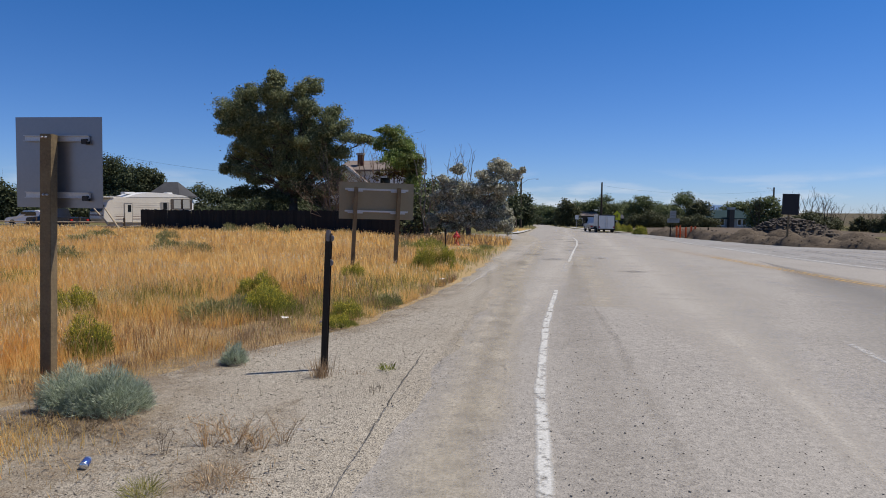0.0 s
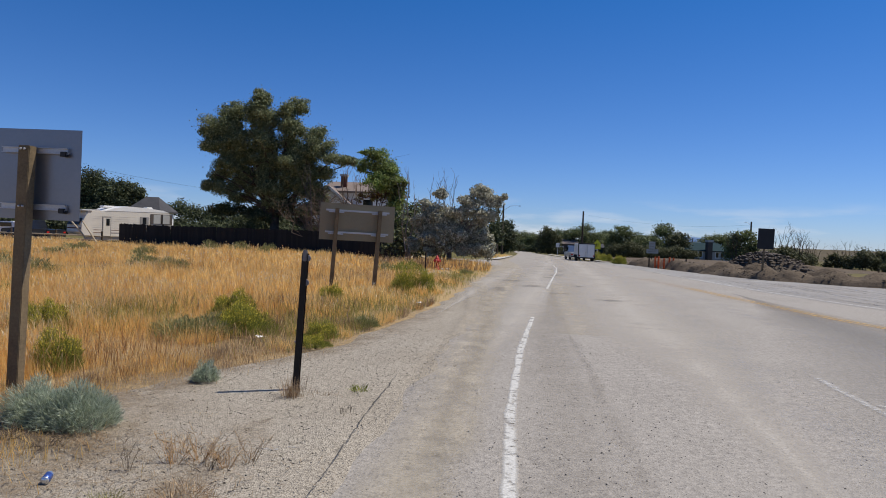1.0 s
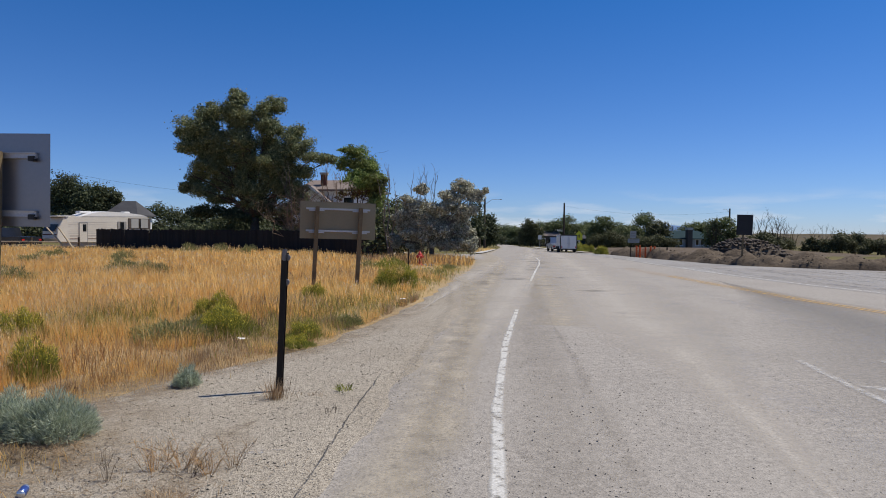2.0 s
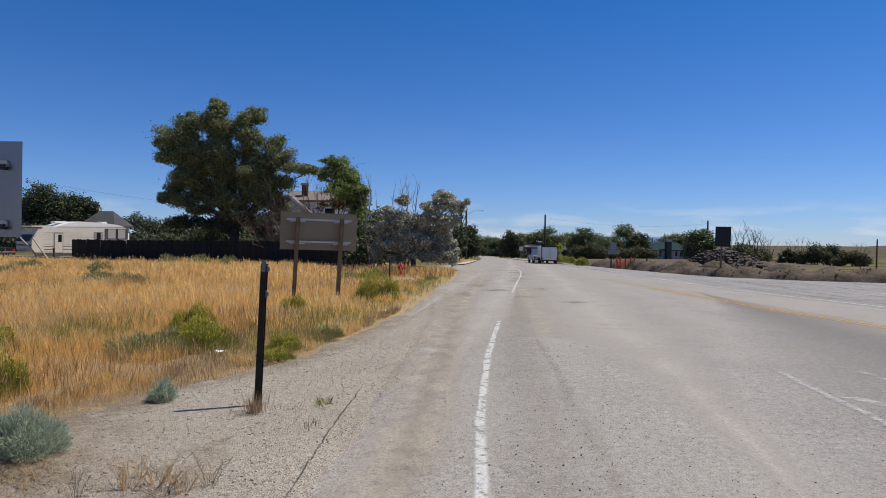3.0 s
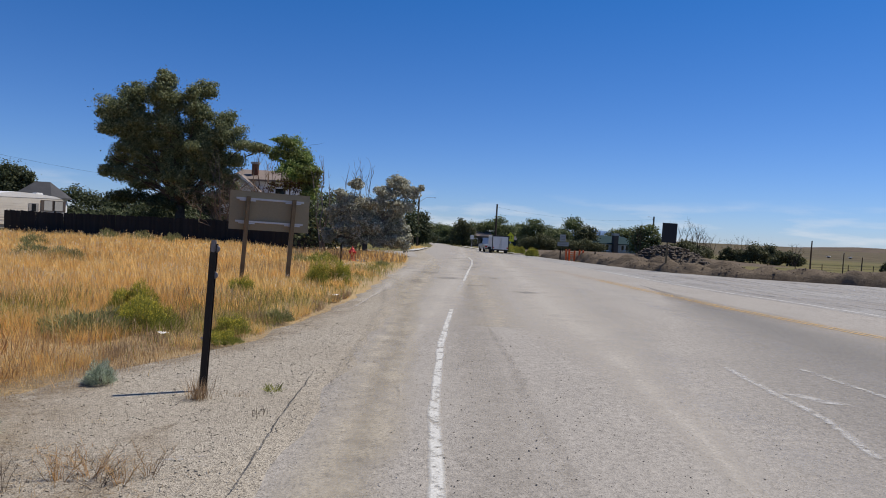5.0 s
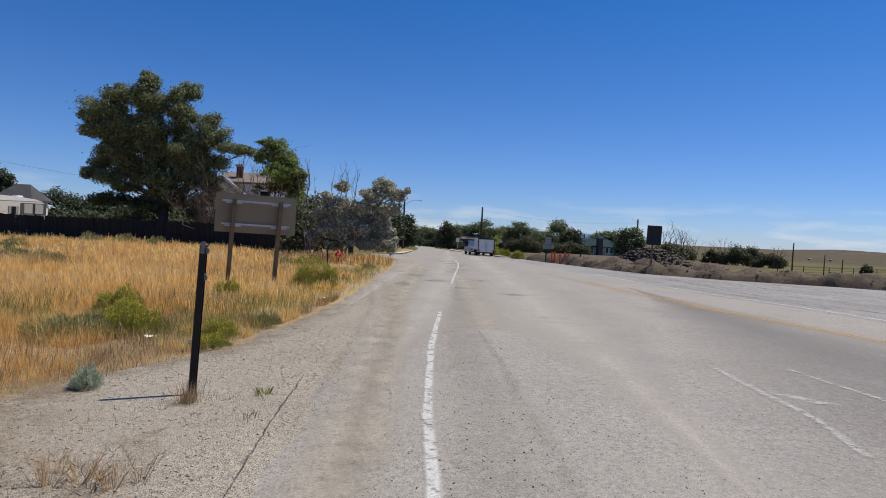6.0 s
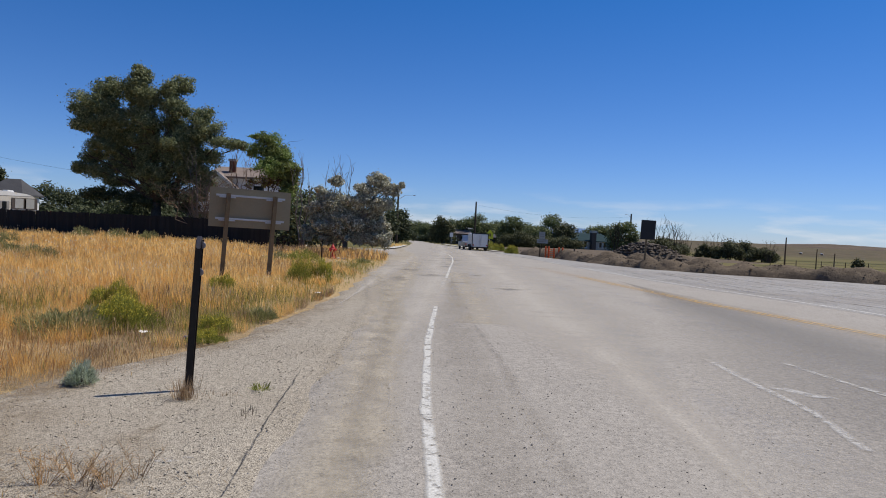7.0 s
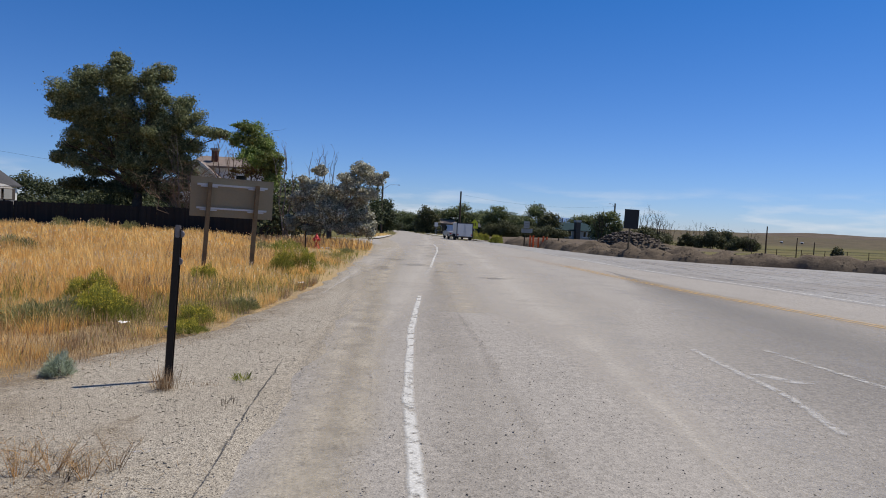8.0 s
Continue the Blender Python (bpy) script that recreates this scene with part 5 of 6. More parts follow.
def house(name, x, y, turn, w, d, wall_h, ridge_h, wall, roof, label, windows=(), hip=0.0, chimney=None, cap=None, trim=None, category="house", stack="brick"):
    """Walls, an overhanging roof with thickness, framed windows with sills, and a chimney. The front faces -y."""
    t = thing(name, x, y, None, turn, label, category)
    bm = bmesh.new()
    box(bm, (0, d / 2, wall_h / 2 - 0.2), (w, d, wall_h + 0.4))
    part("wall", bm, wall, t)
    bm = bmesh.new()
    e, hw = 0.35, w / 2 + 0.3
    def slab(z):
        return [bm.verts.new(p) for p in ((-hw, -e, wall_h - 0.1 + z), (hw, -e, wall_h - 0.1 + z), (hw, d + e, wall_h - 0.1 + z), (-hw, d + e, wall_h - 0.1 + z), (-hw + hip, d / 2, ridge_h + z), (hw - hip, d / 2, ridge_h + z))]
    lo, hi = slab(0), slab(0.16)
    for q in ((0, 1, 5, 4), (2, 3, 4, 5), (1, 2, 5), (3, 0, 4)):
        bm.faces.new([hi[i] for i in q])
        bm.faces.new([lo[i] for i in q][::-1])
    for i, j in ((0, 1), (1, 2), (2, 3), (3, 0)):
        bm.faces.new((lo[i], lo[j], hi[j], hi[i]))
    part("roof", bm, roof, t)
    for cx, cz, sx, sz in windows:
        bm = bmesh.new()
        for a, b, c, f in ((0, sz / 2 + 0.04, sx + 0.2, 0.1), (0, -sz / 2 - 0.04, sx + 0.2, 0.1), (-sx / 2 - 0.05, 0, 0.1, sz), (sx / 2 + 0.05, 0, 0.1, sz)):
            box(bm, (cx + a, -0.03, cz + b), (c, 0.09, f))
        win = part("window", bm, trim or M["white_siding"], t)
        bm = bmesh.new()
        box(bm, (cx, -0.012, cz), (sx, 0.03, sz))
        part("pane", bm, M["glass"], win)
        bm = bmesh.new()
        box(bm, (cx, -0.08, cz - sz / 2 - 0.1), (sx + 0.3, 0.16, 0.05))
        part("sill", bm, trim or M["white_siding"], win)
    if chimney:
        cx, cy, cw, top = chimney
        bm = bmesh.new()
        box(bm, (cx, cy, top / 2), (cw, cw, top), 0.02)
        ch = part("chimney", bm, M[stack], t, "red brick chimney" if stack == "brick" else "dark brown chimney")
        bm = bmesh.new()
        box(bm, (cx, cy, top + 0.06), (cw + 0.18, cw + 0.18, 0.2 if not cap else 0.5), 0.02)
        part("cap", bm, M["concrete"], ch)
    return t


house("garage", -41.6, 62.0, 4, 3.2, 3.0, 3.0, 4.4, M["white_siding"], M["roof_grey"], "white outbuilding with a grey hipped roof", ((0.9, 2.2, 0.7, 1.2),), 1.2, None, None, M["trim_grey"], "outbuilding")
hs = house("house", -17.2, 57.0, 4, 6.4, 6.0, 5.25, 6.2, M["white_siding"], M["roof_brown"], "white house with a brown roof and brick chimney", ((1.0, 4.0, 0.9, 1.2), (-1.2, 4.0, 0.9, 1.2)), 0.3, (-1.55, 1.2, 0.5, 6.75))
bm = bmesh.new()
prism(bm, [(-4.3, 3.6), (-2.2, 5.25), (-0.1, 3.6), (-0.1, 2.2), (-4.3, 2.2)], -1.2, 1.5)
part("gable", bm, M["white_siding"], hs, "white front gable")
bm = bmesh.new()
prism(bm, [(-4.7, 3.45), (-2.2, 5.42), (0.3, 3.45), (0.3, 3.63), (-2.2, 5.62), (-4.7, 3.63)], -1.45, 2.4)
part("gable_roof", bm, M["roof_brown"], hs)
bm = bmesh.new()
prism(bm, [(-4.7, 3.40), (-2.2, 5.37), (0.3, 3.40), (0.3, 3.66), (-2.2, 5.64), (-4.7, 3.66)], -1.5, -1.455)
part("fascia", bm, M["white_siding"], hs, "white fascia boards")
house("house", 33.4, 150, 18, 11.5, 8, 2.1, 3.7, M["pale_wall"], M["roof_teal"], "low pale house with a teal roof and dark chimney", ((-3.0, 1.3, 0.8, 1.3), (-1.9, 1.3, 0.8, 1.3), (2.0, 1.3, 0.7, 1.2), (3.1, 1.3, 0.7, 1.2)), 1.6, (-0.2, -0.4, 1.1, 4.2), True, stack="dark_wall")
house("house", 3.6, 166, -3, 5.0, 6, 2.6, 3.7, M["dark_wall"], M["roof_brown"], "low dark house with a brown roof under trees", ((-1.5, 1.4, 1.0, 1.0), (1.5, 1.4, 1.0, 1.0)), 0.6)
house("shed", 8.9, 148, -3, 4.2, 3, 1.9, 2.6, M["roof_teal"], M["roof_grey"], "small teal shed among roadside bushes", ((0.5, 1.1, 0.7, 0.7),), 0.3, category="shed")

# rail fence of the yard and two propped poles
rf = thing("rail_fence", -62, 45.6, None, 0, "weathered low rail fence along the yard", "fence")
for i in range(8):
    bm = bmesh.new()
    tube(bm, [(i * 4, 0, -0.2), (i * 4, 0, 1.0)], [0.08, 0.075], 8)
    part("post", bm, M["pole_wood"], rf)
for z in (0.62, 0.32):
    bm = bmesh.new()
    tube(bm, [(k * 2.0, -0.08, z + 0.02 * math.sin(k * 1.7)) for k in range(15)], [0.05] * 15, 7)
    part("rail", bm, M["rail_wood"], rf)
for k, off in enumerate((0.0, 0.75)):
    pl = thing("leaning_pole", -36.2 + off, 45.0, None, 0, "pale timber pole leaning over the dry grass", "pole", "leaning poles")
    bm = bmesh.new()
    tube(bm, [(1.75, -0.2, -0.05), (0.9, 0, 0.85), (-0.2 + 0.25 * k, 0.2, 1.75)], [0.062, 0.062, 0.055], 7)
    part("stem", bm, M["rail_wood"], pl)

# ---- poles and signs along the road ----
def utility_pole(x, y, top, label, r=0.15, arm=None, bar=False, group="utility poles"):
    z0 = ter(x, y)
    t = thing("utility_pole", x, y, None, 0, label, "utility pole", group)
    bm = bmesh.new()
    tube(bm, [(0, 0, -0.3), (0, 0, (top - z0) * 0.5), (0.03, 0, top - z0)], [r * 1.15, r, r * 0.8], 9)
    part("pole", bm, M["pole_wood"], t)
    if bar:
        bm = bmesh.new()
        box(bm, (0, -0.12, top - z0 - 0.5), (1.9, 0.1, 0.12), 0.01)
        c = part("crossarm", bm, M["pole_wood"], t)
        for sx in (-0.8, 0.8):
            bm = bmesh.new()
            lathe(bm, [(0.05, 0), (0.06, 0.06), (0.04, 0.12), (0.05, 0.16)], 8, (sx, -0.12, top - z0 - 0.44))
            part("insulator", bm, M["galv"], c)
    if arm:
        ax, ay, az = arm
        bm = bmesh.new()
        tube(bm, [(0, 0, top - z0 - 0.9), (ax * 0.5, ay * 0.5, top - z0 - 0.35 + az), (ax, ay, top - z0 - 0.3 + az)], [0.035, 0.028, 0.024], 6)
        a = part("lamp_arm", bm, M["galv"], t)
        bm = bmesh.new()
        box(bm, (ax + 0.25, ay, top - z0 - 0.33 + az), (0.45, 0.2, 0.1), 0.04)
        part("lamp_head", bm, M["galv"], a)
    return t


utility_pole(-7.18, 88, 6.3, "dark timber pole beside the road", 0.16)
utility_pole(-7.75, 104, 6.75, "dark timber pole with a street lamp arm", 0.16, (2.3, -0.3, 0.2))
utility_pole(6.07, 140, 7.62, "tall dark timber pole among the trees", 0.2)
utility_pole(41.8, 150, 6.86, "dark timber utility pole with a lamp", 0.2, (-1.4, 0, 0.2))
utility_pole(32.8, 170, 3.96, "dark timber utility pole", 0.2)
utility_pole(43.8, 220, 3.56, "dark timber utility pole", 0.2)
utility_pole(28.8, 56, 2.21, "tall dark timber fence post in the field", 0.06, group="field posts")
utility_pole(33.7, 60, 1.31, "dark timber fence post in the field", 0.045, group="field posts")
utility_pole(36.5, 62, 0.95, "short timber post with a crossbar", 0.05, group="field posts")


def cable(name, pts, r, label):
    bm = bmesh.new()
    tube(bm, pts, [r] * len(pts), 4)
    return tagged(bm_obj(name, bm, M["black_trim"]), label, "cable")


def sagging(a, b, sag, n=14):
    a, b = Vector(a), Vector(b)
    return [a.lerp(b, i / n) - Vector((0, 0, sag * 4 * (i / n) * (1 - i / n))) for i in range(n + 1)]


cable("power_cable", sagging((-7.2, 88, 5.9), (-7.75, 104, 6.3), 0.15), 0.012, "thin dark power cable between two poles")
cable("power_cable", sagging((41.8, 150, 6.2), (6.07, 140, 7.0), 1.2), 0.011, "thin dark power cable over the trees")
cable("power_cable", sagging((-7.2, 88, 5.4), (-62, 82, 9.0), 1.5), 0.014, "thin dark power cable over the yard")
wf = thing("wire_fence", 24, 53, None, 0, "low dark wire fence along the field", "fence")
for i in range(16):
    bm = bmesh.new()
    x, y = i * 2.6, i * 0.95
    z = ter(24 + x, 53 + y) - ter(24, 53)
    tube(bm, [(x, y, z - 0.2), (x + 0.03 * math.sin(i * 5), y, z + 0.75)], [0.035, 0.03], 6)
    part("post", bm, M["pole_wood"], wf)
for h in (0.25, 0.48, 0.7):
    bm = bmesh.new()
    tube(bm, [(i * 2.6, i * 0.95, ter(24 + i * 2.6, 53 + i * 0.95) - ter(24, 53) + h) for i in range(16)], [0.012] * 16, 4)
    part("wire", bm, M["black_trim"], wf)

# black-faced sign panel
bs = thing("road_sign", 12.36, 40.5, None, -12, "black square sign panel on a single dark post", "road sign")
bs.matrix_basis = pose(12.36, 40.5, ter(12.36, 40.5), 0, 1.6, -12)
bm = bmesh.new()
box(bm, (-0.06, 0.06, 1.15), (0.10, 0.10, 2.5), 0.006)
part("post", bm, M["post_wood"], bs)
bm = bmesh.new()
box(bm, (0, -0.005, 2.36), (0.86, 0.012, 1.18), 0.004)
part("panel", bm, M["black_panel"], bs, "flat black panel")
for z in (2.1, 2.65):
    bm = bmesh.new()
    box(bm, (0, 0.01, z), (0.7, 0.03, 0.05), 0.004)
    part("rail", bm, M["dark_steel"], bs)

# yellow crossing sign with five sides
ysn = thing("road_sign", 6.05, 90, None, 0, "fluorescent yellow five-sided warning sign on a post", "road sign")
bm = bmesh.new()
box(bm, (0, 0.05, 1.3), (0.07, 0.07, 2.7), 0.005)
part("post", bm, M["galv"], ysn)
bm = bmesh.new()
prism(bm, [(-0.46, 1.45), (0.46, 1.45), (0.46, 2.2), (0, 2.74), (-0.46, 2.2)], -0.012, 0.0)
part("panel", bm, M["sign_yellow"], ysn, "yellow five-sided panel")
for sx in (-0.1, 0.1):
    bm = bmesh.new()
    box(bm, (sx, -0.016, 2.0), (0.09, 0.006, 0.42))
    part("symbol_bar", bm, M["black_panel"], ysn)

ws = thing("road_sign", 11.0, 75, None, -6, "pale sign with a wider panel beneath on one post", "road sign")
bm = bmesh.new()
box(bm, (0, 0.05, 1.2), (0.08, 0.08, 2.6), 0.005)
part("post", bm, M["pole_wood"], ws)
for cx, cz, w, h in ((0.0, 2.1, 0.66, 0.78), (0.05, 1.42, 1.25, 0.46)):
    bm = bmesh.new()
    box(bm, (cx, 0, cz), (w, 0.012, h), 0.003)
    pn = part("panel", bm, M["sign_dull"], ws, "pale sign panel")
    for k in range(2):
        bm = bmesh.new()
        box(bm, (cx, -0.010, cz + 0.14 - 0.26 * k * h / 0.7), (w * 0.7, 0.006, 0.10))
        part("text_bar", bm, M["trim_grey"], pn)
for x, y, h, w in ((4.9, 112, 2.0, 0.6), (1.0, 118, 2.3, 0.6)):
    t = thing("road_sign", x, y, None, 0, "small white sign on a thin post", "road sign", "small white signs")
    bm = bmesh.new()
    box(bm, (0, 0.04, h / 2), (0.06, 0.06, h), 0.004)
    part("post", bm, M["galv"], t)
    bm = bmesh.new()
    box(bm, (0, 0, h - 0.35), (w, 0.012, 0.75), 0.003)
    part("panel", bm, M["sign_white"], t)

# orange site barrier
ob_ = thing("site_barrier", 9.5, 57.2, None, -18, "orange marker posts with netting beside dirt piles", "barrier")
for k, (x, h) in enumerate(((-0.72, 0.95), (-0.46, 0.98), (0.02, 0.86), (0.42, 0.95), (0.74, 0.92))):
    bm = bmesh.new()
    lathe(bm, [(0.075, -0.1), (0.075, h - 0.04), (0.06, h), (0.01, h + 0.01)], 10, (x, 0.1 * math.sin(k * 2.3), 0))
    part("post", bm, M["orange_paint"], ob_)
for k in range(4):
    bm = bmesh.new()
    tube(bm, [(-0.72, 0, 0.25 + k * 0.17), (-0.3, -0.05, 0.2 + k * 0.17), (0.02, 0, 0.22 + k * 0.16)], [0.02] * 3, 5)
    part("netting_strand", bm, M["orange_paint"], ob_)
for x, y in ((8.6, 59.5), (11.3, 57.5)):
    t = thing("fence_post", x, y, None, 0, "short weathered brown post by the dirt piles", "post", "short brown posts")
    bm = bmesh.new()
    tube(bm, [(0, 0, -0.1), (0.02, 0, 0.85)], [0.07, 0.06], 8)
    part("stem", bm, M["pole_wood"], t)

# ---- dirt berm and rubble ----
BERM = [(24.2, 31.0), (21.8, 33.6), (18.5, 35.9), (14.4, 36.9), (12.2, 39.2), (10.8, 43.5), (10.2, 50.0), (9.6, 56.5), (8.4, 63.0), (7.4, 69.0)]
EXT = [(60, 22.0), (40, 26.5)] + BERM


def berm():
    bm = bmesh.new()
    pts = [Vector((*p, 0)) for p in EXT]
    line = []
    for a, b in zip(pts, pts[1:]):
        n = max(4, int((b - a).length / 0.28))
        line += [a.lerp(b, i / n) for i in range(n)]
    rows = []
    for i, p in enumerate(line):
        q = line[min(i + 2, len(line) - 1)] - line[max(i - 2, 0)]
        side = Vector((q.y, -q.x, 0)).normalized()
        if side.y < 0:
            side = -side
        half = 1.25 + 0.35 * noise.noise((i * 0.06, 3.0, 0))
        top = 0.52 + 0.26 * noise.noise((i * 0.045, 0.5, 0)) + 0.14 * noise.noise((i * 0.19, 4.5, 0))
        top *= min(1, (len(line) - i) / 14 + 0.25)
        row = []
        for k in range(15):
            f = k / 14
            w = p + side * half * 2 * f
            z = ter(w.x, w.y) + top * max(0, math.sin(math.pi * min(f * 1.12, 1))) ** 0.8 - (0.06 if k in (0, 14) else 0)
            z += 0.34 * noise.noise((w.x * 0.9, w.y * 0.9, 1)) + 0.10 * noise.noise((w.x * 4.5, w.y * 4.5, 2)) if 0 < k < 14 else 0
            row.append(bm.verts.new((w.x, w.y, z)))
        rows.append(row)
    for r0, r1 in zip(rows, rows[1:]):
        for k in range(14):
            bm.faces.new((r0[k], r1[k], r1[k + 1], r0[k + 1]))
    return tagged(bm_obj("dirt_berm", bm, M["dirt"], True), "long low berm of brown dug earth", "berm")


def mound(x, y, w, d, h, material, label, seed, lumps=0.18, name="earth_mound"):
    bm = bmesh.new()
    n, rings = 40, 14
    top = bm.verts.new((0, 0, h))
    prev = None
    for r in range(1, rings + 1):
        f = r / rings
        ring = []
        for k in range(n):
            a = k * math.tau / n
            rad = 1 + 0.22 * noise.noise((math.cos(a) * 1.4, math.sin(a) * 1.4, seed))
            px, py = math.cos(a) * w / 2 * f * rad, math.sin(a) * d / 2 * f * rad
            z = h * (0.5 + 0.5 * math.cos(math.pi * f)) ** 0.8
            z += lumps * h * (noise.noise((px * 1.1, py * 1.1, seed)) + 0.6 * noise.noise((px * 3.3, py * 3.3, seed + 4))) * min(1, (1 - f) * 4)
            ring.append(bm.verts.new((px, py, z - (0.08 if r == rings else 0))))
        for k in range(n):
            if prev is None:
                bm.faces.new((top, ring[k], ring[(k + 1) % n]))
            else:
                bm.faces.new((prev[k], ring[k], ring[(k + 1) % n], prev[(k + 1) % n]))
        prev = ring
    ob = bm_obj(name, bm, material, True)
    ob.matrix_basis = pose(x, y, ter(x, y))
    return tagged(ob, label, "dirt pile")


the_berm = berm()
mound(11.7, 47.0, 3.4, 2.6, 0.85, M["dirt"], "rounded pile of brown dug earth", 3)
mound(13.6, 46.0, 3.8, 2.6, 0.88, M["dirt"], "rounded pile of brown dug earth", 5)
mound(17.0, 43.5, 4.2, 2.6, 0.74, M["dirt"], "rounded pile of brown dug earth", 6)
heap = mound(18.3, 60, 9.4, 5, 1.62, M["rubble"], "dark heap of broken rubble", 7, 0.16, "rubble_mound")
mound(21.2, 61, 4.2, 4, 0.95, M["dirt"], "rounded pile of brown dug earth", 9)
mound(22.0, 84, 36, 64, 0.30, M["dirt"], "broad flat spread of brown dug earth", 12, 0.4, "dirt_spread")
mound(15.0, 57, 3.0, 3, 0.62, M["dirt"], "rounded pile of brown dug earth", 10)


def rocks(name, xs, ys, zs, sizes, material, label, seed):
    """Rough little stones as one mesh."""
    rng = np.random.default_rng(seed)
    base = np.array([(1, 0, 0), (0, 1, 0), (-1, 0, 0), (0, -1, 0), (0, 0, 0.8), (0, 0, -0.8)], float)
    tri = np.array([(0, 1, 4), (1, 2, 4), (2, 3, 4), (3, 0, 4), (1, 0, 5), (2, 1, 5), (3, 2, 5), (0, 3, 5)], np.int32)
    k = len(xs)
    a = rng.random(k) * math.tau
    co = base[None] * (0.6 + 0.8 * rng.random((k, 6, 1))) * np.asarray(sizes).reshape(-1, 1, 1)
    co[:, :, 0] *= 1.3
    c, s = np.cos(a)[:, None], np.sin(a)[:, None]
    x, y = co[:, :, 0] * c - co[:, :, 1] * s, co[:, :, 0] * s + co[:, :, 1] * c
    co = np.stack([x + np.asarray(xs)[:, None], y + np.asarray(ys)[:, None], co[:, :, 2] * 0.7 + np.asarray(zs)[:, None]], axis=2)
    faces = (tri[None] + 6 * np.arange(k, dtype=np.int32)[:, None, None]).reshape(-1, 3)
    me = bpy.data.meshes.new(name)
    me.vertices.add(6 * k)
    me.vertices.foreach_set("co", co.ravel())
    me.loops.add(faces.size)
    me.loops.foreach_set("vertex_index", faces.ravel())
    me.polygons.add(len(faces))
    me.polygons.foreach_set("loop_start", np.arange(0, faces.size, 3, dtype=np.int32))
    me.update(calc_edges=True)
    me.materials.append(material)
    return tagged(new(name, me), label, "stones", kind="stuff")


def on_surface(ob, n, lift, rng):
    """Random places on the skin of a mesh thing."""
    k = len(ob.data.vertices)
    co = np.empty(k * 3)
    ob.data.vertices.foreach_get("co", co)
    co = co.reshape(-1, 3) + np.array(ob.matrix_basis.translation)
    return co[rng.integers(0, k, n)] + rng.normal(size=(n, 3)) * np.array([0.12, 0.12, 0]) + np.array([0, 0, lift])


rng = np.random.default_rng(31)
q = on_surface(the_berm, 5200, 0.0, rng)
rocks("clods", q[:, 0], q[:, 1], q[:, 2], 0.014 + 0.048 * rng.random(5200) ** 3, M["clod"], "dark clods and stones on the dug earth", 32)
q = on_surface(heap, 2600, 0.02, rng)
rocks("rubble_blocks", q[:, 0], q[:, 1], q[:, 2], 0.03 + 0.2 * rng.random(2600) ** 3, M["rubble_block"], "broken dark rubble blocks on the heap", 33)

# ---- far trees ----
def auto_lobes(rng, h, w, n=7):
    out = []
    for i in range(n):
        a = (i + 0.5) / n * 2 - 1
        z = h * (0.78 - 0.34 * a * a) * (0.75 + 0.3 * rng.random())
        out.append((a * w * 0.36, z, w * (0.17 + 0.09 * rng.random()), h * (0.14 + 0.07 * rng.random())))
    for i in range(4):
        out.append(((i / 3 * 2 - 1) * w * 0.34, h * (0.22 + 0.08 * rng.random()), w * 0.24, h * 0.24))
    return out


def bush_lobes(rng, h, w):
    out = []
    for i in range(9):
        a = i / 8 * 2 - 1
        out.append((a * w * 0.42, h * (0.28 + 0.32 * (1 - a * a) * rng.random()), w * (0.15 + 0.06 * rng.random()), h * (0.28 + 0.08 * rng.random())))
    return out


FAR = [(-9.2, 240, 7.0, 8), (-5.8, 232, 6.0, 8), (-16, 244, 7.5, 9), (-24, 250, 8, 10), (-33, 240, 8, 10), (-0.8, 150, 6.2, 4.4), (6.8, 170, 7.8, 8.7), (1.5, 185, 6.6, 7), (14.5, 190, 7.0, 8.0),
       (16.5, 165, 7.0, 7.1), (11.5, 178, 6.4, 7), (23.0, 180, 6.2, 7.2), (25.2, 160, 7.5, 6.8), (26.9, 150, 5.9, 4.9), (20.5, 150, 5.0, 6), (41.1, 175, 6.9, 9.0), (32.3, 120, 5.7, 4.6)]
kinds = {5: "leaf_olive", 13: "leaf_olive"}
for i, (x, y, h, w) in enumerate(FAR):
    r = np.random.default_rng(100 + i)
    tree(x, y, auto_lobes(r, h * 1.12, w * 1.25), M[kinds.get(i, "leaf_row")], 0.36, 210, 14, M["bark"], 200 + i, "dark green tree in the row along the far road", 0.25, "far roadside trees")
NEAR = [(35.0, 105, 2.4, 5.4), (31.0, 95, 2.2, 4.0), (37.4, 95, 1.8, 2.0), (38.6, 90, 2.1, 2.8), (41.2, 92, 2.7, 3.3), (42.2, 88, 1.7, 3.2), (43.8, 70, 1.0, 0.9), (33.0, 101, 2.2, 3.0), (44.5, 92, 1.6, 2.4), (13.5, 120, 2.6, 5.5), (20, 115, 2.4, 6)]
for i, (x, y, h, w) in enumerate(NEAR):
    r = np.random.default_rng(300 + i)
    tree(x, y, bush_lobes(r, h * 1.4, w * 1.3), M["leaf_olive"], 0.2, 900, 12, M["bark"], 400 + i, "dark round bush beyond the dirt berm", 0.1, "field bushes", name="bush")
for i, (x, y, h, w) in enumerate([(34.2, 100, 5.2, 3.6), (40.0, 110, 4.0, 3.0), (39.3, 100, 3.1, 2.4), (42.6, 87, 2.6, 2.6), (30.5, 118, 5.6, 3.0), (36.4, 112, 6.4, 4.4), (33.6, 96, 4.6, 3.0), (37.8, 92, 3.6, 2.6)]):
    bare_tree(x, y, h, w, M["bark"], 500 + i, "grey leafless tree beyond the dirt berm", 5, 8)
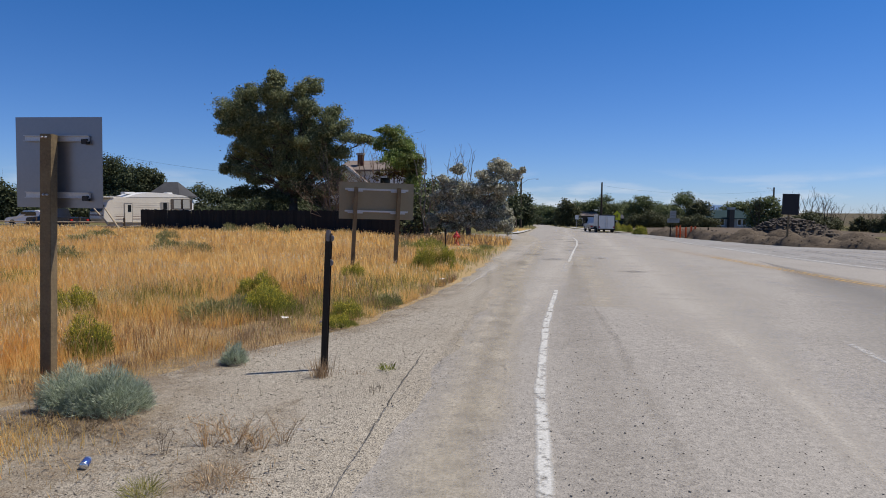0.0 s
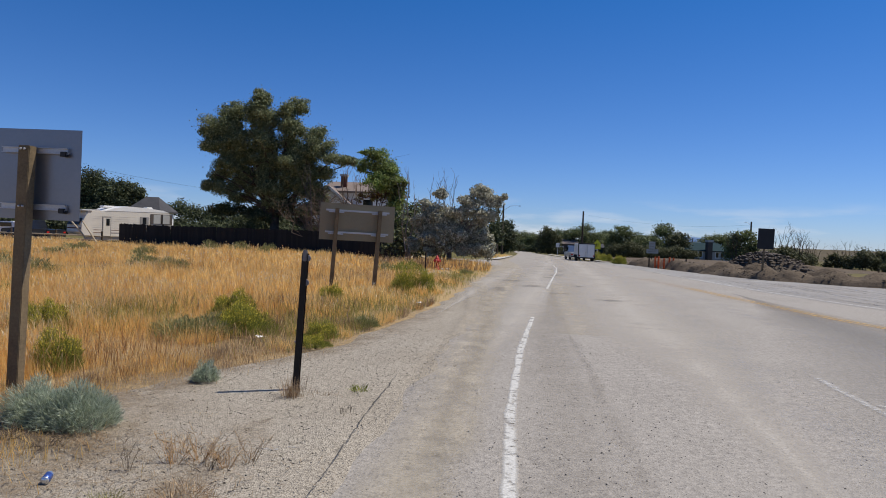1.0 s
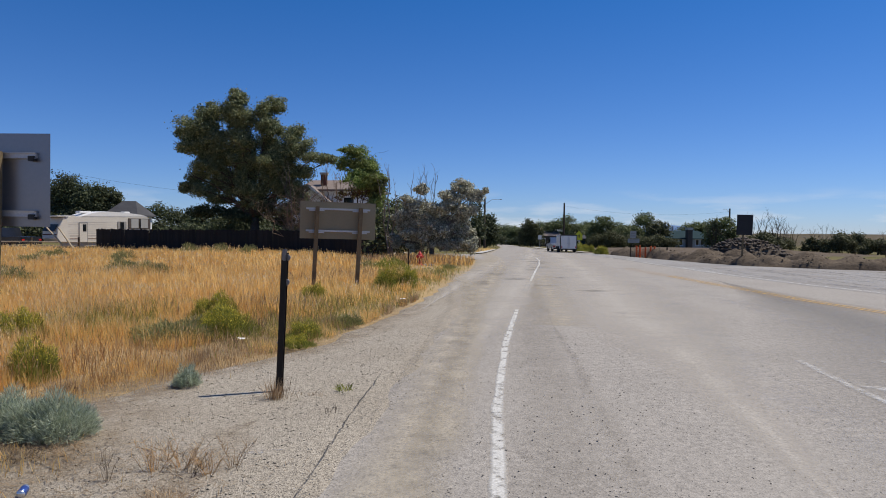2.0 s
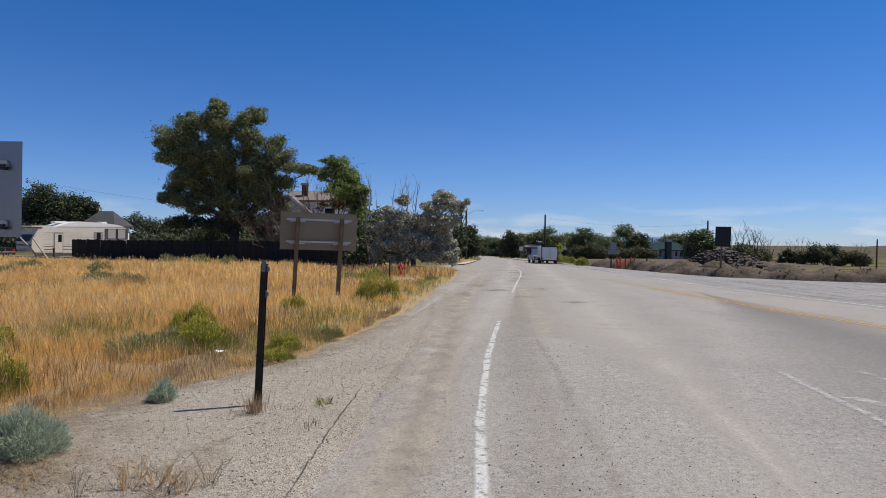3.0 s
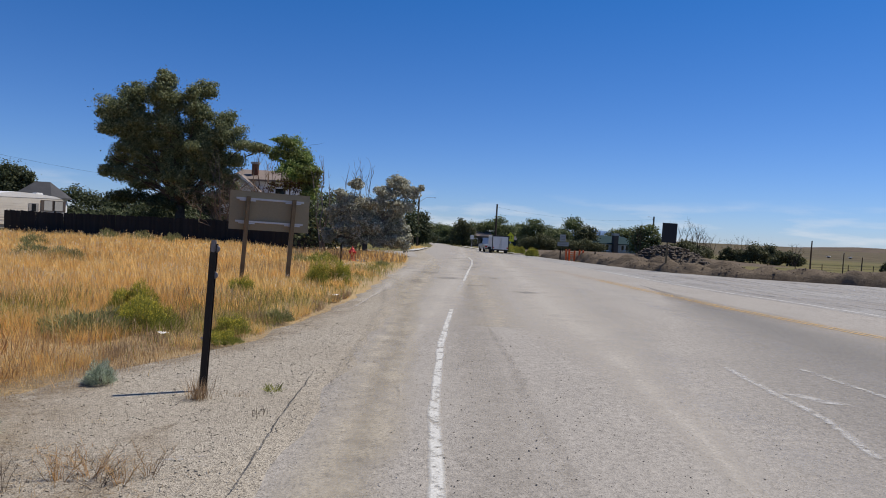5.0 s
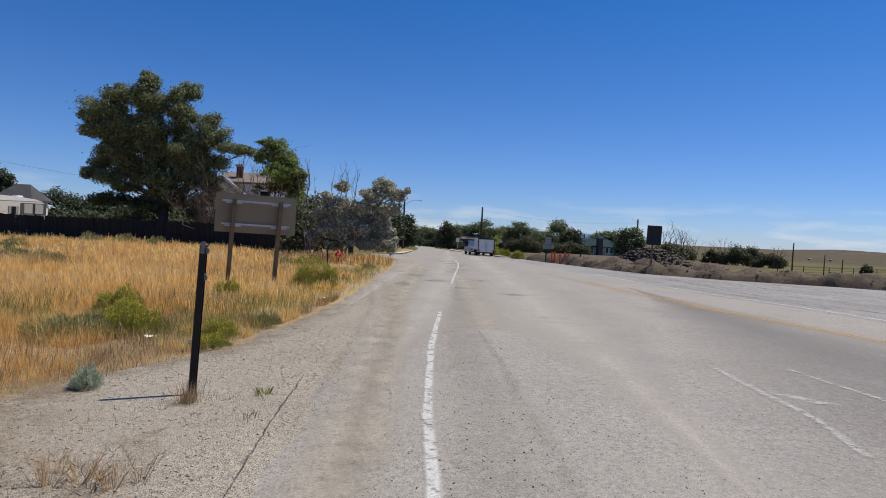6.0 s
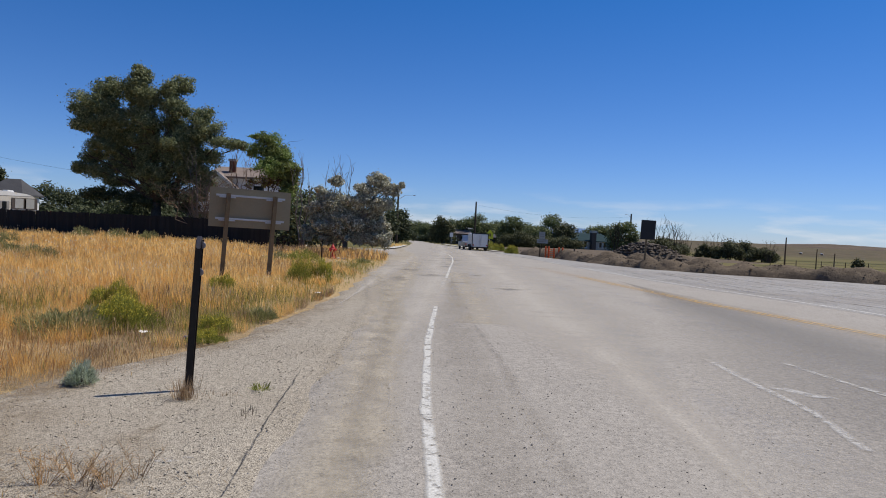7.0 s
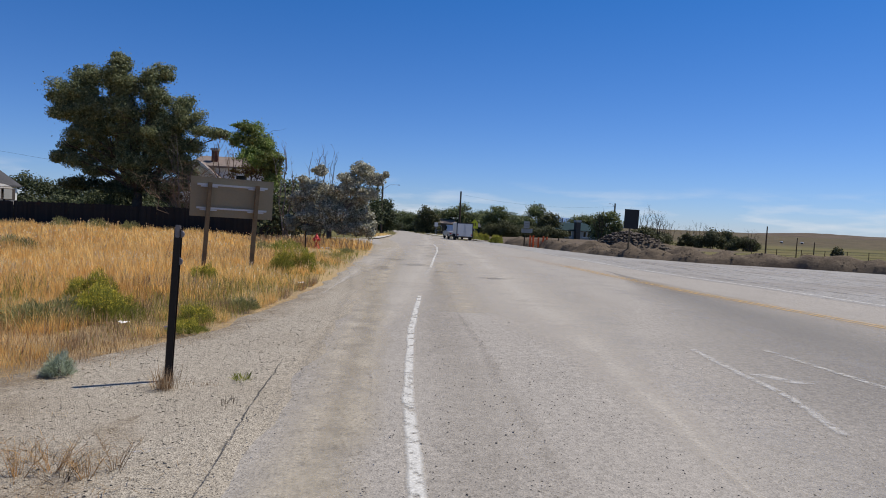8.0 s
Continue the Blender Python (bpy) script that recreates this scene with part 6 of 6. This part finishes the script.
for i, (x, y, h, w) in enumerate([(-13, 112, 5.5, 6), (-20, 128, 6.5, 8), (-27, 118, 6.5, 8), (-12, 140, 6, 7), (-10.5, 92, 3.6, 4), (-9.0, 122, 7.6, 4.6)]):
    r = np.random.default_rng(600 + i)
    tree(x, y, auto_lobes(r, h, w), M["leaf_far"], 0.36, 260, 14, M["bark"], 700 + i, "dark green tree behind the roadside poles", 0.22, "trees behind the poles")
for i, (x, y, w, h) in enumerate([(6.9, 68, 2.0, 1.1), (5.6, 79, 2.4, 1.35), (6.9, 83, 1.8, 1.0), (3.6, 96, 2.0, 1.2)]):
    shrub(x, y, w, h, 1800, 0.2, M["brush_green"], 800 + i, "yellow-green rounded bush at the road's edge", M["brush_flower"], width=0.12)

# ---- the dry field ----
def field(seed, n, x0, y0, y1, h0, h1, w0, w1, keep, label, fan=0.05):
    """Dry grass in tufts: each tuft's blades fan out from one root and share its height; paler seed heads on the tall ones."""
    rng = np.random.default_rng(seed)
    k = n // 9
    y = y0 + (y1 - y0) * rng.random(k)
    edge = np.interp(y, [q[0] for q in GRASS_EDGE], [q[1] for q in GRASS_EDGE])
    edge = edge - np.interp(y, [5, 6.5, 8, 10, 13, 17, 24], [0.1, 0.7, 1.25, 1.25, 0.6, 0.25, 0.15])
    left = np.maximum(-1.12 * y - 1.5, x0)
    x = left + (edge - 0.12 - left) * rng.random(k)
    dens = np.array([noise.noise((a * 0.55, b * 0.55, seed)) + 0.5 * noise.noise((a * 2.1, b * 2.1, seed)) for a, b in zip(x, y)])
    margin = np.minimum((edge - x) / 1.1, 1.0)
    mown = (x > np.where(y > 28.5, -6.5, -5.2)) & (y > 24)
    ok = (dens + keep + 0.45 * (margin - 1) > rng.random(k) * 0.6 - 0.25) & ~(mown & (rng.random(k) > 0.25)) & ~((x < -30) & (y > 45.5))
    x, y, dens, margin, mown = x[ok], y[ok], dens[ok], margin[ok], mown[ok]
    tall = (h0 + (h1 - h0) * rng.random(len(x))) * (0.85 + 0.6 * dens) * (0.45 + 0.55 * np.clip(margin, 0, 1)) * np.where(mown, 0.45, 1.0)
    pick = np.repeat(np.arange(len(x)), 9)
    m = len(pick)
    a, r = rng.random(m) * math.tau, rng.random(m) ** 0.7
    h = np.maximum(tall[pick] * (0.55 + 0.6 * rng.random(m)), 0.06)
    bx, by = x[pick] + np.cos(a) * r * fan, y[pick] + np.sin(a) * r * fan
    z = np.array([lot_z(i, j) for i, j in zip(x, y)])[pick] - 0.01
    out = (0.12 + 0.5 * rng.random(m)) * h * r
    d = np.stack([np.cos(a) * out + 0.06 * h * rng.normal(size=m), np.sin(a) * out + 0.06 * h * rng.normal(size=m), h], axis=1)
    side = np.stack([np.cos(a + 1.3), np.sin(a + 1.3), 0.1 * rng.normal(size=m)], axis=1)
    root = np.stack([bx, by, z], axis=1)
    tagged(cards("dry_grass", root, d, side, w0 + (w1 - w0) * rng.random(m), M["gold_grass"], None, 0.08), label, "grass", kind="stuff")
    s = (rng.random(m) < np.clip(0.05 + 0.35 * dens[pick], 0, 0.2)) & (h > 0.2)
    tip = root[s] + d[s] * 0.9
    hd = d[s] / np.linalg.norm(d[s], axis=1, keepdims=True) * (0.05 + 0.06 * rng.random((len(tip), 1))) + rng.normal(size=(len(tip), 3)) * 0.015
    tagged(cards("seed_heads", tip, hd, side[s], (w0 + w1) * 0.9 * (0.7 + 0.6 * rng.random(len(tip))), M["straw_head"]), "pale feathery seed heads on dry grass", "grass", kind="stuff")


field(41, 120000, -14, 4.2, 12.5, 0.22, 0.50, 0.003, 0.007, 0.35, "tall golden dry grass beside the gravel shoulder", 0.05)
field(42, 95000, -30, 12.0, 25, 0.26, 0.54, 0.007, 0.014, 0.4, "tall golden dry grass across the field", 0.08)
field(43, 75000, -56, 24, 48, 0.30, 0.55, 0.02, 0.04, 0.45, "tall golden dry grass across the field", 0.15)


def tuft_patch(seed, n, cx, cy, rx, ry, h, w, material, label, name="grass_patch"):
    rng = np.random.default_rng(seed)
    x, y = cx + rng.normal(size=n) * rx, cy + rng.normal(size=n) * ry
    edge = np.interp(y, [k[0] for k in GRASS_EDGE], [k[1] for k in GRASS_EDGE])
    if cy > 9.5:
        x = np.where(x > edge - 0.05, edge - 0.05 - np.abs(x - edge) * 0.5, x)
    return blades(name, x, y, h * (0.5 + 0.8 * rng.random(n)), np.full(n, w), 0.6, material, label, rng)


tuft_patch(51, 2600, -3.9, 13.8, 0.8, 1.9, 0.29, 0.007, M["green_grass"], "greenish grass along the gravel edge")
tuft_patch(52, 1700, -3.6, 10.6, 0.5, 0.9, 0.22, 0.006, M["green_grass"], "greenish grass along the gravel edge")
tuft_patch(53, 3600, -3.6, 23, 0.5, 5.0, 0.2, 0.012, M["green_grass"], "greenish grass along the gravel edge")
tuft_patch(54, 2200, -5.0, 36.5, 1.0, 1.2, 0.55, 0.03, M["gold_grass"], "tall dry grass under the olive thicket")
tuft_patch(55, 1500, -6.5, 35.2, 1.6, 0.8, 0.55, 0.03, M["dry_twig"], "brown dry weeds under the olive thicket")
tuft_patch(56, 900, -6.2, 82, 0.5, 5, 0.35, 0.05, M["gold_grass"], "dry grass on the kerb by the poles")
tuft_patch(60, 600, -1.78, 3.75, 0.17, 0.12, 0.09, 0.004, M["rust_grass"], "short rusty dry weeds on the gravel")
tuft_patch(61, 500, -2.0, 4.42, 0.2, 0.13, 0.08, 0.004, M["rust_grass"], "short rusty dry weeds on the gravel")
tuft_patch(62, 500, -3.1, 4.1, 0.35, 0.2, 0.06, 0.004, M["dry_twig"], "short dry weeds on the gravel")
tuft_patch(57, 2600, -3.95, 3.95, 0.42, 0.3, 0.16, 0.006, M["gold_grass"], "short dry grass on the gravel")
tuft_patch(139, 1700, -4.5, 7.4, 0.45, 0.7, 0.12, 0.005, M["gold_grass"], "short dry stubble on bare earth")
tuft_patch(140, 1500, -3.85, 9.0, 0.35, 0.7, 0.13, 0.005, M["dry_twig"], "short dry stubble on bare earth")
tuft_patch(141, 900, -3.5, 8.2, 0.3, 0.5, 0.09, 0.004, M["rust_grass"], "short rusty weeds on bare earth")
tuft_patch(58, 260, -4.5, 5.3, 0.35, 0.3, 0.12, 0.006, M["dry_twig"], "short dry weeds by a sign post")
tuft_patch(59, 420, -3.6, 7.7, 0.25, 0.45, 0.12, 0.006, M["dry_twig"], "short dry weeds at the gravel edge")

SAGE = "blue-grey sagebrush growing at the gravel edge"
shrub(-3.80, 4.92, 0.80, 0.45, 11000, 0.066, M["sage"], 61, SAGE, depth=0.9, width=0.036, wild=0.5)
shrub(-3.62, 4.84, 0.66, 0.38, 6500, 0.066, M["sage"], 161, SAGE, depth=0.8, width=0.036, wild=0.5)
shrub(-3.38, 4.9, 0.76, 0.46, 9500, 0.066, M["sage"], 62, SAGE, depth=0.9, width=0.036, wild=0.5)
shrub(-3.30, 6.70, 0.38, 0.29, 4500, 0.04, M["sage"], 63, "small grey-green sagebrush on gravel", width=0.06)
BR = "green rabbitbrush with yellow flower heads in dry grass"
shrub(-5.0, 9.3, 1.5, 0.42, 5400, 0.096, M["sage_dull"], 64, "grey-green brush in dry grass")
shrub(-4.5, 9.85, 1.5, 0.52, 5100, 0.096, M["brush_green"], 65, BR, M["brush_flower"])
shrub(-5.4, 11.4, 1.15, 0.66, 3900, 0.096, M["brush_green"], 66, BR, M["brush_flower"])
shrub(-6.95, 8.6, 0.95, 0.62, 3900, 0.084, M["brush_green"], 67, BR, M["brush_flower"])
shrub(-5.05, 6.6, 0.7, 0.56, 2100, 0.084, M["brush_green"], 68, BR, M["brush_flower"])
shrub(-2.95, 9.15, 0.62, 0.22, 2700, 0.054, M["brush_green"], 69, "low green weeds with yellow flowers", M["brush_flower"])
shrub(-3.15, 9.9, 0.7, 0.34, 2400, 0.072, M["brush_green"], 70, BR, M["brush_flower"])
shrub(-2.85, 11.4, 0.6, 0.28, 2400, 0.066, M["sage_dull"], 71, "low grey-green weed at the gravel edge")
shrub(-3.75, 18.3, 1.0, 0.95, 3900, 0.090, M["brush_green"], 72, BR, M["brush_flower"])
shrub(-3.2, 18.6, 0.75, 0.88, 3000, 0.090, M["brush_green"], 73, BR, M["brush_flower"])
shrub(-5.6, 26.8, 2.2, 0.85, 3600, 0.13, M["brush_green"], 74, "broad green brush near a fire hydrant")
shrub(-6.8, 27.5, 1.5, 0.6, 2400, 0.13, M["sage_dull"], 75, "broad grey-green brush near a fire hydrant")
shrub(-3.6, 30.5, 0.9, 0.3, 700, 0.14, M["sage_dull"], 76, "low grey-green weed on dry ground")
shrub(-5.05, 15.9, 0.8, 0.42, 2100, 0.084, M["brush_green"], 77, BR, M["brush_flower"])
for i, (x, y, w, h) in enumerate([(-17.2, 18.9, 2.6, 0.55), (-15.2, 17.8, 2.0, 0.5), (-14.8, 22.6, 1.7, 0.62), (-13.4, 22.2, 1.5, 0.55), (-19.8, 30, 1.6, 0.7), (-20.5, 41.5, 2.2, 0.75), (-23.0, 42.0, 2.0, 0.7), (-18.8, 42, 1.6, 0.7), (-21.5, 26, 1.5, 0.6), (-26, 33, 2, 0.6)]):
    shrub(x, y, w, h * 1.2, 2400, 0.16, M["sage_dull"], 80 + i, "grey-green sagebrush in the dry field")
TW = "brittle brown dead weeds on gravel"
mrng = random.Random(21)
for k in range(44):
    y = 5.2 + 11 * mrng.random() ** 1.2
    x = along(y, GRASS_EDGE) - along(y, [(5, 0.1), (8, 0.8), (10, 0.8), (13, 0.4), (17, 0.2)]) * mrng.uniform(0.0, 1.1) + mrng.uniform(-0.1, 0.1)
    m = mrng.choice(("dry_twig", "rust_grass", "gold_grass", "gold_grass"))
    tuft_patch(300 + k, 220, x, y, mrng.uniform(0.06, 0.2), mrng.uniform(0.06, 0.16), mrng.uniform(0.10, 0.24), 0.004, M[m], "ragged dry weeds at the edge of the grass")


def dead_weed(x, y, h, spread, stems, material, seed, label):
    """Thin brittle stems that lean out from a root, each with short forked twigs."""
    rng = np.random.default_rng(seed)
    t = thing("dead_weed", x, y, None, 0, label, "weed")
    for _ in range(stems):
        bm = bmesh.new()
        a, f = rng.random() * math.tau, spread * (0.25 + 0.75 * rng.random())
        tip = Vector((math.cos(a) * f, math.sin(a) * f * 0.8, h * (0.35 + 0.65 * rng.random())))
        root = Vector((math.cos(a) * f * 0.2, math.sin(a) * f * 0.2, -0.01))
        limb(bm, root, tip, 0.0024, rng, 0.15, 3, 4)
        for _ in range(5):
            s = root.lerp(tip, 0.35 + 0.6 * rng.random())
            e = s + Vector((rng.normal() * 0.035, rng.normal() * 0.035, 0.015 + 0.05 * rng.random()))
            limb(bm, s, e, 0.0016, rng, 0.15, 3, 2)
        part("stem", bm, material, t)
    return t


dead_weed(-2.05, 4.42, 0.22, 0.20, 14, M["rust_grass"], 131, TW)
dead_weed(-1.80, 4.34, 0.20, 0.18, 13, M["rust_grass"], 132, TW)
dead_weed(-2.2, 4.3, 0.24, 0.26, 14, M["rust_grass"], 144, TW)
dead_weed(-1.7, 4.5, 0.22, 0.2, 10, M["dry_twig"], 145, TW)
dead_weed(-1.92, 4.30, 0.16, 0.24, 9, M["dark_twig"], 133, TW)
dead_weed(-3.3, 4.4, 0.09, 0.34, 16, M["dark_twig"], 146, "broken dead stems under the sagebrush")
dead_weed(-3.75, 4.42, 0.09, 0.34, 16, M["dark_twig"], 147, "broken dead stems under the sagebrush")
dead_weed(-3.0, 4.55, 0.08, 0.26, 12, M["dry_twig"], 148, "broken dead stems under the sagebrush")
dead_weed(-2.42, 4.12, 0.26, 0.10, 5, M["dark_twig"], 142, TW)
dead_weed(-2.25, 4.55, 0.20, 0.10, 5, M["dry_twig"], 143, TW)
prng = np.random.default_rng(77)
for k in range(16):
    y = 6.5 + 22 * prng.random() ** 1.3
    x = along(y, GRASS_EDGE) - 1.0 - prng.random() * (2.0 + 0.75 * y)
    m, lab = (("rust_grass", "rusty brown low weeds in the dry grass"), ("green_grass", "olive green low weeds in the dry grass"), ("dry_twig", "brown dead stalks in the dry grass"))[k % 3]
    tuft_patch(150 + k, 900, x, y, 0.35 + 0.03 * y, 0.4 + 0.03 * y, 0.34, 0.004 + 0.0005 * y, M[m], lab)
tuft_patch(170, 1500, -6.9, 9.4, 0.6, 0.7, 0.30, 0.007, M["green_grass"], "olive green low weeds in the dry grass")
tuft_patch(171, 600, -4.6, 12.6, 0.8, 0.8, 0.28, 0.007, M["green_grass"], "olive green low weeds in the dry grass")
tuft_patch(172, 1600, -4.4, 10.4, 0.5, 0.8, 0.24, 0.007, M["dry_twig"], "brown dead stalks in the dry grass")
tuft_patch(134, 420, -1.95, 4.34, 0.2, 0.10, 0.06, 0.004, M["gold_grass"], TW, "dead_weeds")
shrub(-1.75, 3.72, 0.42, 0.20, 260, 0.11, M["dry_twig"], 94, TW, twig=False, width=0.017, wild=1.0)
tuft_patch(135, 240, -2.15, 6.36, 0.045, 0.045, 0.26, 0.004, M["dry_twig"], "tan dry grass tuft by a marker post", "grass_tuft")
shrub(-1.55, 6.75, 0.24, 0.10, 90, 0.07, M["brush_green"], 96, "small green weed in the gravel", twig=False, width=0.06)
tuft_patch(136, 70, -1.85, 6.55, 0.10, 0.05, 0.10, 0.004, M["dry_twig"], TW, "dead_weeds")
tuft_patch(138, 120, -2.65, 5.55, 0.09, 0.04, 0.07, 0.004, M["gold_grass"], "small dry weed in the gravel", "dead_weeds")
tuft_patch(137, 30, -1.45, 5.95, 0.04, 0.05, 0.14, 0.004, M["dark_twig"], TW, "dead_weeds")
shrub(-2.1, 3.45, 0.26, 0.20, 320, 0.10, M["green_grass"], 90, "green and dry grass tuft on gravel", twig=False, width=0.016, wild=0.6)

for x, y, w in ((259, 480, 1.6), (272, 476, 0.9), (221, 480, 1.0)):
    house("shed", x, y, 50, w, 1.5, 0.9, 1.2, M["dark_wall"], M["white_metal"], "small white-roofed shed far off in the pasture", ((0, 0.9, 0.8, 0.6),), 0.3, category="shed")
for i, (x, y, h, w) in enumerate([(-23.5, 50.5, 3.0, 8), (-18.5, 50.0, 2.6, 6), (-29, 52, 2.6, 6)]):
    r = np.random.default_rng(970 + i)
    tree(x, y, bush_lobes(r, h, w), M["leaf_far"], 0.2, 900, 24, M["bark"], 975 + i, "dark green shrubs along the back of the fence", 0.12, "shrubs behind the fence", name="hedge")
for i, (x, y, h, w) in enumerate([(-4, 205, 3.2, 9), (0.5, 176, 3.0, 7), (8.5, 156, 3.0, 7), (13.5, 150, 3.2, 8), (19.5, 146, 3.0, 8), (24.5, 143, 3.0, 7), (40, 160, 2.8, 8), (44, 150, 2.6, 7), (-14, 225, 4, 10)]):
    r = np.random.default_rng(950 + i)
    tree(x, y, bush_lobes(r, h, w), M["leaf_far"], 0.36, 300, 18, M["bark"], 960 + i, "dark green undergrowth along the far road", 0.15, "far undergrowth", name="hedge")
for i, (x, y, h, w) in enumerate([(-70, 76, 3.6, 9), (-80, 80, 4.5, 10), (-62, 74, 3.2, 8), (-52, 74, 3.4, 8), (-88, 84, 5.0, 10), (-76, 75, 7.4, 7)]):
    r = np.random.default_rng(900 + i)
    tree(x, y, bush_lobes(r, h, w), M["leaf_far"], 0.38, 330, 18, M["bark"], 910 + i, "dark green hedge behind the yard", 0.2, "yard hedge", name="hedge")

# ---- litter and stones ----
def twigs(seed, n, cx, cy, rx, ry, label):
    rng = np.random.default_rng(seed)
    x, y = cx + rng.normal(size=n) * rx, cy + rng.normal(size=n) * ry
    a = rng.random(n) * math.tau
    ln = 0.04 + 0.12 * rng.random(n)
    d = np.stack([np.cos(a) * ln, np.sin(a) * ln, 0.02 * rng.random(n)], axis=1)
    p = np.stack([x, y, [lot_z(i, j) * (j > 90) + 0.008 + 0.02 * q for i, j, q in zip(x, y, rng.random(n))]], axis=1)
    return tagged(cards("plant_litter", p, d, np.stack([-np.sin(a), np.cos(a), 0 * a], axis=1), 0.003 + 0.004 * rng.random(n), M["litter"]), label, "litter", kind="stuff")


twigs(111, 1800, -3.5, 4.5, 0.42, 0.2, "dead twigs and leaf litter under the sagebrush")
twigs(112, 420, -2.9, 3.9, 0.5, 0.25, "dead twigs and leaf litter on the gravel")
twigs(113, 200, -2.0, 4.3, 0.4, 0.3, "dead twigs and leaf litter on the gravel")
twigs(114, 1100, -4.0, 7.6, 0.45, 0.9, "dead twigs and leaf litter at the grass edge")
twigs(115, 300, -3.0, 10.5, 0.35, 1.3, "dead twigs and leaf litter at the grass edge")
rng = np.random.default_rng(71)
n = 10000
py = 2.6 + 13 * rng.random(n) ** 1.7
px = -1.2 + 5.2 * rng.random(n) ** 1.4
rocks("loose_stones", px, py, [ter(a, b) + 0.014 for a, b in zip(px, py)], 0.0018 + 0.006 * rng.random(n) ** 6, M["pebble"], "small dark loose stones on the asphalt", 72)
n = 9000
py = 2.6 + 9 * rng.random(n) ** 1.4
px = np.interp(py, [k[0] for k in GRASS_EDGE], [k[1] for k in GRASS_EDGE]) + 0.1 + 3.1 * rng.random(n)
rocks("gravel_stones", px, py, [ter(a, b) + 0.003 for a, b in zip(px, py)], 0.003 + 0.009 * rng.random(n) ** 4, M["gravel"], "pale loose gravel stones on the shoulder", 73)


def drink_can(x, y, turn, material, label):
    t = thing("drink_can", x, y, ter(x, y) + 0.035, turn, label, "can")
    bm = bmesh.new()
    lathe(bm, [(0.024, -0.06), (0.032, -0.05), (0.031, -0.01), (0.027, 0.01), (0.032, 0.03), (0.032, 0.048), (0.025, 0.058)], 14, (0, 0, 0), Vector((1, 0.2, 0.1)))
    part("body", bm, M["can_metal"], t, "bare crushed aluminium", True)
    bm = bmesh.new()
    lathe(bm, [(0.0325, -0.047), (0.0318, -0.01), (0.0278, 0.01), (0.0324, 0.03)], 14, (0, 0, 0), Vector((1, 0.2, 0.1)))
    part("print_band", bm, material, t, "blue printed band", True)
    bm = bmesh.new()
    lathe(bm, [(0.0255, 0.056), (0.026, 0.061), (0.022, 0.060), (0.021, 0.058)], 14, (0, 0, 0), Vector((1, 0.2, 0.1)))
    part("rim", bm, M["can_metal"], t, "bare metal end")
    t.scale = (0.85, 0.85, 0.85)
    return t


drink_can(-2.77, 3.80, 100, M["can_blue"], "crushed blue drink can lying on gravel")
drink_can(-3.28, 9.25, 10, M["can_blue"], "blue drink can lying among low weeds")
for i, (x, y, s) in enumerate(((-3.96, 9.48, 0.075), (-2.73, 15.6, 0.085), (-4.15, 17.2, 0.06))):
    rr = np.random.default_rng(120 + i)
    bm = bmesh.new()
    g = [[bm.verts.new(((a - 1.5) * s * 0.6, (b - 1.5) * s * 0.4, 0.015 + 0.035 * rr.random())) for a in range(4)] for b in range(4)]
    for a in range(3):
        for b in range(3):
            bm.faces.new((g[a][b], g[a][b + 1], g[a + 1][b + 1], g[a + 1][b]))
    o = bm_obj("paper_scrap", bm, M["paper"])
    o.matrix_basis = pose(x, y, ter(x, y) + 0.02, 0, 0, 40 * i)
    tagged(o, "crumpled white paper scrap on dry ground", "litter")
line_strip("lane_mark", [(4.78, -1.70), (4.86, -1.60), (4.9, -1.55)], 0.16, 0.006, M["faint_paint"], "small white paint smear on the gravel", 0.03, 0.02)

# loose stones thrown beside the edge line
rng = np.random.default_rng(207)
sy = 2.4 + 9.5 * rng.random(700) ** 1.5
sx = 0.75 + 0.5 * rng.normal(size=700) - 0.03 * sy
rocks("loose_stones", sx, sy, np.array([ter(a, b) for a, b in zip(sx, sy)]) + 0.018, 0.003 + 0.007 * rng.random(700) ** 3, M["pebble"], "small dark stones scattered on the asphalt", 208)
